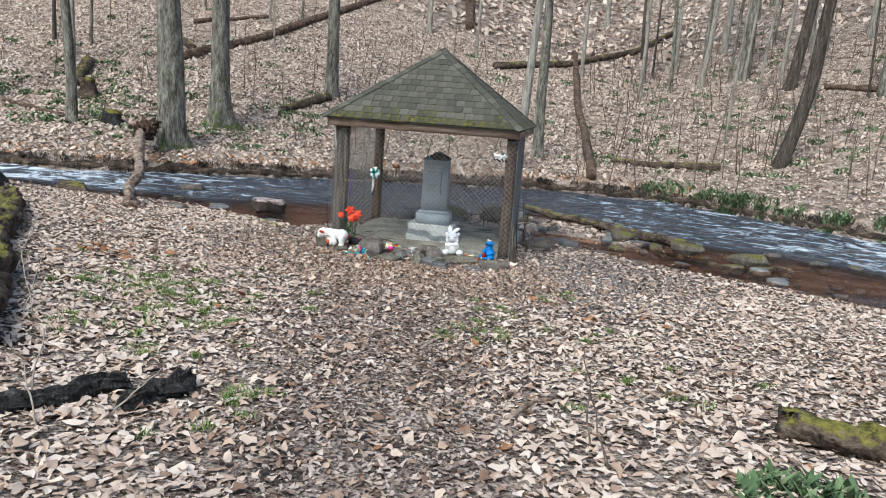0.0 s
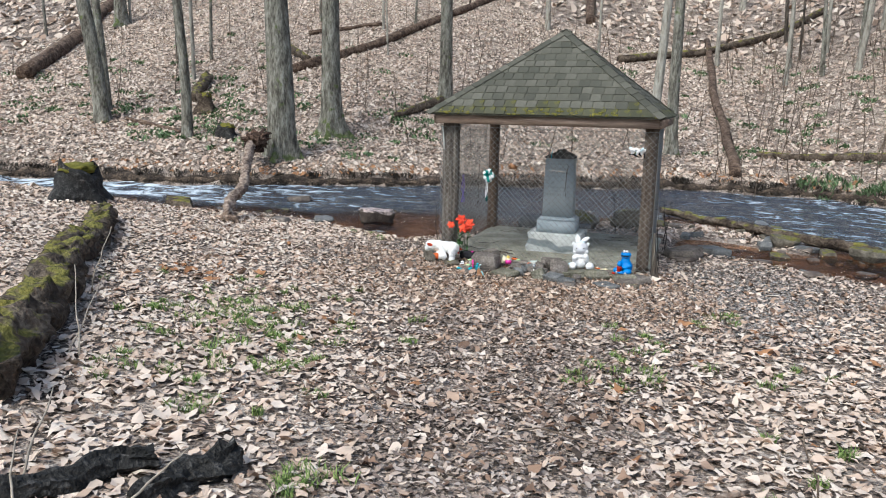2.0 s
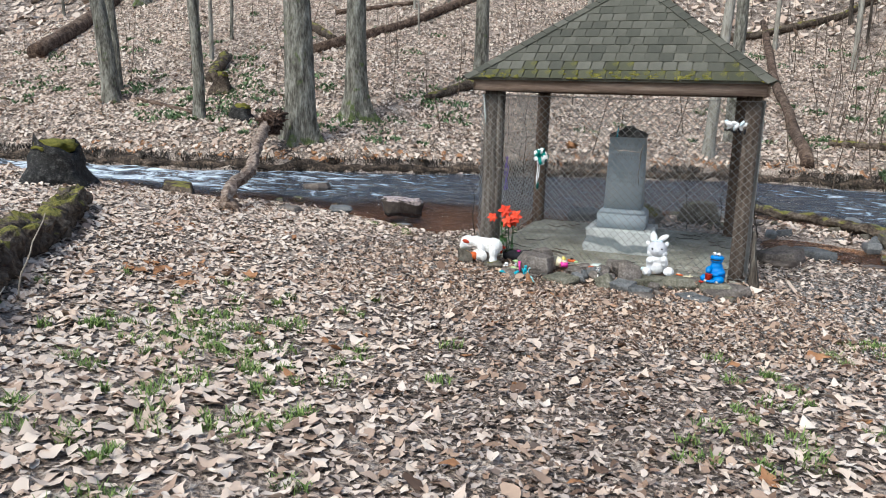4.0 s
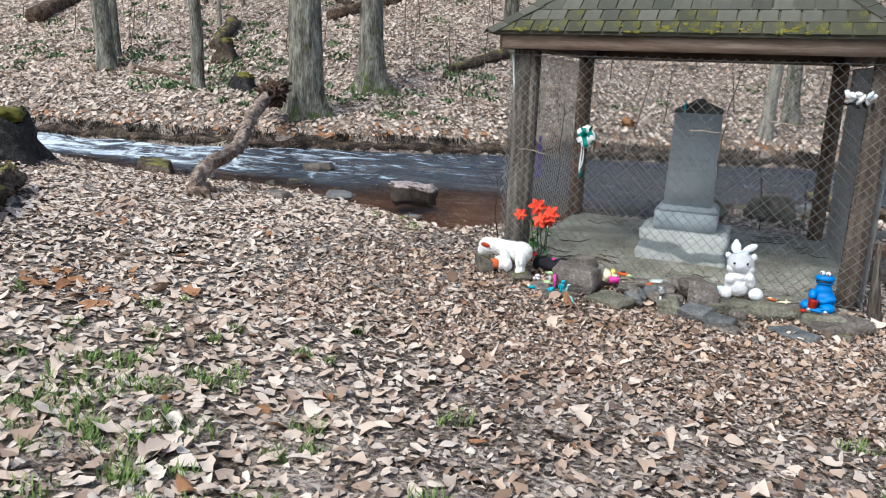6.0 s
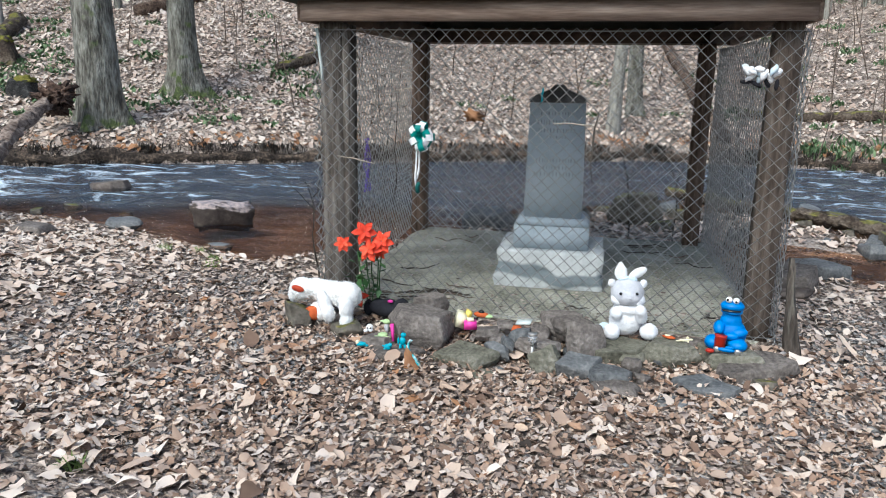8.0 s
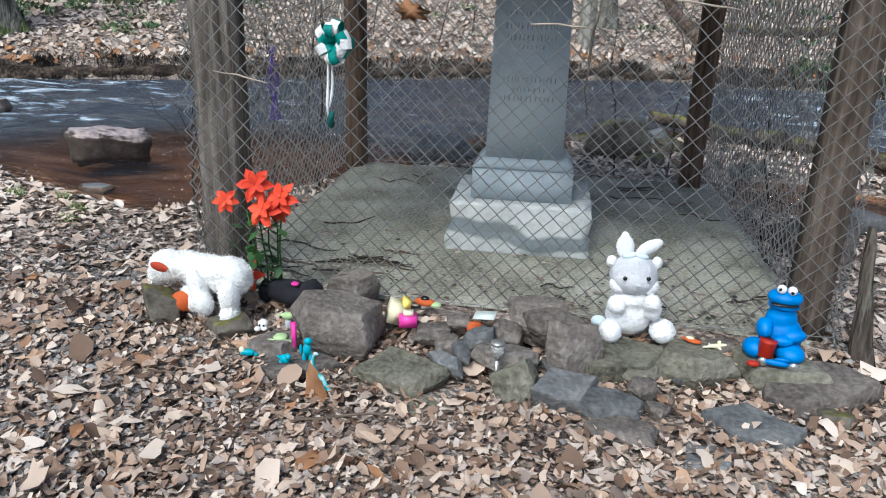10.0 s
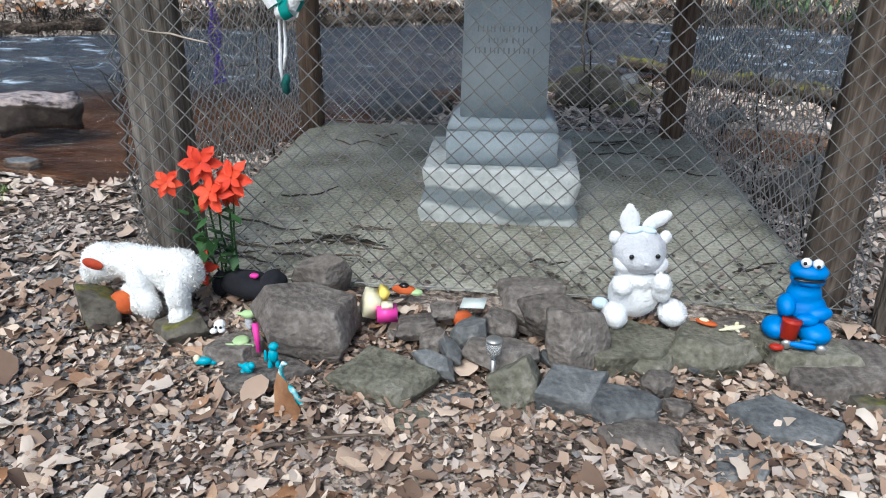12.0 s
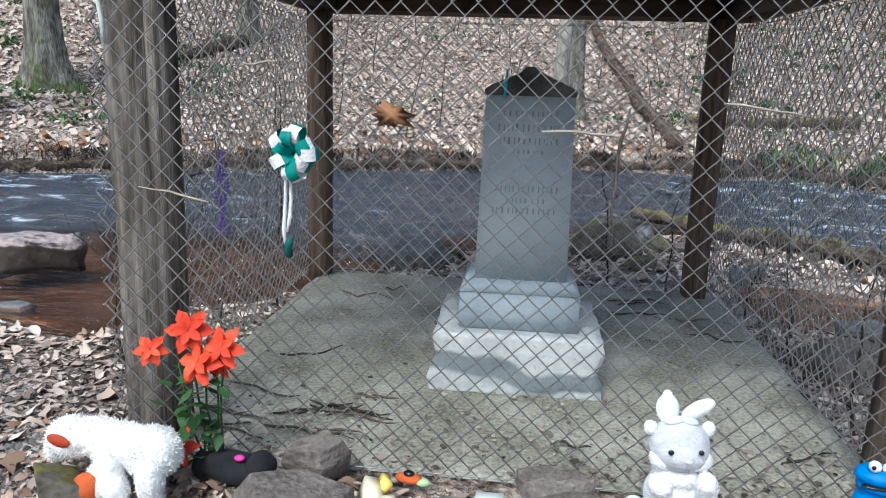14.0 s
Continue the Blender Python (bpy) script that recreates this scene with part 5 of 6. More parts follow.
plush("toy_dinosaur", (-0.535, -2.0, -0.08), -25, [
    ("body", M_DINO, 0.004, 0.0, [((0, 0, 0.042), (0.034, 0.016, 0.022), (0, 20, 0)), ((-0.024, 0, 0.068), (0.013, 0.012, 0.03), (0, -20, 0)), ((-0.03, 0, 0.098), (0.009, 0.009, 0.03), (0, 4, 0)), ((-0.024, 0, 0.125), (0.008, 0.008, 0.018), (0, 24, 0)), ((-0.012, 0, 0.14), (0.014, 0.008, 0.007)), ((0.035, 0, 0.022), (0.03, 0.011, 0.012), (0, 34, 0)), ((0.062, 0, 0.006), (0.024, 0.006, 0.006), (0, 24, 0))]),
    ("leg", M_WHITE, 0.003, 0.0, [((-0.02, -0.012, 0.018), (0.009, 0.009, 0.022), (0, 14, 0))]),
    ("leg", M_WHITE, 0.003, 0.0, [((0.018, -0.014, 0.014), (0.009, 0.009, 0.02))]),
    ("leg", M_WHITE, 0.003, 0.0, [((-0.03, 0.012, 0.018), (0.009, 0.009, 0.022), (0, 14, 0))])],
    "teal and white long-necked plastic dinosaur", category="toy")
toy("toy_figure", (-0.625, -1.87, -0.05), 12, [((0, 0, 0.055), (0.018, 0.014, 0.026), 0), ((0.004, 0, 0.09), (0.017, 0.014, 0.014), 0), ((-0.012, 0, 0.018), (0.009, 0.01, 0.024), 0), ((0.012, 0, 0.018), (0.009, 0.01, 0.024), 0), ((-0.024, 0, 0.055), (0.006, 0.006, 0.024), 0)], [M_CYAN], "small blue plastic figure standing on a flat stone", 0.02, sub=2)
toy("toy_figure", (-0.70, -1.91, -0.05), -30, [((0, 0, 0.028), (0.024, 0.016, 0.018), 0), ((0.02, 0, 0.044), (0.014, 0.012, 0.012), 0), ((-0.015, 0, 0.01), (0.012, 0.016, 0.012), 0), ((-0.03, 0, 0.025), (0.016, 0.006, 0.006), 0)], [M_CYAN], "small blue plastic animal on a flat stone", 0.02, sub=2)
toy("toy_fish", (-0.87, -1.86, -0.06), 10, [((0, 0, 0.02), (0.03, 0.014, 0.015), 0), ((-0.02, 0, 0.03), (0.012, 0.01, 0.015), 1), ((0.03, 0, 0.012), (0.012, 0.006, 0.008), 0)], [M_CYAN, M_CREAM], "tiny pale blue plastic toy animal in leaves", 0.02, sub=2)
toy("toy_frog", (-0.77, -1.77, -0.02), 0, [((0, 0, 0.014), (0.03, 0.03, 0.012), 0), ((0.03, -0.02, 0.008), (0.025, 0.008, 0.006), 0), ((-0.03, -0.025, 0.008), (0.022, 0.008, 0.006), 0)], [M_LIME], "flat lime-green plastic toy on a stone", 0.05, sub=2)
toy("toy_figure", (-0.78, -1.66, -0.02), 0, [((0, 0, 0.02), (0.016, 0.013, 0.03), 1), ((0, 0, 0.055), (0.028, 0.02, 0.016), 0), ((-0.03, 0, 0.055), (0.014, 0.006, 0.006), 0), ((0.03, 0, 0.055), (0.014, 0.006, 0.006), 0)], [M_LIME, M_PALEGREY], "tiny pale green big-eared plastic figure", 0.02, sub=2)
toy("toy_skull", (-0.875, -1.69, -0.02), 0, [((0, 0, 0.022), (0.022, 0.024, 0.02), 0), ((0.01, -0.014, 0.01), (0.014, 0.014, 0.01), 0), ((-0.02, -0.012, 0.004), (0.014, 0.016, 0.01), 0), ((-0.006, -0.022, 0.024), (0.005, 0.005, 0.005), 1), ((0.01, -0.021, 0.024), (0.005, 0.005, 0.005), 1)], [M_WHITE, M_BLACKGLOSS], "tiny white plastic animal figure on a stone", 0.03, sub=2)
toy("toy_racer", (0.81, -1.56, 0.045), -30, [((0, 0, 0.012), (0.05, 0.02, 0.012), 0), ((-0.01, -0.002, 0.022), (0.022, 0.012, 0.008), 1)], [M_ORANGE, M_CREAM], "small orange and white toy racing car", 0.02, sub=2, size=0.8)
toy("toy_lizard", (0.89, -1.59, 0.045), 16, [((0, 0, 0.016), (0.055, 0.018, 0.014), 0), ((0.05, 0, 0.02), (0.03, 0.014, 0.01), 0), ((-0.05, 0, 0.01), (0.035, 0.008, 0.007), 0), ((0.02, -0.02, 0.01), (0.01, 0.025, 0.007), 0), ((-0.02, 0.02, 0.012), (0.01, 0.025, 0.007), 0), ((0.03, 0.01, 0.035), (0.014, 0.006, 0.014), 0)], [M_CREAM], "pale cream plastic lizard on a flat stone", 0.05, sub=2, size=0.6)
toy("toy_motorcycle", (1.09, -1.67, 0.025), -14, [((0, 0, 0.022), (0.05, 0.012, 0.012), 0), ((0.06, 0, 0.018), (0.018, 0.01, 0.018), 1), ((-0.045, 0, 0.018), (0.018, 0.01, 0.018), 1), ((-0.075, -0.02, 0.012), (0.024, 0.016, 0.012), 2), ((0.02, 0.01, 0.034), (0.026, 0.008, 0.008), 3)], [M_BLUE, M_METAL, M_REDPLASTIC, M_BLUE], "small blue and chrome toy motorcycle", 0.02, sub=2)
toy("glass_candle_cup", (0.46, -1.45, 0.03), 0, [((0, 0, 0.02), (0.03, 0.025, 0.022), 0)], [M_PALEBLUE], "pale translucent plastic cap behind the rabbit", 0.03)
# orange tin, card, pen
bm = bmesh.new()
box(bm, (-0.03, -0.02, 0), (0.03, 0.02, 0.05), 0.006)
tagged(part("orange_block", bm, M_ORANGE), "small faded orange wooden block on stones", "toy").matrix_world = pose(-0.035, -1.58, 0.0, 8, 6, 30)
bm = bmesh.new()
box(bm, (-0.045, -0.028, 0), (0.045, 0.028, 0.004), 0.001)
tagged(part("paper_card", bm, M_PAPER), "small faded greenish paper card on stones", "card").matrix_world = pose(0.005, -1.52, 0.055, 14, -8, -12)
bm = bmesh.new()
tube(bm, [(0, 0, 0), (0.0, 0.0, 0.1)], [0.008, 0.012], 8)
tagged(part("pink_pen", bm, M_PINK), "pink plastic pen leaning on a boulder", "pen").matrix_world = pose(-0.70, -1.80, -0.03, -18, -10, 0)

# solar garden light on a stake
LIGHT = tagged(thing("garden_light", (0.09, -1.87, -0.085), 0), "small metal solar garden light stuck between stones", "garden light")
for name, pts, rr, mat in (("stake", [(0, 0, 0), (0, 0, 0.13)], [0.006, 0.008], M_METAL), ("lamp_cup", [(0, 0, 0.13), (0, 0, 0.15), (0, 0, 0.155), (0, 0, 0.195)], [0.009, 0.01, 0.0235, 0.0245], M_CLEAR), ("cap", [(0, 0, 0.195), (0, 0, 0.203)], [0.0265, 0.025], M_METAL)):
    bm = bmesh.new()
    tube(bm, pts, rr, 16)
    part(name, bm, mat, LIGHT)

# artificial red flowers tied to the front post
FLOWERS = tagged(thing("red_flowers", (-1.05, -1.42, 0.0)), "bunch of red artificial poinsettias tied to the fence", "flowers")


def bloom(at, size, seed):
    rng = random.Random(seed)
    bm = bmesh.new()
    face = Vector((rng.uniform(-0.4, 0.4), -1, rng.uniform(0.1, 0.7))).normalized()
    q = face.to_track_quat("Z", "Y")
    for layer, (count, ln, lift) in enumerate(((6, 1.0, 0.1), (5, 0.7, 0.5))):
        for i in range(count):
            a = 2 * math.pi * (i + 0.5 * layer) / count + rng.uniform(-0.2, 0.2)
            pts = []
            for k, w in ((0.05, 0.05), (0.35, 0.26), (0.65, 0.25), (1.0, 0.0)):
                c = Vector((math.cos(a), math.sin(a), 0)) * size * ln * k
                c.z = size * (lift * k - 0.35 * k * k + 0.05 * layer)
                s = Vector((-math.sin(a), math.cos(a), 0)) * size * w * ln
                pts.append((c - s, c + Vector((0, 0, -0.06 * size)), c + s))
            vs = [[bm.verts.new(q @ p + Vector(at)) for p in row] for row in pts]
            for r0, r1 in zip(vs, vs[1:]):
                for j in (0, 1):
                    bm.faces.new((r0[j], r0[j + 1], r1[j + 1], r1[j]))
    part("bloom", bm, M_RED, FLOWERS, "red cloth poinsettia bloom")


for i, (p, s) in enumerate((((0.065, -0.03, 0.515), 0.082), ((0.10, -0.05, 0.415), 0.088), ((-0.075, -0.02, 0.435), 0.06), ((0.175, -0.03, 0.465), 0.08), ((0.15, -0.01, 0.40), 0.06), ((0.03, -0.08, 0.125), 0.075))):
    bloom(p, s, i)
for i in range(5):
    bm = bmesh.new()
    tube(bm, curve_points((0.08 + 0.02 * i, 0, 0.0), (0.02 + 0.035 * i, -0.0, 0.40), 6, wobble=0.03, seed=i), [0.004] * 6, 5)
    part("stem", bm, M_GREENLEAF, FLOWERS)
bm = bmesh.new()
rng = random.Random(2)
for i in range(60):
    c = Vector((0.09 + rng.gauss(0, 0.045), -0.03 + rng.gauss(0, 0.03), rng.uniform(0.05, 0.36)))
    d = Vector((rng.uniform(-1, 1), rng.uniform(-1, 0.2), rng.uniform(-0.6, 0.6))).normalized() * 0.075
    s = d.cross(Vector((0, 0.3, 1))).normalized() * 0.022
    bm.faces.new([bm.verts.new(p) for p in (c, c + d * 0.5 + s, c + d, c + d * 0.5 - s)])
tagged(part("foliage", bm, M_GREENLEAF, FLOWERS, "dark green artificial leaves"), kind="stuff")


# bow of green and white ribbon on the front wires
BOW = tagged(thing("ribbon_bow", (-0.655, -1.355, 1.09)), "teal and white satin ribbon bow tied to the wires", "ribbon")
for i in range(11):
    rng = random.Random(50 + i)
    bm = bmesh.new()
    a = 2 * math.pi * i / 11 + rng.uniform(-0.2, 0.2)
    d = Vector((math.cos(a), -0.5 - 0.4 * rng.random(), math.sin(a) * 1.15)).normalized()
    ln = rng.uniform(0.07, 0.105)
    side = d.cross(Vector((0.2, 1, 0.1))).normalized() * 0.019
    rows = []
    for k in range(9):
        u = k / 8
        p = d * ln * math.sin(math.pi * u) + side.cross(d).normalized() * 0.03 * math.sin(2 * math.pi * u)
        rows.append((bm.verts.new(p - side), bm.verts.new(p), bm.verts.new(p + side)))
    for r0, r1 in zip(rows, rows[1:]):
        for j in (0, 1):
            f = bm.faces.new((r0[j], r0[j + 1], r1[j + 1], r1[j]))
            f.material_index = (i + (rows.index(r0) > 3)) % 2
    part("loop", bm, [M_TEAL, M_WHITE], BOW)
for x, ln, mat in ((-0.025, 0.30, M_WHITE), (-0.012, 0.25, M_WHITE), (-0.015, 0.34, M_TEALDARK)):
    bm = bmesh.new()
    tube(bm, curve_points((x, -0.01, -0.02 if mat is M_WHITE else -0.27), (x - 0.01, -0.012, -ln), 6, wobble=0.01, seed=int(ln * 100)), [0.005, 0.005, 0.005, 0.006, 0.007, 0.004] if mat is M_WHITE else [0.008, 0.014, 0.015, 0.015, 0.014, 0.006], 5)
    part("tail", bm, mat, BOW)

# purple bead strings on the side fence
BEADS = tagged(thing("bead_necklace", (-1.31, -0.42, 0.98)), "strings of purple beads hanging on the side fence", "beads")
for i in range(5):
    bm = bmesh.new()
    for k in range(22):
        z = -0.018 * k
        blob(bm, (0.012 * math.sin(k * 0.5 + i), -0.03 + 0.022 * i + 0.006 * math.sin(k + i), z), (0.007, 0.007, 0.0085), sub=1)
    tagged(part("bead_string", bm, M_PURPLE, BEADS), kind="stuff")

# white cloth flower clipped to the right post
CLIP = tagged(thing("white_flower", (1.17, -1.375, 1.47)), "white cloth flower with dark leaves on the post", "flowers")
for i in range(15):
    rng = random.Random(80 + i)
    bm = bmesh.new()
    blob(bm, (rng.uniform(-0.09, 0.09), rng.uniform(-0.04, 0.0), rng.uniform(-0.02, 0.03)), (0.03, 0.014, 0.016), 0, 0.5, (rng.uniform(-40, 40), rng.uniform(-60, 60), 0), 2)
    part("petal", bm, M_WHITE if i % 3 else M_PALEBLUE, CLIP)
for i in range(4):
    bm = bmesh.new()
    blob(bm, (-0.02 + 0.05 * i - 0.05, 0.0, -0.04 - 0.012 * (i % 2)), (0.03, 0.012, 0.012), 0, 0.3, (0, 30 * i, 0), 2)
    part("leaf", bm, M_BLACK, CLIP, "dark cloth leaf")

# scraps caught in the wires
bm = bmesh.new()
rng = random.Random(5)
ring = []
for i in range(16):
    a = 2 * math.pi * i / 16
    r = (0.078 if i % 2 else 0.05) * rng.uniform(0.8, 1.15)
    ring.append(bm.verts.new((math.cos(a) * r, 0.02 * math.sin(a * 2) + rng.uniform(-0.006, 0.006), math.sin(a) * r * 0.55)))
for y in (-0.012, -0.004):
    mid = bm.verts.new((0, y, 0.004))
    for i in range(16):
        bm.faces.new((mid, ring[i], ring[(i + 1) % 16]) if y < -0.01 else (mid, ring[(i + 1) % 16], ring[i]))
tagged(part("curled_leaf", bm, M_SHELL), "curled rust-brown dead leaf caught in the wires", "leaf").matrix_world = pose(-0.355, -1.35, 1.215, 0, 12, 0)
bm = bmesh.new()
tube(bm, curve_points((0.345, -1.347, 1.26), (0.325, -1.347, 0.86), 9, wobble=0.03, seed=91), [0.003, 0.004, 0.005, 0.005, 0.005, 0.0045, 0.004, 0.004, 0.002], 6, 0.4)
tagged(part("caught_twig", bm, M_BARKDARK), "dark curved twig hanging in the chain-link wires", "twig")
bm = bmesh.new()
tube(bm, curve_points((0, 0, 0.055), (-0.01, 0, -0.055), 6, wobble=0.02, seed=3), [0.004, 0.008, 0.01, 0.009, 0.007, 0.003], 6)
tagged(part("blue_ribbon", bm, M_CYAN), "scrap of bright blue ribbon on the gravestone", "ribbon").matrix_world = pose(-0.045, -0.44, 1.315)
for i, (a, b) in enumerate((((-0.95, -1.345, 0.92), (-1.18, -1.34, 0.95)), ((0.1, -1.345, 1.19), (0.36, -1.34, 1.17)), ((0.62, -1.345, 1.28), (0.86, -1.34, 1.26)), ((-0.72, -1.34, 1.36), (-0.84, -1.34, 1.35)))):
    bm = bmesh.new()
    tube(bm, curve_points(a, b, 6, wobble=0.015, seed=i + 60), [0.003, 0.004, 0.004, 0.004, 0.003, 0.002], 5)
    tagged(part("caught_twig", bm, M_PALESTICK), "pale dry twig caught in the chain-link wires", "twig")
bm = bmesh.new()
tube(bm, curve_points((-1.30, -1.335, 1.70), (-1.28, -1.335, 1.40), 5, wobble=0.01, seed=8), [0.009] * 5, 4)
tagged(part("faded_ribbon", bm, M_PAPER), "faded pale green ribbon on the front post", "ribbon")

# dark saplings grown up along the side fences
for i, (x, y, h) in enumerate(((-1.45, -0.6, 1.5), (-1.5, 0.0, 1.25), (-1.42, 0.6, 1.45), (-1.48, -1.0, 0.8), (1.5, -0.6, 0.9), (1.52, 0.3, 1.0), (0.62, 1.45, 1.25), (1.05, 1.5, 0.9), (-1.6, 0.9, 1.7), (1.47, 0.9, 0.7))):
    rng = random.Random(400 + i)
    ob = tagged(thing("sapling", (x, y, soil(x, y) - 0.03)), "thin dark leafless sapling growing beside the fence", "sapling", group="saplings by the fence")
    bm = bmesh.new()
    tube(bm, curve_points((0, 0, 0), (rng.uniform(-0.12, 0.12), rng.uniform(-0.12, 0.12), h), 9, wobble=0.08, seed=i), [0.009 - 0.0009 * k for k in range(9)], 5, 0.2)
    part("stem", bm, M_BARKDARK, ob)
    for k in range(4):
        z = h * rng.uniform(0.3, 0.9)
        bm = bmesh.new()
        a = rng.uniform(0, 6.28)
        tube(bm, curve_points((0, 0, z), (math.cos(a) * 0.25, math.sin(a) * 0.25, z + rng.uniform(-0.02, 0.25)), 5, wobble=0.04, seed=k + i), [0.004, 0.0035, 0.003, 0.0025, 0.001], 4)
        part("twig", bm, M_BARKDARK, ob)
# slanting prop against the outside of the right post
bm = bmesh.new()
tube(bm, curve_points((1.50, -1.44, soil(1.5, -1.44) - 0.05), (1.42, -1.36, 0.5), 10, wobble=0.03, seed=4), [0.055, 0.05, 0.045, 0.04, 0.035, 0.03, 0.026, 0.022, 0.02, 0.015], 8, 0.3)
tagged(part("dead_stem", bm, M_BARKDARK), "grey dead stem leaning on the shelter's corner post", "branch")

# sticks on the slab
for i in range(26):
    rng = random.Random(500 + i)
    if i < 14:
        x, y = rng.uniform(-1.1, -0.3), rng.uniform(-1.2, -0.7)
    else:
        x, y = rng.uniform(-1.1, 1.2), rng.uniform(-1.1, 1.0)
        if -0.4 < x < 0.5 and -0.7 < y < 0.2:
            x += 0.9
    a = rng.uniform(-0.6, 0.6)
    ln = rng.uniform(0.12, 0.45)
    bm = bmesh.new()
    tube(bm, curve_points((-math.cos(a) * ln / 2, -math.sin(a) * ln / 2, 0), (math.cos(a) * ln / 2, math.sin(a) * ln / 2, 0.005), 7, wobble=0.03, seed=i), [0.004, 0.006, 0.006, 0.006, 0.005, 0.004, 0.002], 5, 0.3)
    tagged(part("fallen_twig", bm, M_BARKDARK if i % 3 else M_BROWNSTICK), "dark fallen twig lying on the concrete slab", "twig", "twigs on the slab").matrix_world = pose(min(1.15, x), y, 0.014)

# bleached canes and sticks near the mossy and charred logs
for i, (a, b, mat) in enumerate((((-2.0, -6.7, 0), (-2.6, -6.1, 0.5), M_PALESTICK), ((-2.05, -6.75, 0), (-2.45, -6.0, 0.4), M_PALESTICK), ((-3.3, -5.3, 0), (-3.2, -5.1, 0.6), M_PALESTICK), ((-0.75, -8.3, 0), (-1.0, -7.8, 0.35), M_PALESTICK), ((-0.5, -8.5, 0), (-0.9, -8.1, 0.25), M_PALESTICK), ((-0.25, -8.2, 0), (-0.1, -7.9, 0.22), M_PALESTICK), ((-3.0, -5.2, 0), (-2.5, -5.15, 0.08), M_BROWNSTICK), ((1.95, -7.25, 0), (2.25, -6.95, 0.1), M_DRIFT), ((0.95, -6.4, 0), (1.5, -6.6, 0.05), M_BROWNSTICK), ((-3.4, -6.6, 0), (-2.9, -6.9, 0.1), M_DRIFT), ((2.6, -7.9, 0), (2.45, -7.3, 0.3), M_BROWNSTICK), ((2.5, -7.6, 0), (2.42, -7.2, 0.5), M_BROWNSTICK), ((-1.9, -2.6, 0), (-1.75, -2.2, 0.05), M_PALESTICK), ((0.5, -3.7, 0), (0.75, -3.85, 0.02), M_BROWNSTICK), ((-0.55, -2.25, 0), (-0.2, -2.2, 0.03), M_BROWNSTICK))):
    za, zb = soil(a[0], a[1]), soil(b[0], b[1])
    bm = bmesh.new()
    thick = 0.022 if mat is M_DRIFT else 0.007
    tube(bm, curve_points((a[0], a[1], za), (b[0], b[1], zb + b[2] + 0.01), 9, 0.03, 0.04, i), [thick * (1 - 0.07 * k) for k in range(9)], 6, 0.3)
    tagged(part("dry_stick", bm, mat), "pale dry stick among the leaves" if mat is M_PALESTICK else "brown dry stick lying on the leaves", "stick")


# ---- roof shingles ----
SLOPE = math.degrees(math.atan2(TOP - EAVE, HALF))
RUN = math.hypot(TOP - EAVE, HALF)


def tab_mesh(w, mat):
    bm = bmesh.new()
    box(bm, (-w / 2, 0, 0), (w / 2, 0.175, 0.007))
    for v in bm.verts:
        if v.co.y < 0.01:
            v.co.z += 0.006
    me = bpy.data.meshes.new("shingle")
    bm.to_mesh(me)
    bm.free()
    me.materials.append(mat)
    return me


TABS = [[tab_mesh(w, m) for w in (0.128, 0.134, 0.119)] for m in (M_SHINGLE, M_SHINGLEMOSS)]
rest_v, rest_f = [], []
rng = random.Random(12)


def hip_cut(poly, sign):
    """The part of a tab's outline that lies inside a hip of its roof face."""
    def room(p):
        return HALF * (1 - p[1] / RUN) - sign * p[0] - 0.004
    out = []
    for p, q in zip(poly, poly[1:] + poly[:1]):
        a, b = room(p), room(q)
        if a >= 0:
            out.append(p)
        if a * b < 0:
            k = a / (a - b)
            out.append((p[0] + (q[0] - p[0]) * k, p[1] + (q[1] - p[1]) * k))
    return out


for side in range(4):
    face = pose(0, 0, 0, 0, 0, 90 * side) @ pose(0, -HALF, EAVE, SLOPE, 0, 0)
    for row in range(13):
        s = row * 0.143 - 0.015
        half = HALF * (1 - s / RUN)
        x = -half + rng.uniform(-0.05, 0.06)
        while x < half + 0.05:
            mossy = row == 0 or (row == 1 and rng.random() < 0.3)
            lift = 0.003 + rng.uniform(0, 0.003)
            tab = [(x - 0.066, s), (x + 0.066, s), (x + 0.066, s + 0.175), (x - 0.066, s + 0.175)]
            cut = hip_cut(hip_cut(tab, 1), -1)
            if len(cut) > 2:
                whole = cut == tab
                if side < 2 and whole:
                    ob = new("shingle", TABS[1 if mossy else 0][rng.randrange(3)])
                    ob.parent = ROOF
                    ob.matrix_basis = face @ pose(x, s, lift, 0, 0, rng.uniform(-0.8, 0.8))
                else:
                    n = len(cut)
                    top = [(p[0], p[1], lift + (0.013 if p[1] < s + 0.02 else 0.007)) for p in cut]
                    low = [(p[0], p[1], lift) for p in cut]
                    vs = top + low
                    fs = [tuple(range(n))] + [(k + n, (k + 1) % n + n, (k + 1) % n, k) for k in range(n)]
                    if side < 2:
                        ob = mesh_object("shingle", vs, fs, M_SHINGLEMOSS if mossy else M_SHINGLE, ROOF, True)
                        ob.matrix_basis = face
                    else:
                        base = len(rest_v)
                        rest_v += [tuple(face @ Vector(v)) for v in vs]
                        rest_f += [tuple(base + k for k in f) for f in fs]
            x += 0.1365
tagged(mesh_object("more_shingles", rest_v, rest_f, M_SHINGLEJOIN, ROOF, True), kind="stuff")
bm = bmesh.new()
box(bm, (-0.085, 0, 0), (0, 0.19, 0.007))
box(bm, (0, 0, 0), (0.085, 0.19, 0.007))
bmesh.ops.remove_doubles(bm, verts=bm.verts, dist=0.0005)
for v in bm.verts:
    v.co.z -= abs(v.co.x) * 0.42
CAP = bpy.data.meshes.new("ridge_cap")
bm.to_mesh(CAP)
bm.free()
CAP.materials.append(M_SHINGLE)
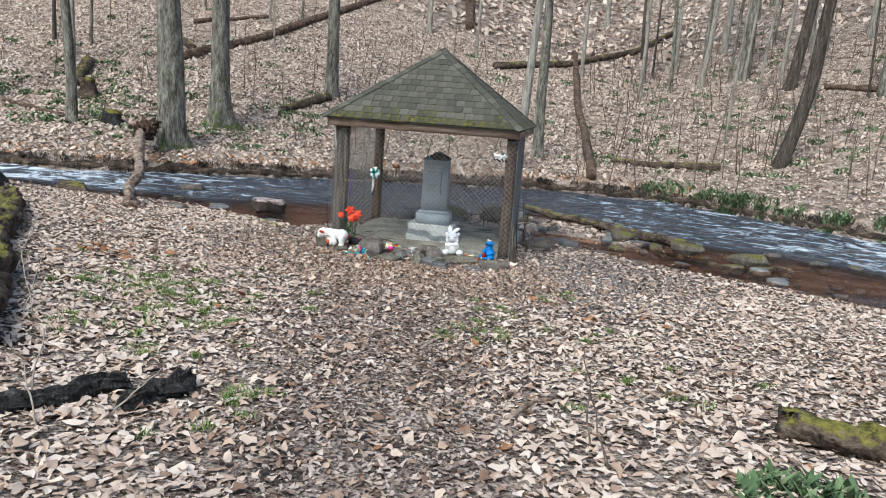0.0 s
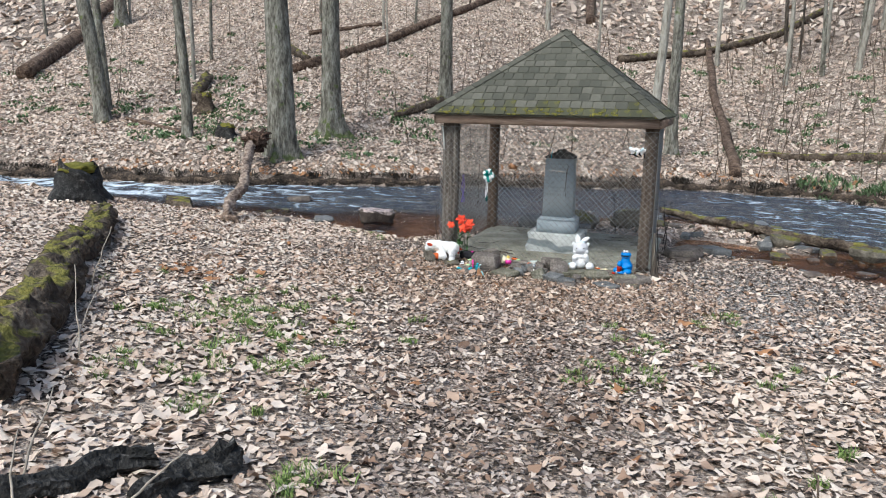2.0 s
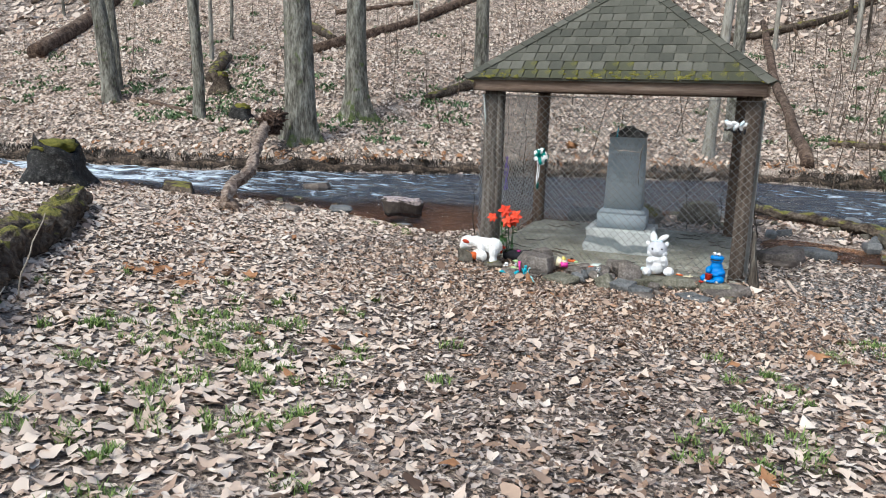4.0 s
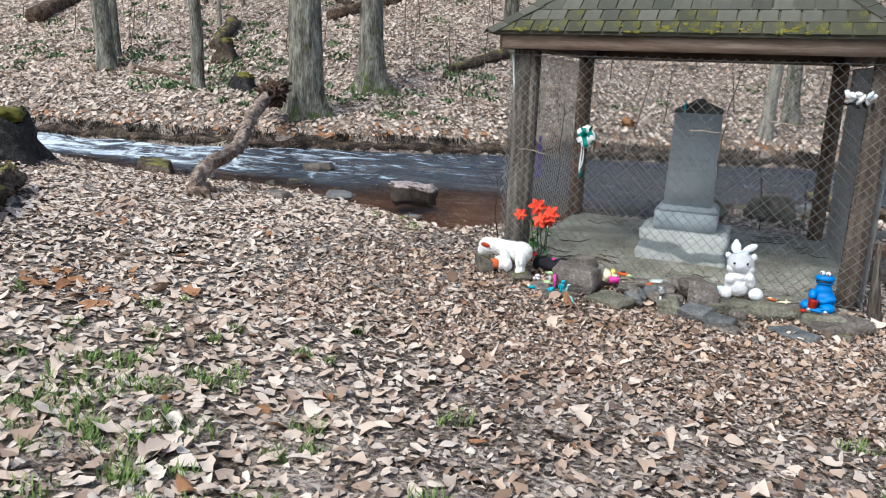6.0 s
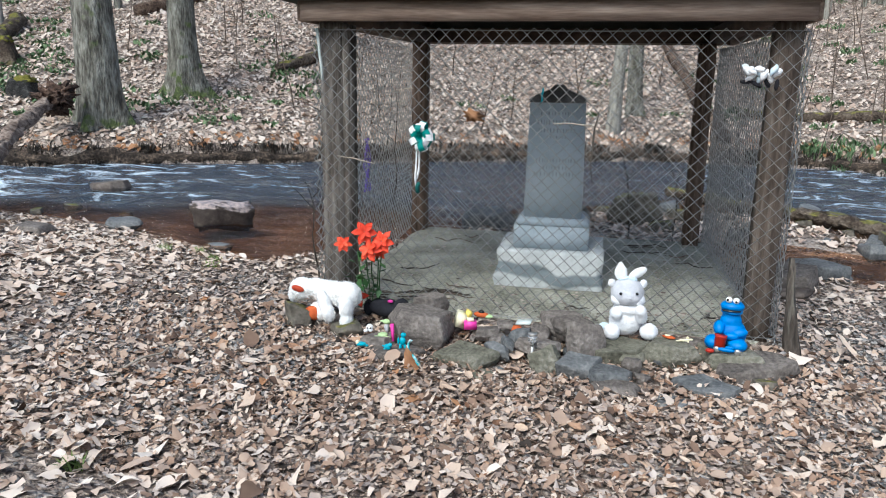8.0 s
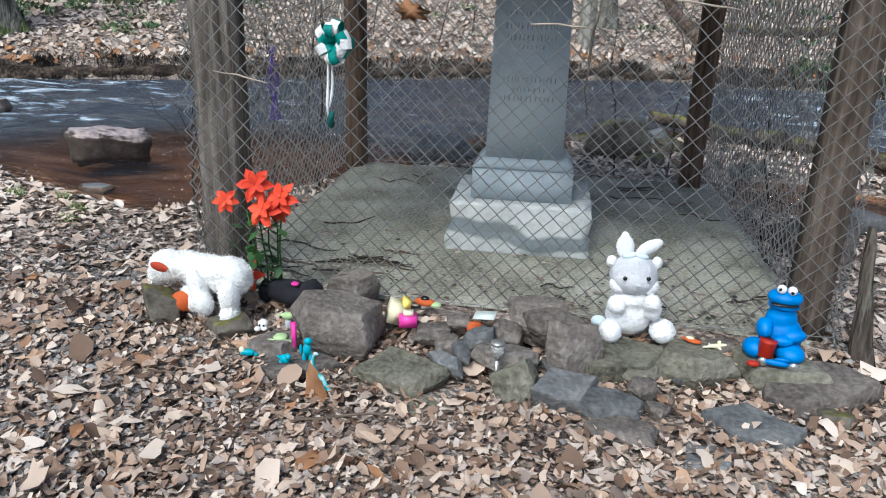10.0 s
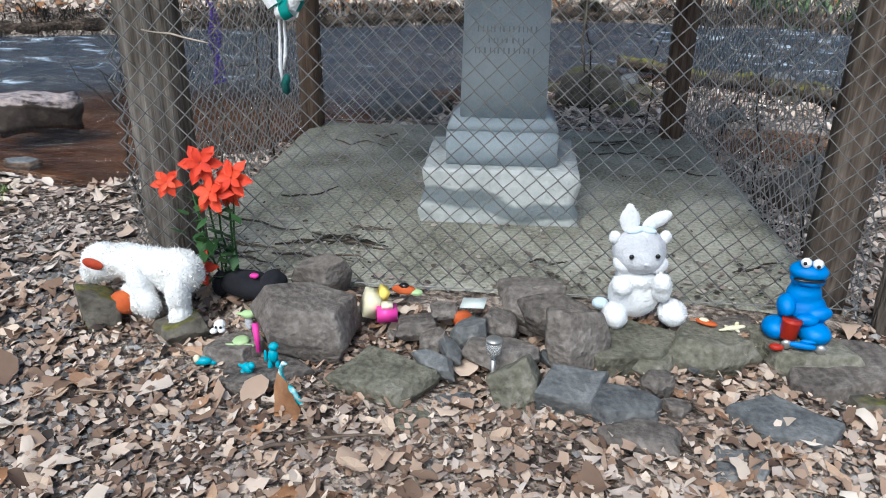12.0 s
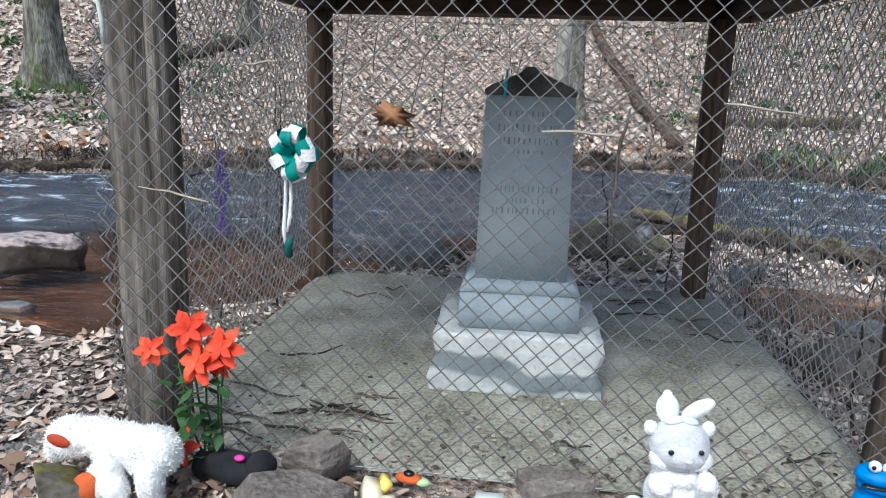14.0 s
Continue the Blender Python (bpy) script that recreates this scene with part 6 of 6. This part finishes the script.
hip = math.degrees(math.atan2(TOP - EAVE, HALF * math.sqrt(2)))
hip_run = math.hypot(TOP - EAVE, HALF * math.sqrt(2))
for k in range(4):
    base = pose(0, 0, 0, 0, 0, 45 + 90 * k) @ pose(0, -HALF * math.sqrt(2), EAVE, hip, 0, 0)
    for i in range(16):
        ob = new("ridge_cap", CAP)
        ob.parent = ROOF
        ob.matrix_basis = base @ pose(rng.uniform(-0.006, 0.006), -0.02 + i * (hip_run / 16), 0.022 + 0.001 * (i % 2), -2.5, 0, rng.uniform(-1, 1))
bm = bmesh.new()
for i in range(100):
    s = abs(rng.gauss(0, 0.05))
    x = rng.uniform(-1.35, 1.4)
    if noise.noise(Vector((x * 2.2, 0, 5))) < 0.0:
        continue
    p = pose(0, -HALF, EAVE, SLOPE, 0, 0) @ Vector((x, s - 0.01, 0.012))
    blob(bm, p, (rng.uniform(0.012, 0.045), rng.uniform(0.01, 0.03), 0.009), 0, 0.4, (SLOPE, 0, 0), 1)
tagged(part("eave_moss", bm, M_MOSS, ROOF, "yellow-green moss cushions along the eave"), kind="stuff")


# ---- leaf litter ----
OUTLINES = np.array([
    [1.0, 0.5, 0.92, 0.48, 0.8, 0.62, 0.82, 0.5, 0.9, 0.48],
    [1.0, 0.74, 0.6, 0.56, 0.66, 0.95, 0.66, 0.56, 0.6, 0.74],
    [1.0, 0.6, 0.8, 0.5, 0.74, 0.95, 0.72, 0.52, 0.78, 0.58],
    [1.0, 0.86, 0.7, 0.68, 0.78, 0.95, 0.78, 0.66, 0.72, 0.84]])


def slope_height(pts):
    z = np.array([soil(x, y) for x, y in pts])
    zx = np.array([ground(x + 0.12, y) for x, y in pts]) - np.array([ground(x, y) for x, y in pts])
    zy = np.array([ground(x, y + 0.12) for x, y in pts]) - np.array([ground(x, y) for x, y in pts])
    return z, zx / 0.12, zy / 0.12


def leaves(name, pts, size, mat, label, rs, tilt=0.24, lift=0.012, corners=10):
    """One joined sheet of many curled leaves lying on the soil."""
    n = len(pts)
    z, gx, gy = slope_height(pts)
    gx, gy = np.clip(gx, -0.5, 0.5), np.clip(gy, -0.5, 0.5)
    C = corners
    ang = np.linspace(0, 2 * np.pi, C, endpoint=False)
    shape = OUTLINES[rs.randint(0, 4, n)][:, np.arange(C) * 10 // C] * rs.uniform(0.78, 1.2, (n, C))
    rot = rs.uniform(0, 2 * np.pi, n)
    s = size * np.minimum(rs.lognormal(0, 0.34, n), 1.9)
    wide = rs.uniform(0.55, 1.1, n)
    lx = shape * np.cos(ang) * s[:, None]
    ly = shape * np.sin(ang) * (s * wide)[:, None]
    curl = rs.normal(0, 0.30, n)[:, None]
    fold = np.abs(rs.normal(0, 0.45, n))[:, None] * rs.choice([-1, 1], n)[:, None]
    lz = curl * lx * lx / s[:, None] + fold * np.abs(ly) + rs.normal(0, 0.06, (n, C)) * s[:, None]
    tx, ty = rs.normal(0, tilt, n)[:, None], rs.normal(0, tilt, n)[:, None]
    lz = lz + tx * lx + ty * ly
    c, sn = np.cos(rot)[:, None], np.sin(rot)[:, None]
    wx, wy = lx * c - ly * sn, lx * sn + ly * c
    wz = lz + gx[:, None] * wx + gy[:, None] * wy
    low = np.minimum(lz.min(axis=1), 0)
    base = z + np.abs(rs.normal(0, lift, n)) + 0.004 - low * 0.55
    V = np.empty((n, C + 1, 3))
    V[:, 0] = np.stack([pts[:, 0], pts[:, 1], base], 1)
    V[:, 1:, 0], V[:, 1:, 1], V[:, 1:, 2] = wx + pts[:, :1], wy + pts[:, 1:2], wz + base[:, None]
    k = np.arange(C)
    tri = np.stack([np.zeros(C, int), 1 + k, 1 + (k + 1) % C], 1)
    F = (np.arange(n)[:, None, None] * (C + 1) + tri[None]).reshape(-1)
    me = bpy.data.meshes.new(name)
    me.vertices.add(n * (C + 1))
    me.vertices.foreach_set("co", V.reshape(-1))
    me.loops.add(len(F))
    me.loops.foreach_set("vertex_index", F)
    me.polygons.add(n * C)
    me.polygons.foreach_set("loop_start", np.arange(n * C) * 3)
    me.update(calc_edges=True)
    me.materials.append(mat)
    return tagged(new(name, me), label, "leaves", kind="stuff")


def dry(x, y):
    """Whether leaves lie here: not in the stream, the wet channel or under the shelter."""
    if -1.33 < x < 1.37 and -1.4 < y < 1.36:
        return False
    if -1.4 < x < 1.4 and -2.0 < y < -1.35 and (x * 17.3 + y * 9.1) % 1 < 0.6:
        return False
    return ground(x, y) > level(x) + 0.02


def trail(x, y):
    """How trodden the ground is, from 0 to 1: the way down to the shelter and the bare ground before it."""
    line = lerp_table(y, ((-14, 1.9), (-10, 1.6), (-7, 1.0), (-4, 0.5), (-2.6, 0.2)))
    width = lerp_table(y, ((-14, 0.7), (-7, 0.9), (-4.5, 1.3), (-3, 1.7), (-2, 2.1)))
    k = smooth(width * 1.35, width * 0.55, abs(x - line) + 0.25 * noise.noise(Vector((x, y, 0))))
    k = max(k, smooth(1.4, 0.6, abs(y + 1.8)) * smooth(3.2, 1.6, abs(x)))
    k = max(k, smooth(1.5, 0.6, math.hypot(x + 2.0, y + 1.5)))
    return max(k, smooth(1.8, 0.7, math.hypot((x - 2.7) * 0.7, y + 1.2)), 0.9 * smooth(1.9, 0.8, math.hypot(x - 1.9, y + 2.6)))


rs = np.random.RandomState(4)


def scatter(count, x0, x1, y0, y1, keep):
    p = np.stack([rs.uniform(x0, x1, count), rs.uniform(y0, y1, count)], 1)
    return p[np.array([keep(x, y) for x, y in p])]


pts = scatter(138000, -10, 9, -15.5, 1.8, lambda x, y: dry(x, y) and random.random() < smooth(10, 6, abs(x + 0.5)) * smooth(-15.5, -11.5, y) + 0.05 and random.random() > 0.93 * trail(x, y))
leaves("leaf_litter", pts, 0.034, M_LEAF, "pale tan dead oak and maple leaves covering the ground", rs, 0.17, 0.012, 8)
pts = scatter(112000, -4.5, 4.5, -12.3, 1.0, lambda x, y: dry(x, y) and random.random() < trail(x, y) * 1.1)
leaves("trodden_leaves", pts, 0.019, M_FRAG, "dark trodden leaf fragments covering the footpath", rs, 0.25, 0.006, 6)
pts = scatter(13000, -3.5, 4.5, -12.3, -1.0, lambda x, y: dry(x, y) and random.random() < trail(x, y))
leaves("path_leaves", pts, 0.031, M_BROWNLEAF, "scattered whole dead leaves lying on the footpath", rs)
pts = scatter(17000, -2.4, 2.2, -3.4, -1.45, lambda x, y: True)
leaves("leaf_crumbs", pts, 0.014, M_BROWNLEAF, "crumbled dead leaf bits around the stone pile", rs, 0.4, 0.012, 5)
pts = scatter(3000, -0.9, 4.2, 1.4, 4.7, lambda x, y: dry(x, y))
leaves("bar_leaves", pts, 0.04, M_LEAF, "pale dead leaves caught on the gravel bar", rs)
pts = scatter(165000, -24, 16, 2.5, 24, lambda x, y: y > lerp_table(x, FAR) + 0.2 and dry(x, y) and random.random() < 1 - 0.5 * smooth(1, 7, x))
leaves("hillside_leaves", pts, 0.044, M_HILLLEAF, "tan dead leaves covering the hillside beyond the stream", rs, 0.3, 0.02, 5)
pts = scatter(52000, -46, 34, 2, 52, lambda x, y: (y > 24 or x < -24 or x > 16) and y > lerp_table(x, FAR) + 0.5)
leaves("upper_hillside_leaves", pts, 0.12, M_HILLLEAF, "tan dead leaves covering the upper hillside", rs, 0.4, 0.03, 5)
pts = scatter(46000, -24, 22, -28, 2.5, lambda x, y: dry(x, y) and y < lerp_table(x, FAR) - 0.5 and random.random() > smooth(9, 6.5, abs(x + 0.5)) * smooth(-14.5, -11.5, y))
leaves("rear_leaves", pts, 0.06, M_LEAF, "dead leaves on the slope behind the path", rs, 0.24, 0.012, 5)

pts = np.concatenate([rs.normal((-3.2, -3.9), (0.3, 0.2), (26, 2)), rs.normal((-4.4, -2.3), (0.15, 0.12), (10, 2)), rs.normal((-2.2, -3.4), (1.4, 1.2), (40, 2)), rs.normal((2.8, -5.0), (1.2, 1.4), (40, 2))] + [np.stack([xs, np.array([lerp_table(x, FAR) for x in xs]) + rs.uniform(0.12, 0.5, len(xs))], 1) for xs in (rs.uniform(-13, 6, 420),)])
leaves("rust_leaves", pts, 0.05, M_SHELL, "rust-brown oak leaves lying on the paler litter", rs)

# crumbs of leaf and bark on the slab
verts, faces = [], []
rng = random.Random(31)
for i in range(1500):
    x, y = rng.uniform(-1.3, 1.32), rng.uniform(-1.3, 1.3)
    if rng.random() < 0.5:
        y = -1.32 + abs(rng.gauss(0, 0.3))
    if -0.33 < x < 0.45 and -0.61 < y < 0.06:
        continue
    a, r = rng.uniform(0, 6.28), abs(rng.gauss(0.004, 0.005)) + 0.0025
    b = len(verts)
    for k in range(5):
        q = r * rng.uniform(0.6, 1.5)
        verts.append((x + math.cos(a + k * 1.257) * q, y + math.sin(a + k * 1.257) * q, 0.011 + rng.uniform(-0.001, 0.005)))
    faces.append(tuple(range(b, b + 5)))
tagged(mesh_object("slab_crumbs", verts, faces, M_FRAG, None, True), "crumbs of dead leaf and bark on the slab", "debris", kind="stuff")

# gravel washed out near the shelter
n = 24000
verts, faces = [], []
for i in range(n):
    if i % 4 == 1:
        x, y = random.gauss(-1.75, 0.45), random.gauss(-2.0, 0.55)
    else:
        x, y = random.gauss(2.4, 0.8), random.gauss(-1.9, 0.9)
    if not dry(x, y) or (abs(x) < 1.4 and y > -1.7):
        continue
    r = abs(random.gauss(0.009, 0.004)) + 0.004
    z = soil(x, y) + r * 0.3
    b = len(verts)
    for dx, dy, dz in ((1, 0, 0), (-1, 0, 0), (0, 1, 0), (0, -1, 0), (0, 0, 1), (0, 0, -1)):
        k = random.uniform(0.7, 1.3) * r
        verts.append((x + dx * k, y + dy * k, z + dz * k * 0.6))
    faces += [(b + p, b + q, b + t) for t in (4, 5) for p, q in ((0, 2), (2, 1), (1, 3), (3, 0))]
tagged(mesh_object("gravel", verts, faces, M_GRAVEL, None, True), "fine grey gravel scattered before the shelter", "gravel", kind="stuff")


# grass tufts and low green plants
def blades(name, spots, count, height, width, mat, label, category):
    verts, faces = [], []
    for x, y, r in spots:
        for _ in range(count):
            a, d = random.uniform(0, 6.28), r * math.sqrt(random.random())
            px, py = x + math.cos(a) * d, y + math.sin(a) * d * 0.8
            z = soil(px, py)
            h, w, b = height * random.uniform(0.5, 1.2), width * random.uniform(0.7, 1.3), random.uniform(0, 6.28)
            lean = random.uniform(0.3, 1.3) * h
            i = len(verts)
            sx, sy = -math.sin(b) * w, math.cos(b) * w
            for k, ww in ((0.0, 0.7), (0.55, 1.0), (1.0, 0.0)):
                cx, cy, cz = px + math.cos(b) * lean * k * k, py + math.sin(b) * lean * k * k, z + h * k
                verts += [(cx - sx * ww, cy - sy * ww, cz), (cx + sx * ww, cy + sy * ww, cz)]
            faces += [(i, i + 1, i + 3, i + 2), (i + 2, i + 3, i + 5, i + 4)]
    return tagged(mesh_object(name, verts, faces, mat), label, category, kind="stuff")


random.seed(8)
spots = []
for cx, cy, sx, sy, n in ((-1.7, -5.3, 0.55, 0.75, 46), (-1.1, -6.4, 0.35, 0.4, 14), (-2.4, -4.7, 0.5, 0.4, 14), (0.28, -7.8, 0.12, 0.25, 7), (1.4, -5.1, 0.18, 0.3, 7), (1.35, -3.75, 0.12, 0.12, 3), (1.9, -4.3, 0.3, 0.3, 5), (3.0, -5.5, 0.7, 0.7, 8), (2.2, -3.1, 0.3, 0.3, 4), (-2.9, 0.0, 0.3, 0.3, 3)):
    spots += [(random.gauss(cx, sx), random.gauss(cy, sy), random.uniform(0.03, 0.11)) for _ in range(int(n * 1.5))]
blades("grass", spots, 46, 0.053, 0.0036, M_GRASS, "thin green grass tufts growing through dead leaves", "grass")
spots = []
for cx, cy, sx, sy, n in ((-12.5, 7.8, 1.3, 1.1, 26), (-9.5, 8.0, 1.5, 1.0, 16), (-16, 10, 2.5, 1.8, 26), (-14, 14, 3, 2, 16), (-6.5, 10.5, 1.0, 1.2, 12), (-11.3, 5.6, 1.2, 0.4, 10), (5.5, 15, 3, 2, 14), (9, 15, 4, 4, 60), (4, 19, 4, 3, 26), (-18, 6.5, 2.2, 1.0, 14), (-7.5, 6.6, 0.9, 0.5, 8), (3.0, 12.5, 1.0, 1.0, 5)):
    spots += [(random.gauss(cx, sx), random.gauss(cy, sy), random.uniform(0.12, 0.4)) for _ in range(int(n * 1.3))]
spots = [s for s in spots if s[1] > lerp_table(s[0], FAR) + 0.2]
blades("low_plants", spots, 30, 0.10, 0.028, M_HERB, "low green plants scattered on the far slope", "plants")
spots = [(random.uniform(2.9, 4.4), random.uniform(-8.4, -7.7), 0.14) for _ in range(12)]
blades("green_seedlings", spots, 34, 0.09, 0.022, M_HERB, "clumps of fresh green seedlings among dead leaves", "plants")
spots = [(x, lerp_table(x, FAR) + random.uniform(0.0, 0.45), random.uniform(0.15, 0.35)) for x in [random.uniform(4.2, 9.5) for _ in range(34)]]
blades("bank_ferns", spots, 44, 0.16, 0.02, M_HERB, "dark green ferns hanging over the far stream bank", "ferns")
# hanging roots and grass; their dark colour also paints the undercut's shade
spots = [(x, lerp_table(x, FAR) + random.uniform(-0.02, 0.08), random.uniform(0.08, 0.2)) for x in [random.uniform(-16, 9) for _ in range(260)]]
blades("bank_grass", spots, 34, 0.11, 0.010, M_BARKDARK, "grass and roots along the bank edge, coloured dark for the undercut's shade", "grass")

# thin upright brush on the hillside
bm = bmesh.new()
rng = random.Random(77)
for i in range(300):
    x, y = rng.uniform(-22, 16), rng.uniform(8, 26)
    if i > 160:
        x = rng.uniform(2, 16)
    z = soil(x, y)
    h = rng.uniform(0.5, 2.6)
    q = (x + rng.gauss(0, 0.15) * h, y + rng.gauss(0, 0.15) * h, z + h)
    tube(bm, curve_points((x, y, z - 0.05), q, 5, wobble=0.06, seed=i), [0.016, 0.013, 0.01, 0.007, 0.003], 4, cap=False)
tagged(part("brush", bm, M_BROWNSTICK), "thin bare saplings and brush on the hillside", "brush", kind="stuff")

# the dead leaves that lie singly before the stones
SINGLE = []
for k in range(4):
    rl = np.random.RandomState(60 + k)
    shape = OUTLINES[k] * rl.uniform(0.88, 1.12, 10)
    vs = [(0, 0, 0.004)]
    for j in range(10):
        a = 2 * math.pi * j / 10
        x, y = shape[j] * math.cos(a), shape[j] * math.sin(a) * 0.75
        vs.append((x, y, 0.22 * x * x * (1 if k % 2 else -0.5) + 0.3 * abs(y) + rl.normal(0, 0.05)))
    me = bpy.data.meshes.new("leaf")
    me.from_pydata(vs, [], [(0, 1 + j, 1 + (j + 1) % 10) for j in range(10)])
    me.materials.append(M_ONELEAF)
    SINGLE.append(me)
rng = random.Random(21)
for i in range(270):
    x, y = rng.uniform(-1.9, 1.7), rng.uniform(-3.0, -1.55)
    if i < 60:
        x, y = rng.uniform(-1.3, 1.3), rng.uniform(-1.7, -1.45)
    ob = new("leaf", SINGLE[i % 4])
    ob.parent = GROUND
    s = rng.uniform(0.022, 0.05)
    ob.matrix_basis = pose(x, y, soil(x, y) + rng.uniform(0.012, 0.03), rng.gauss(0, 14), rng.gauss(0, 14), rng.uniform(0, 360)) @ Matrix.Scale(s, 4)
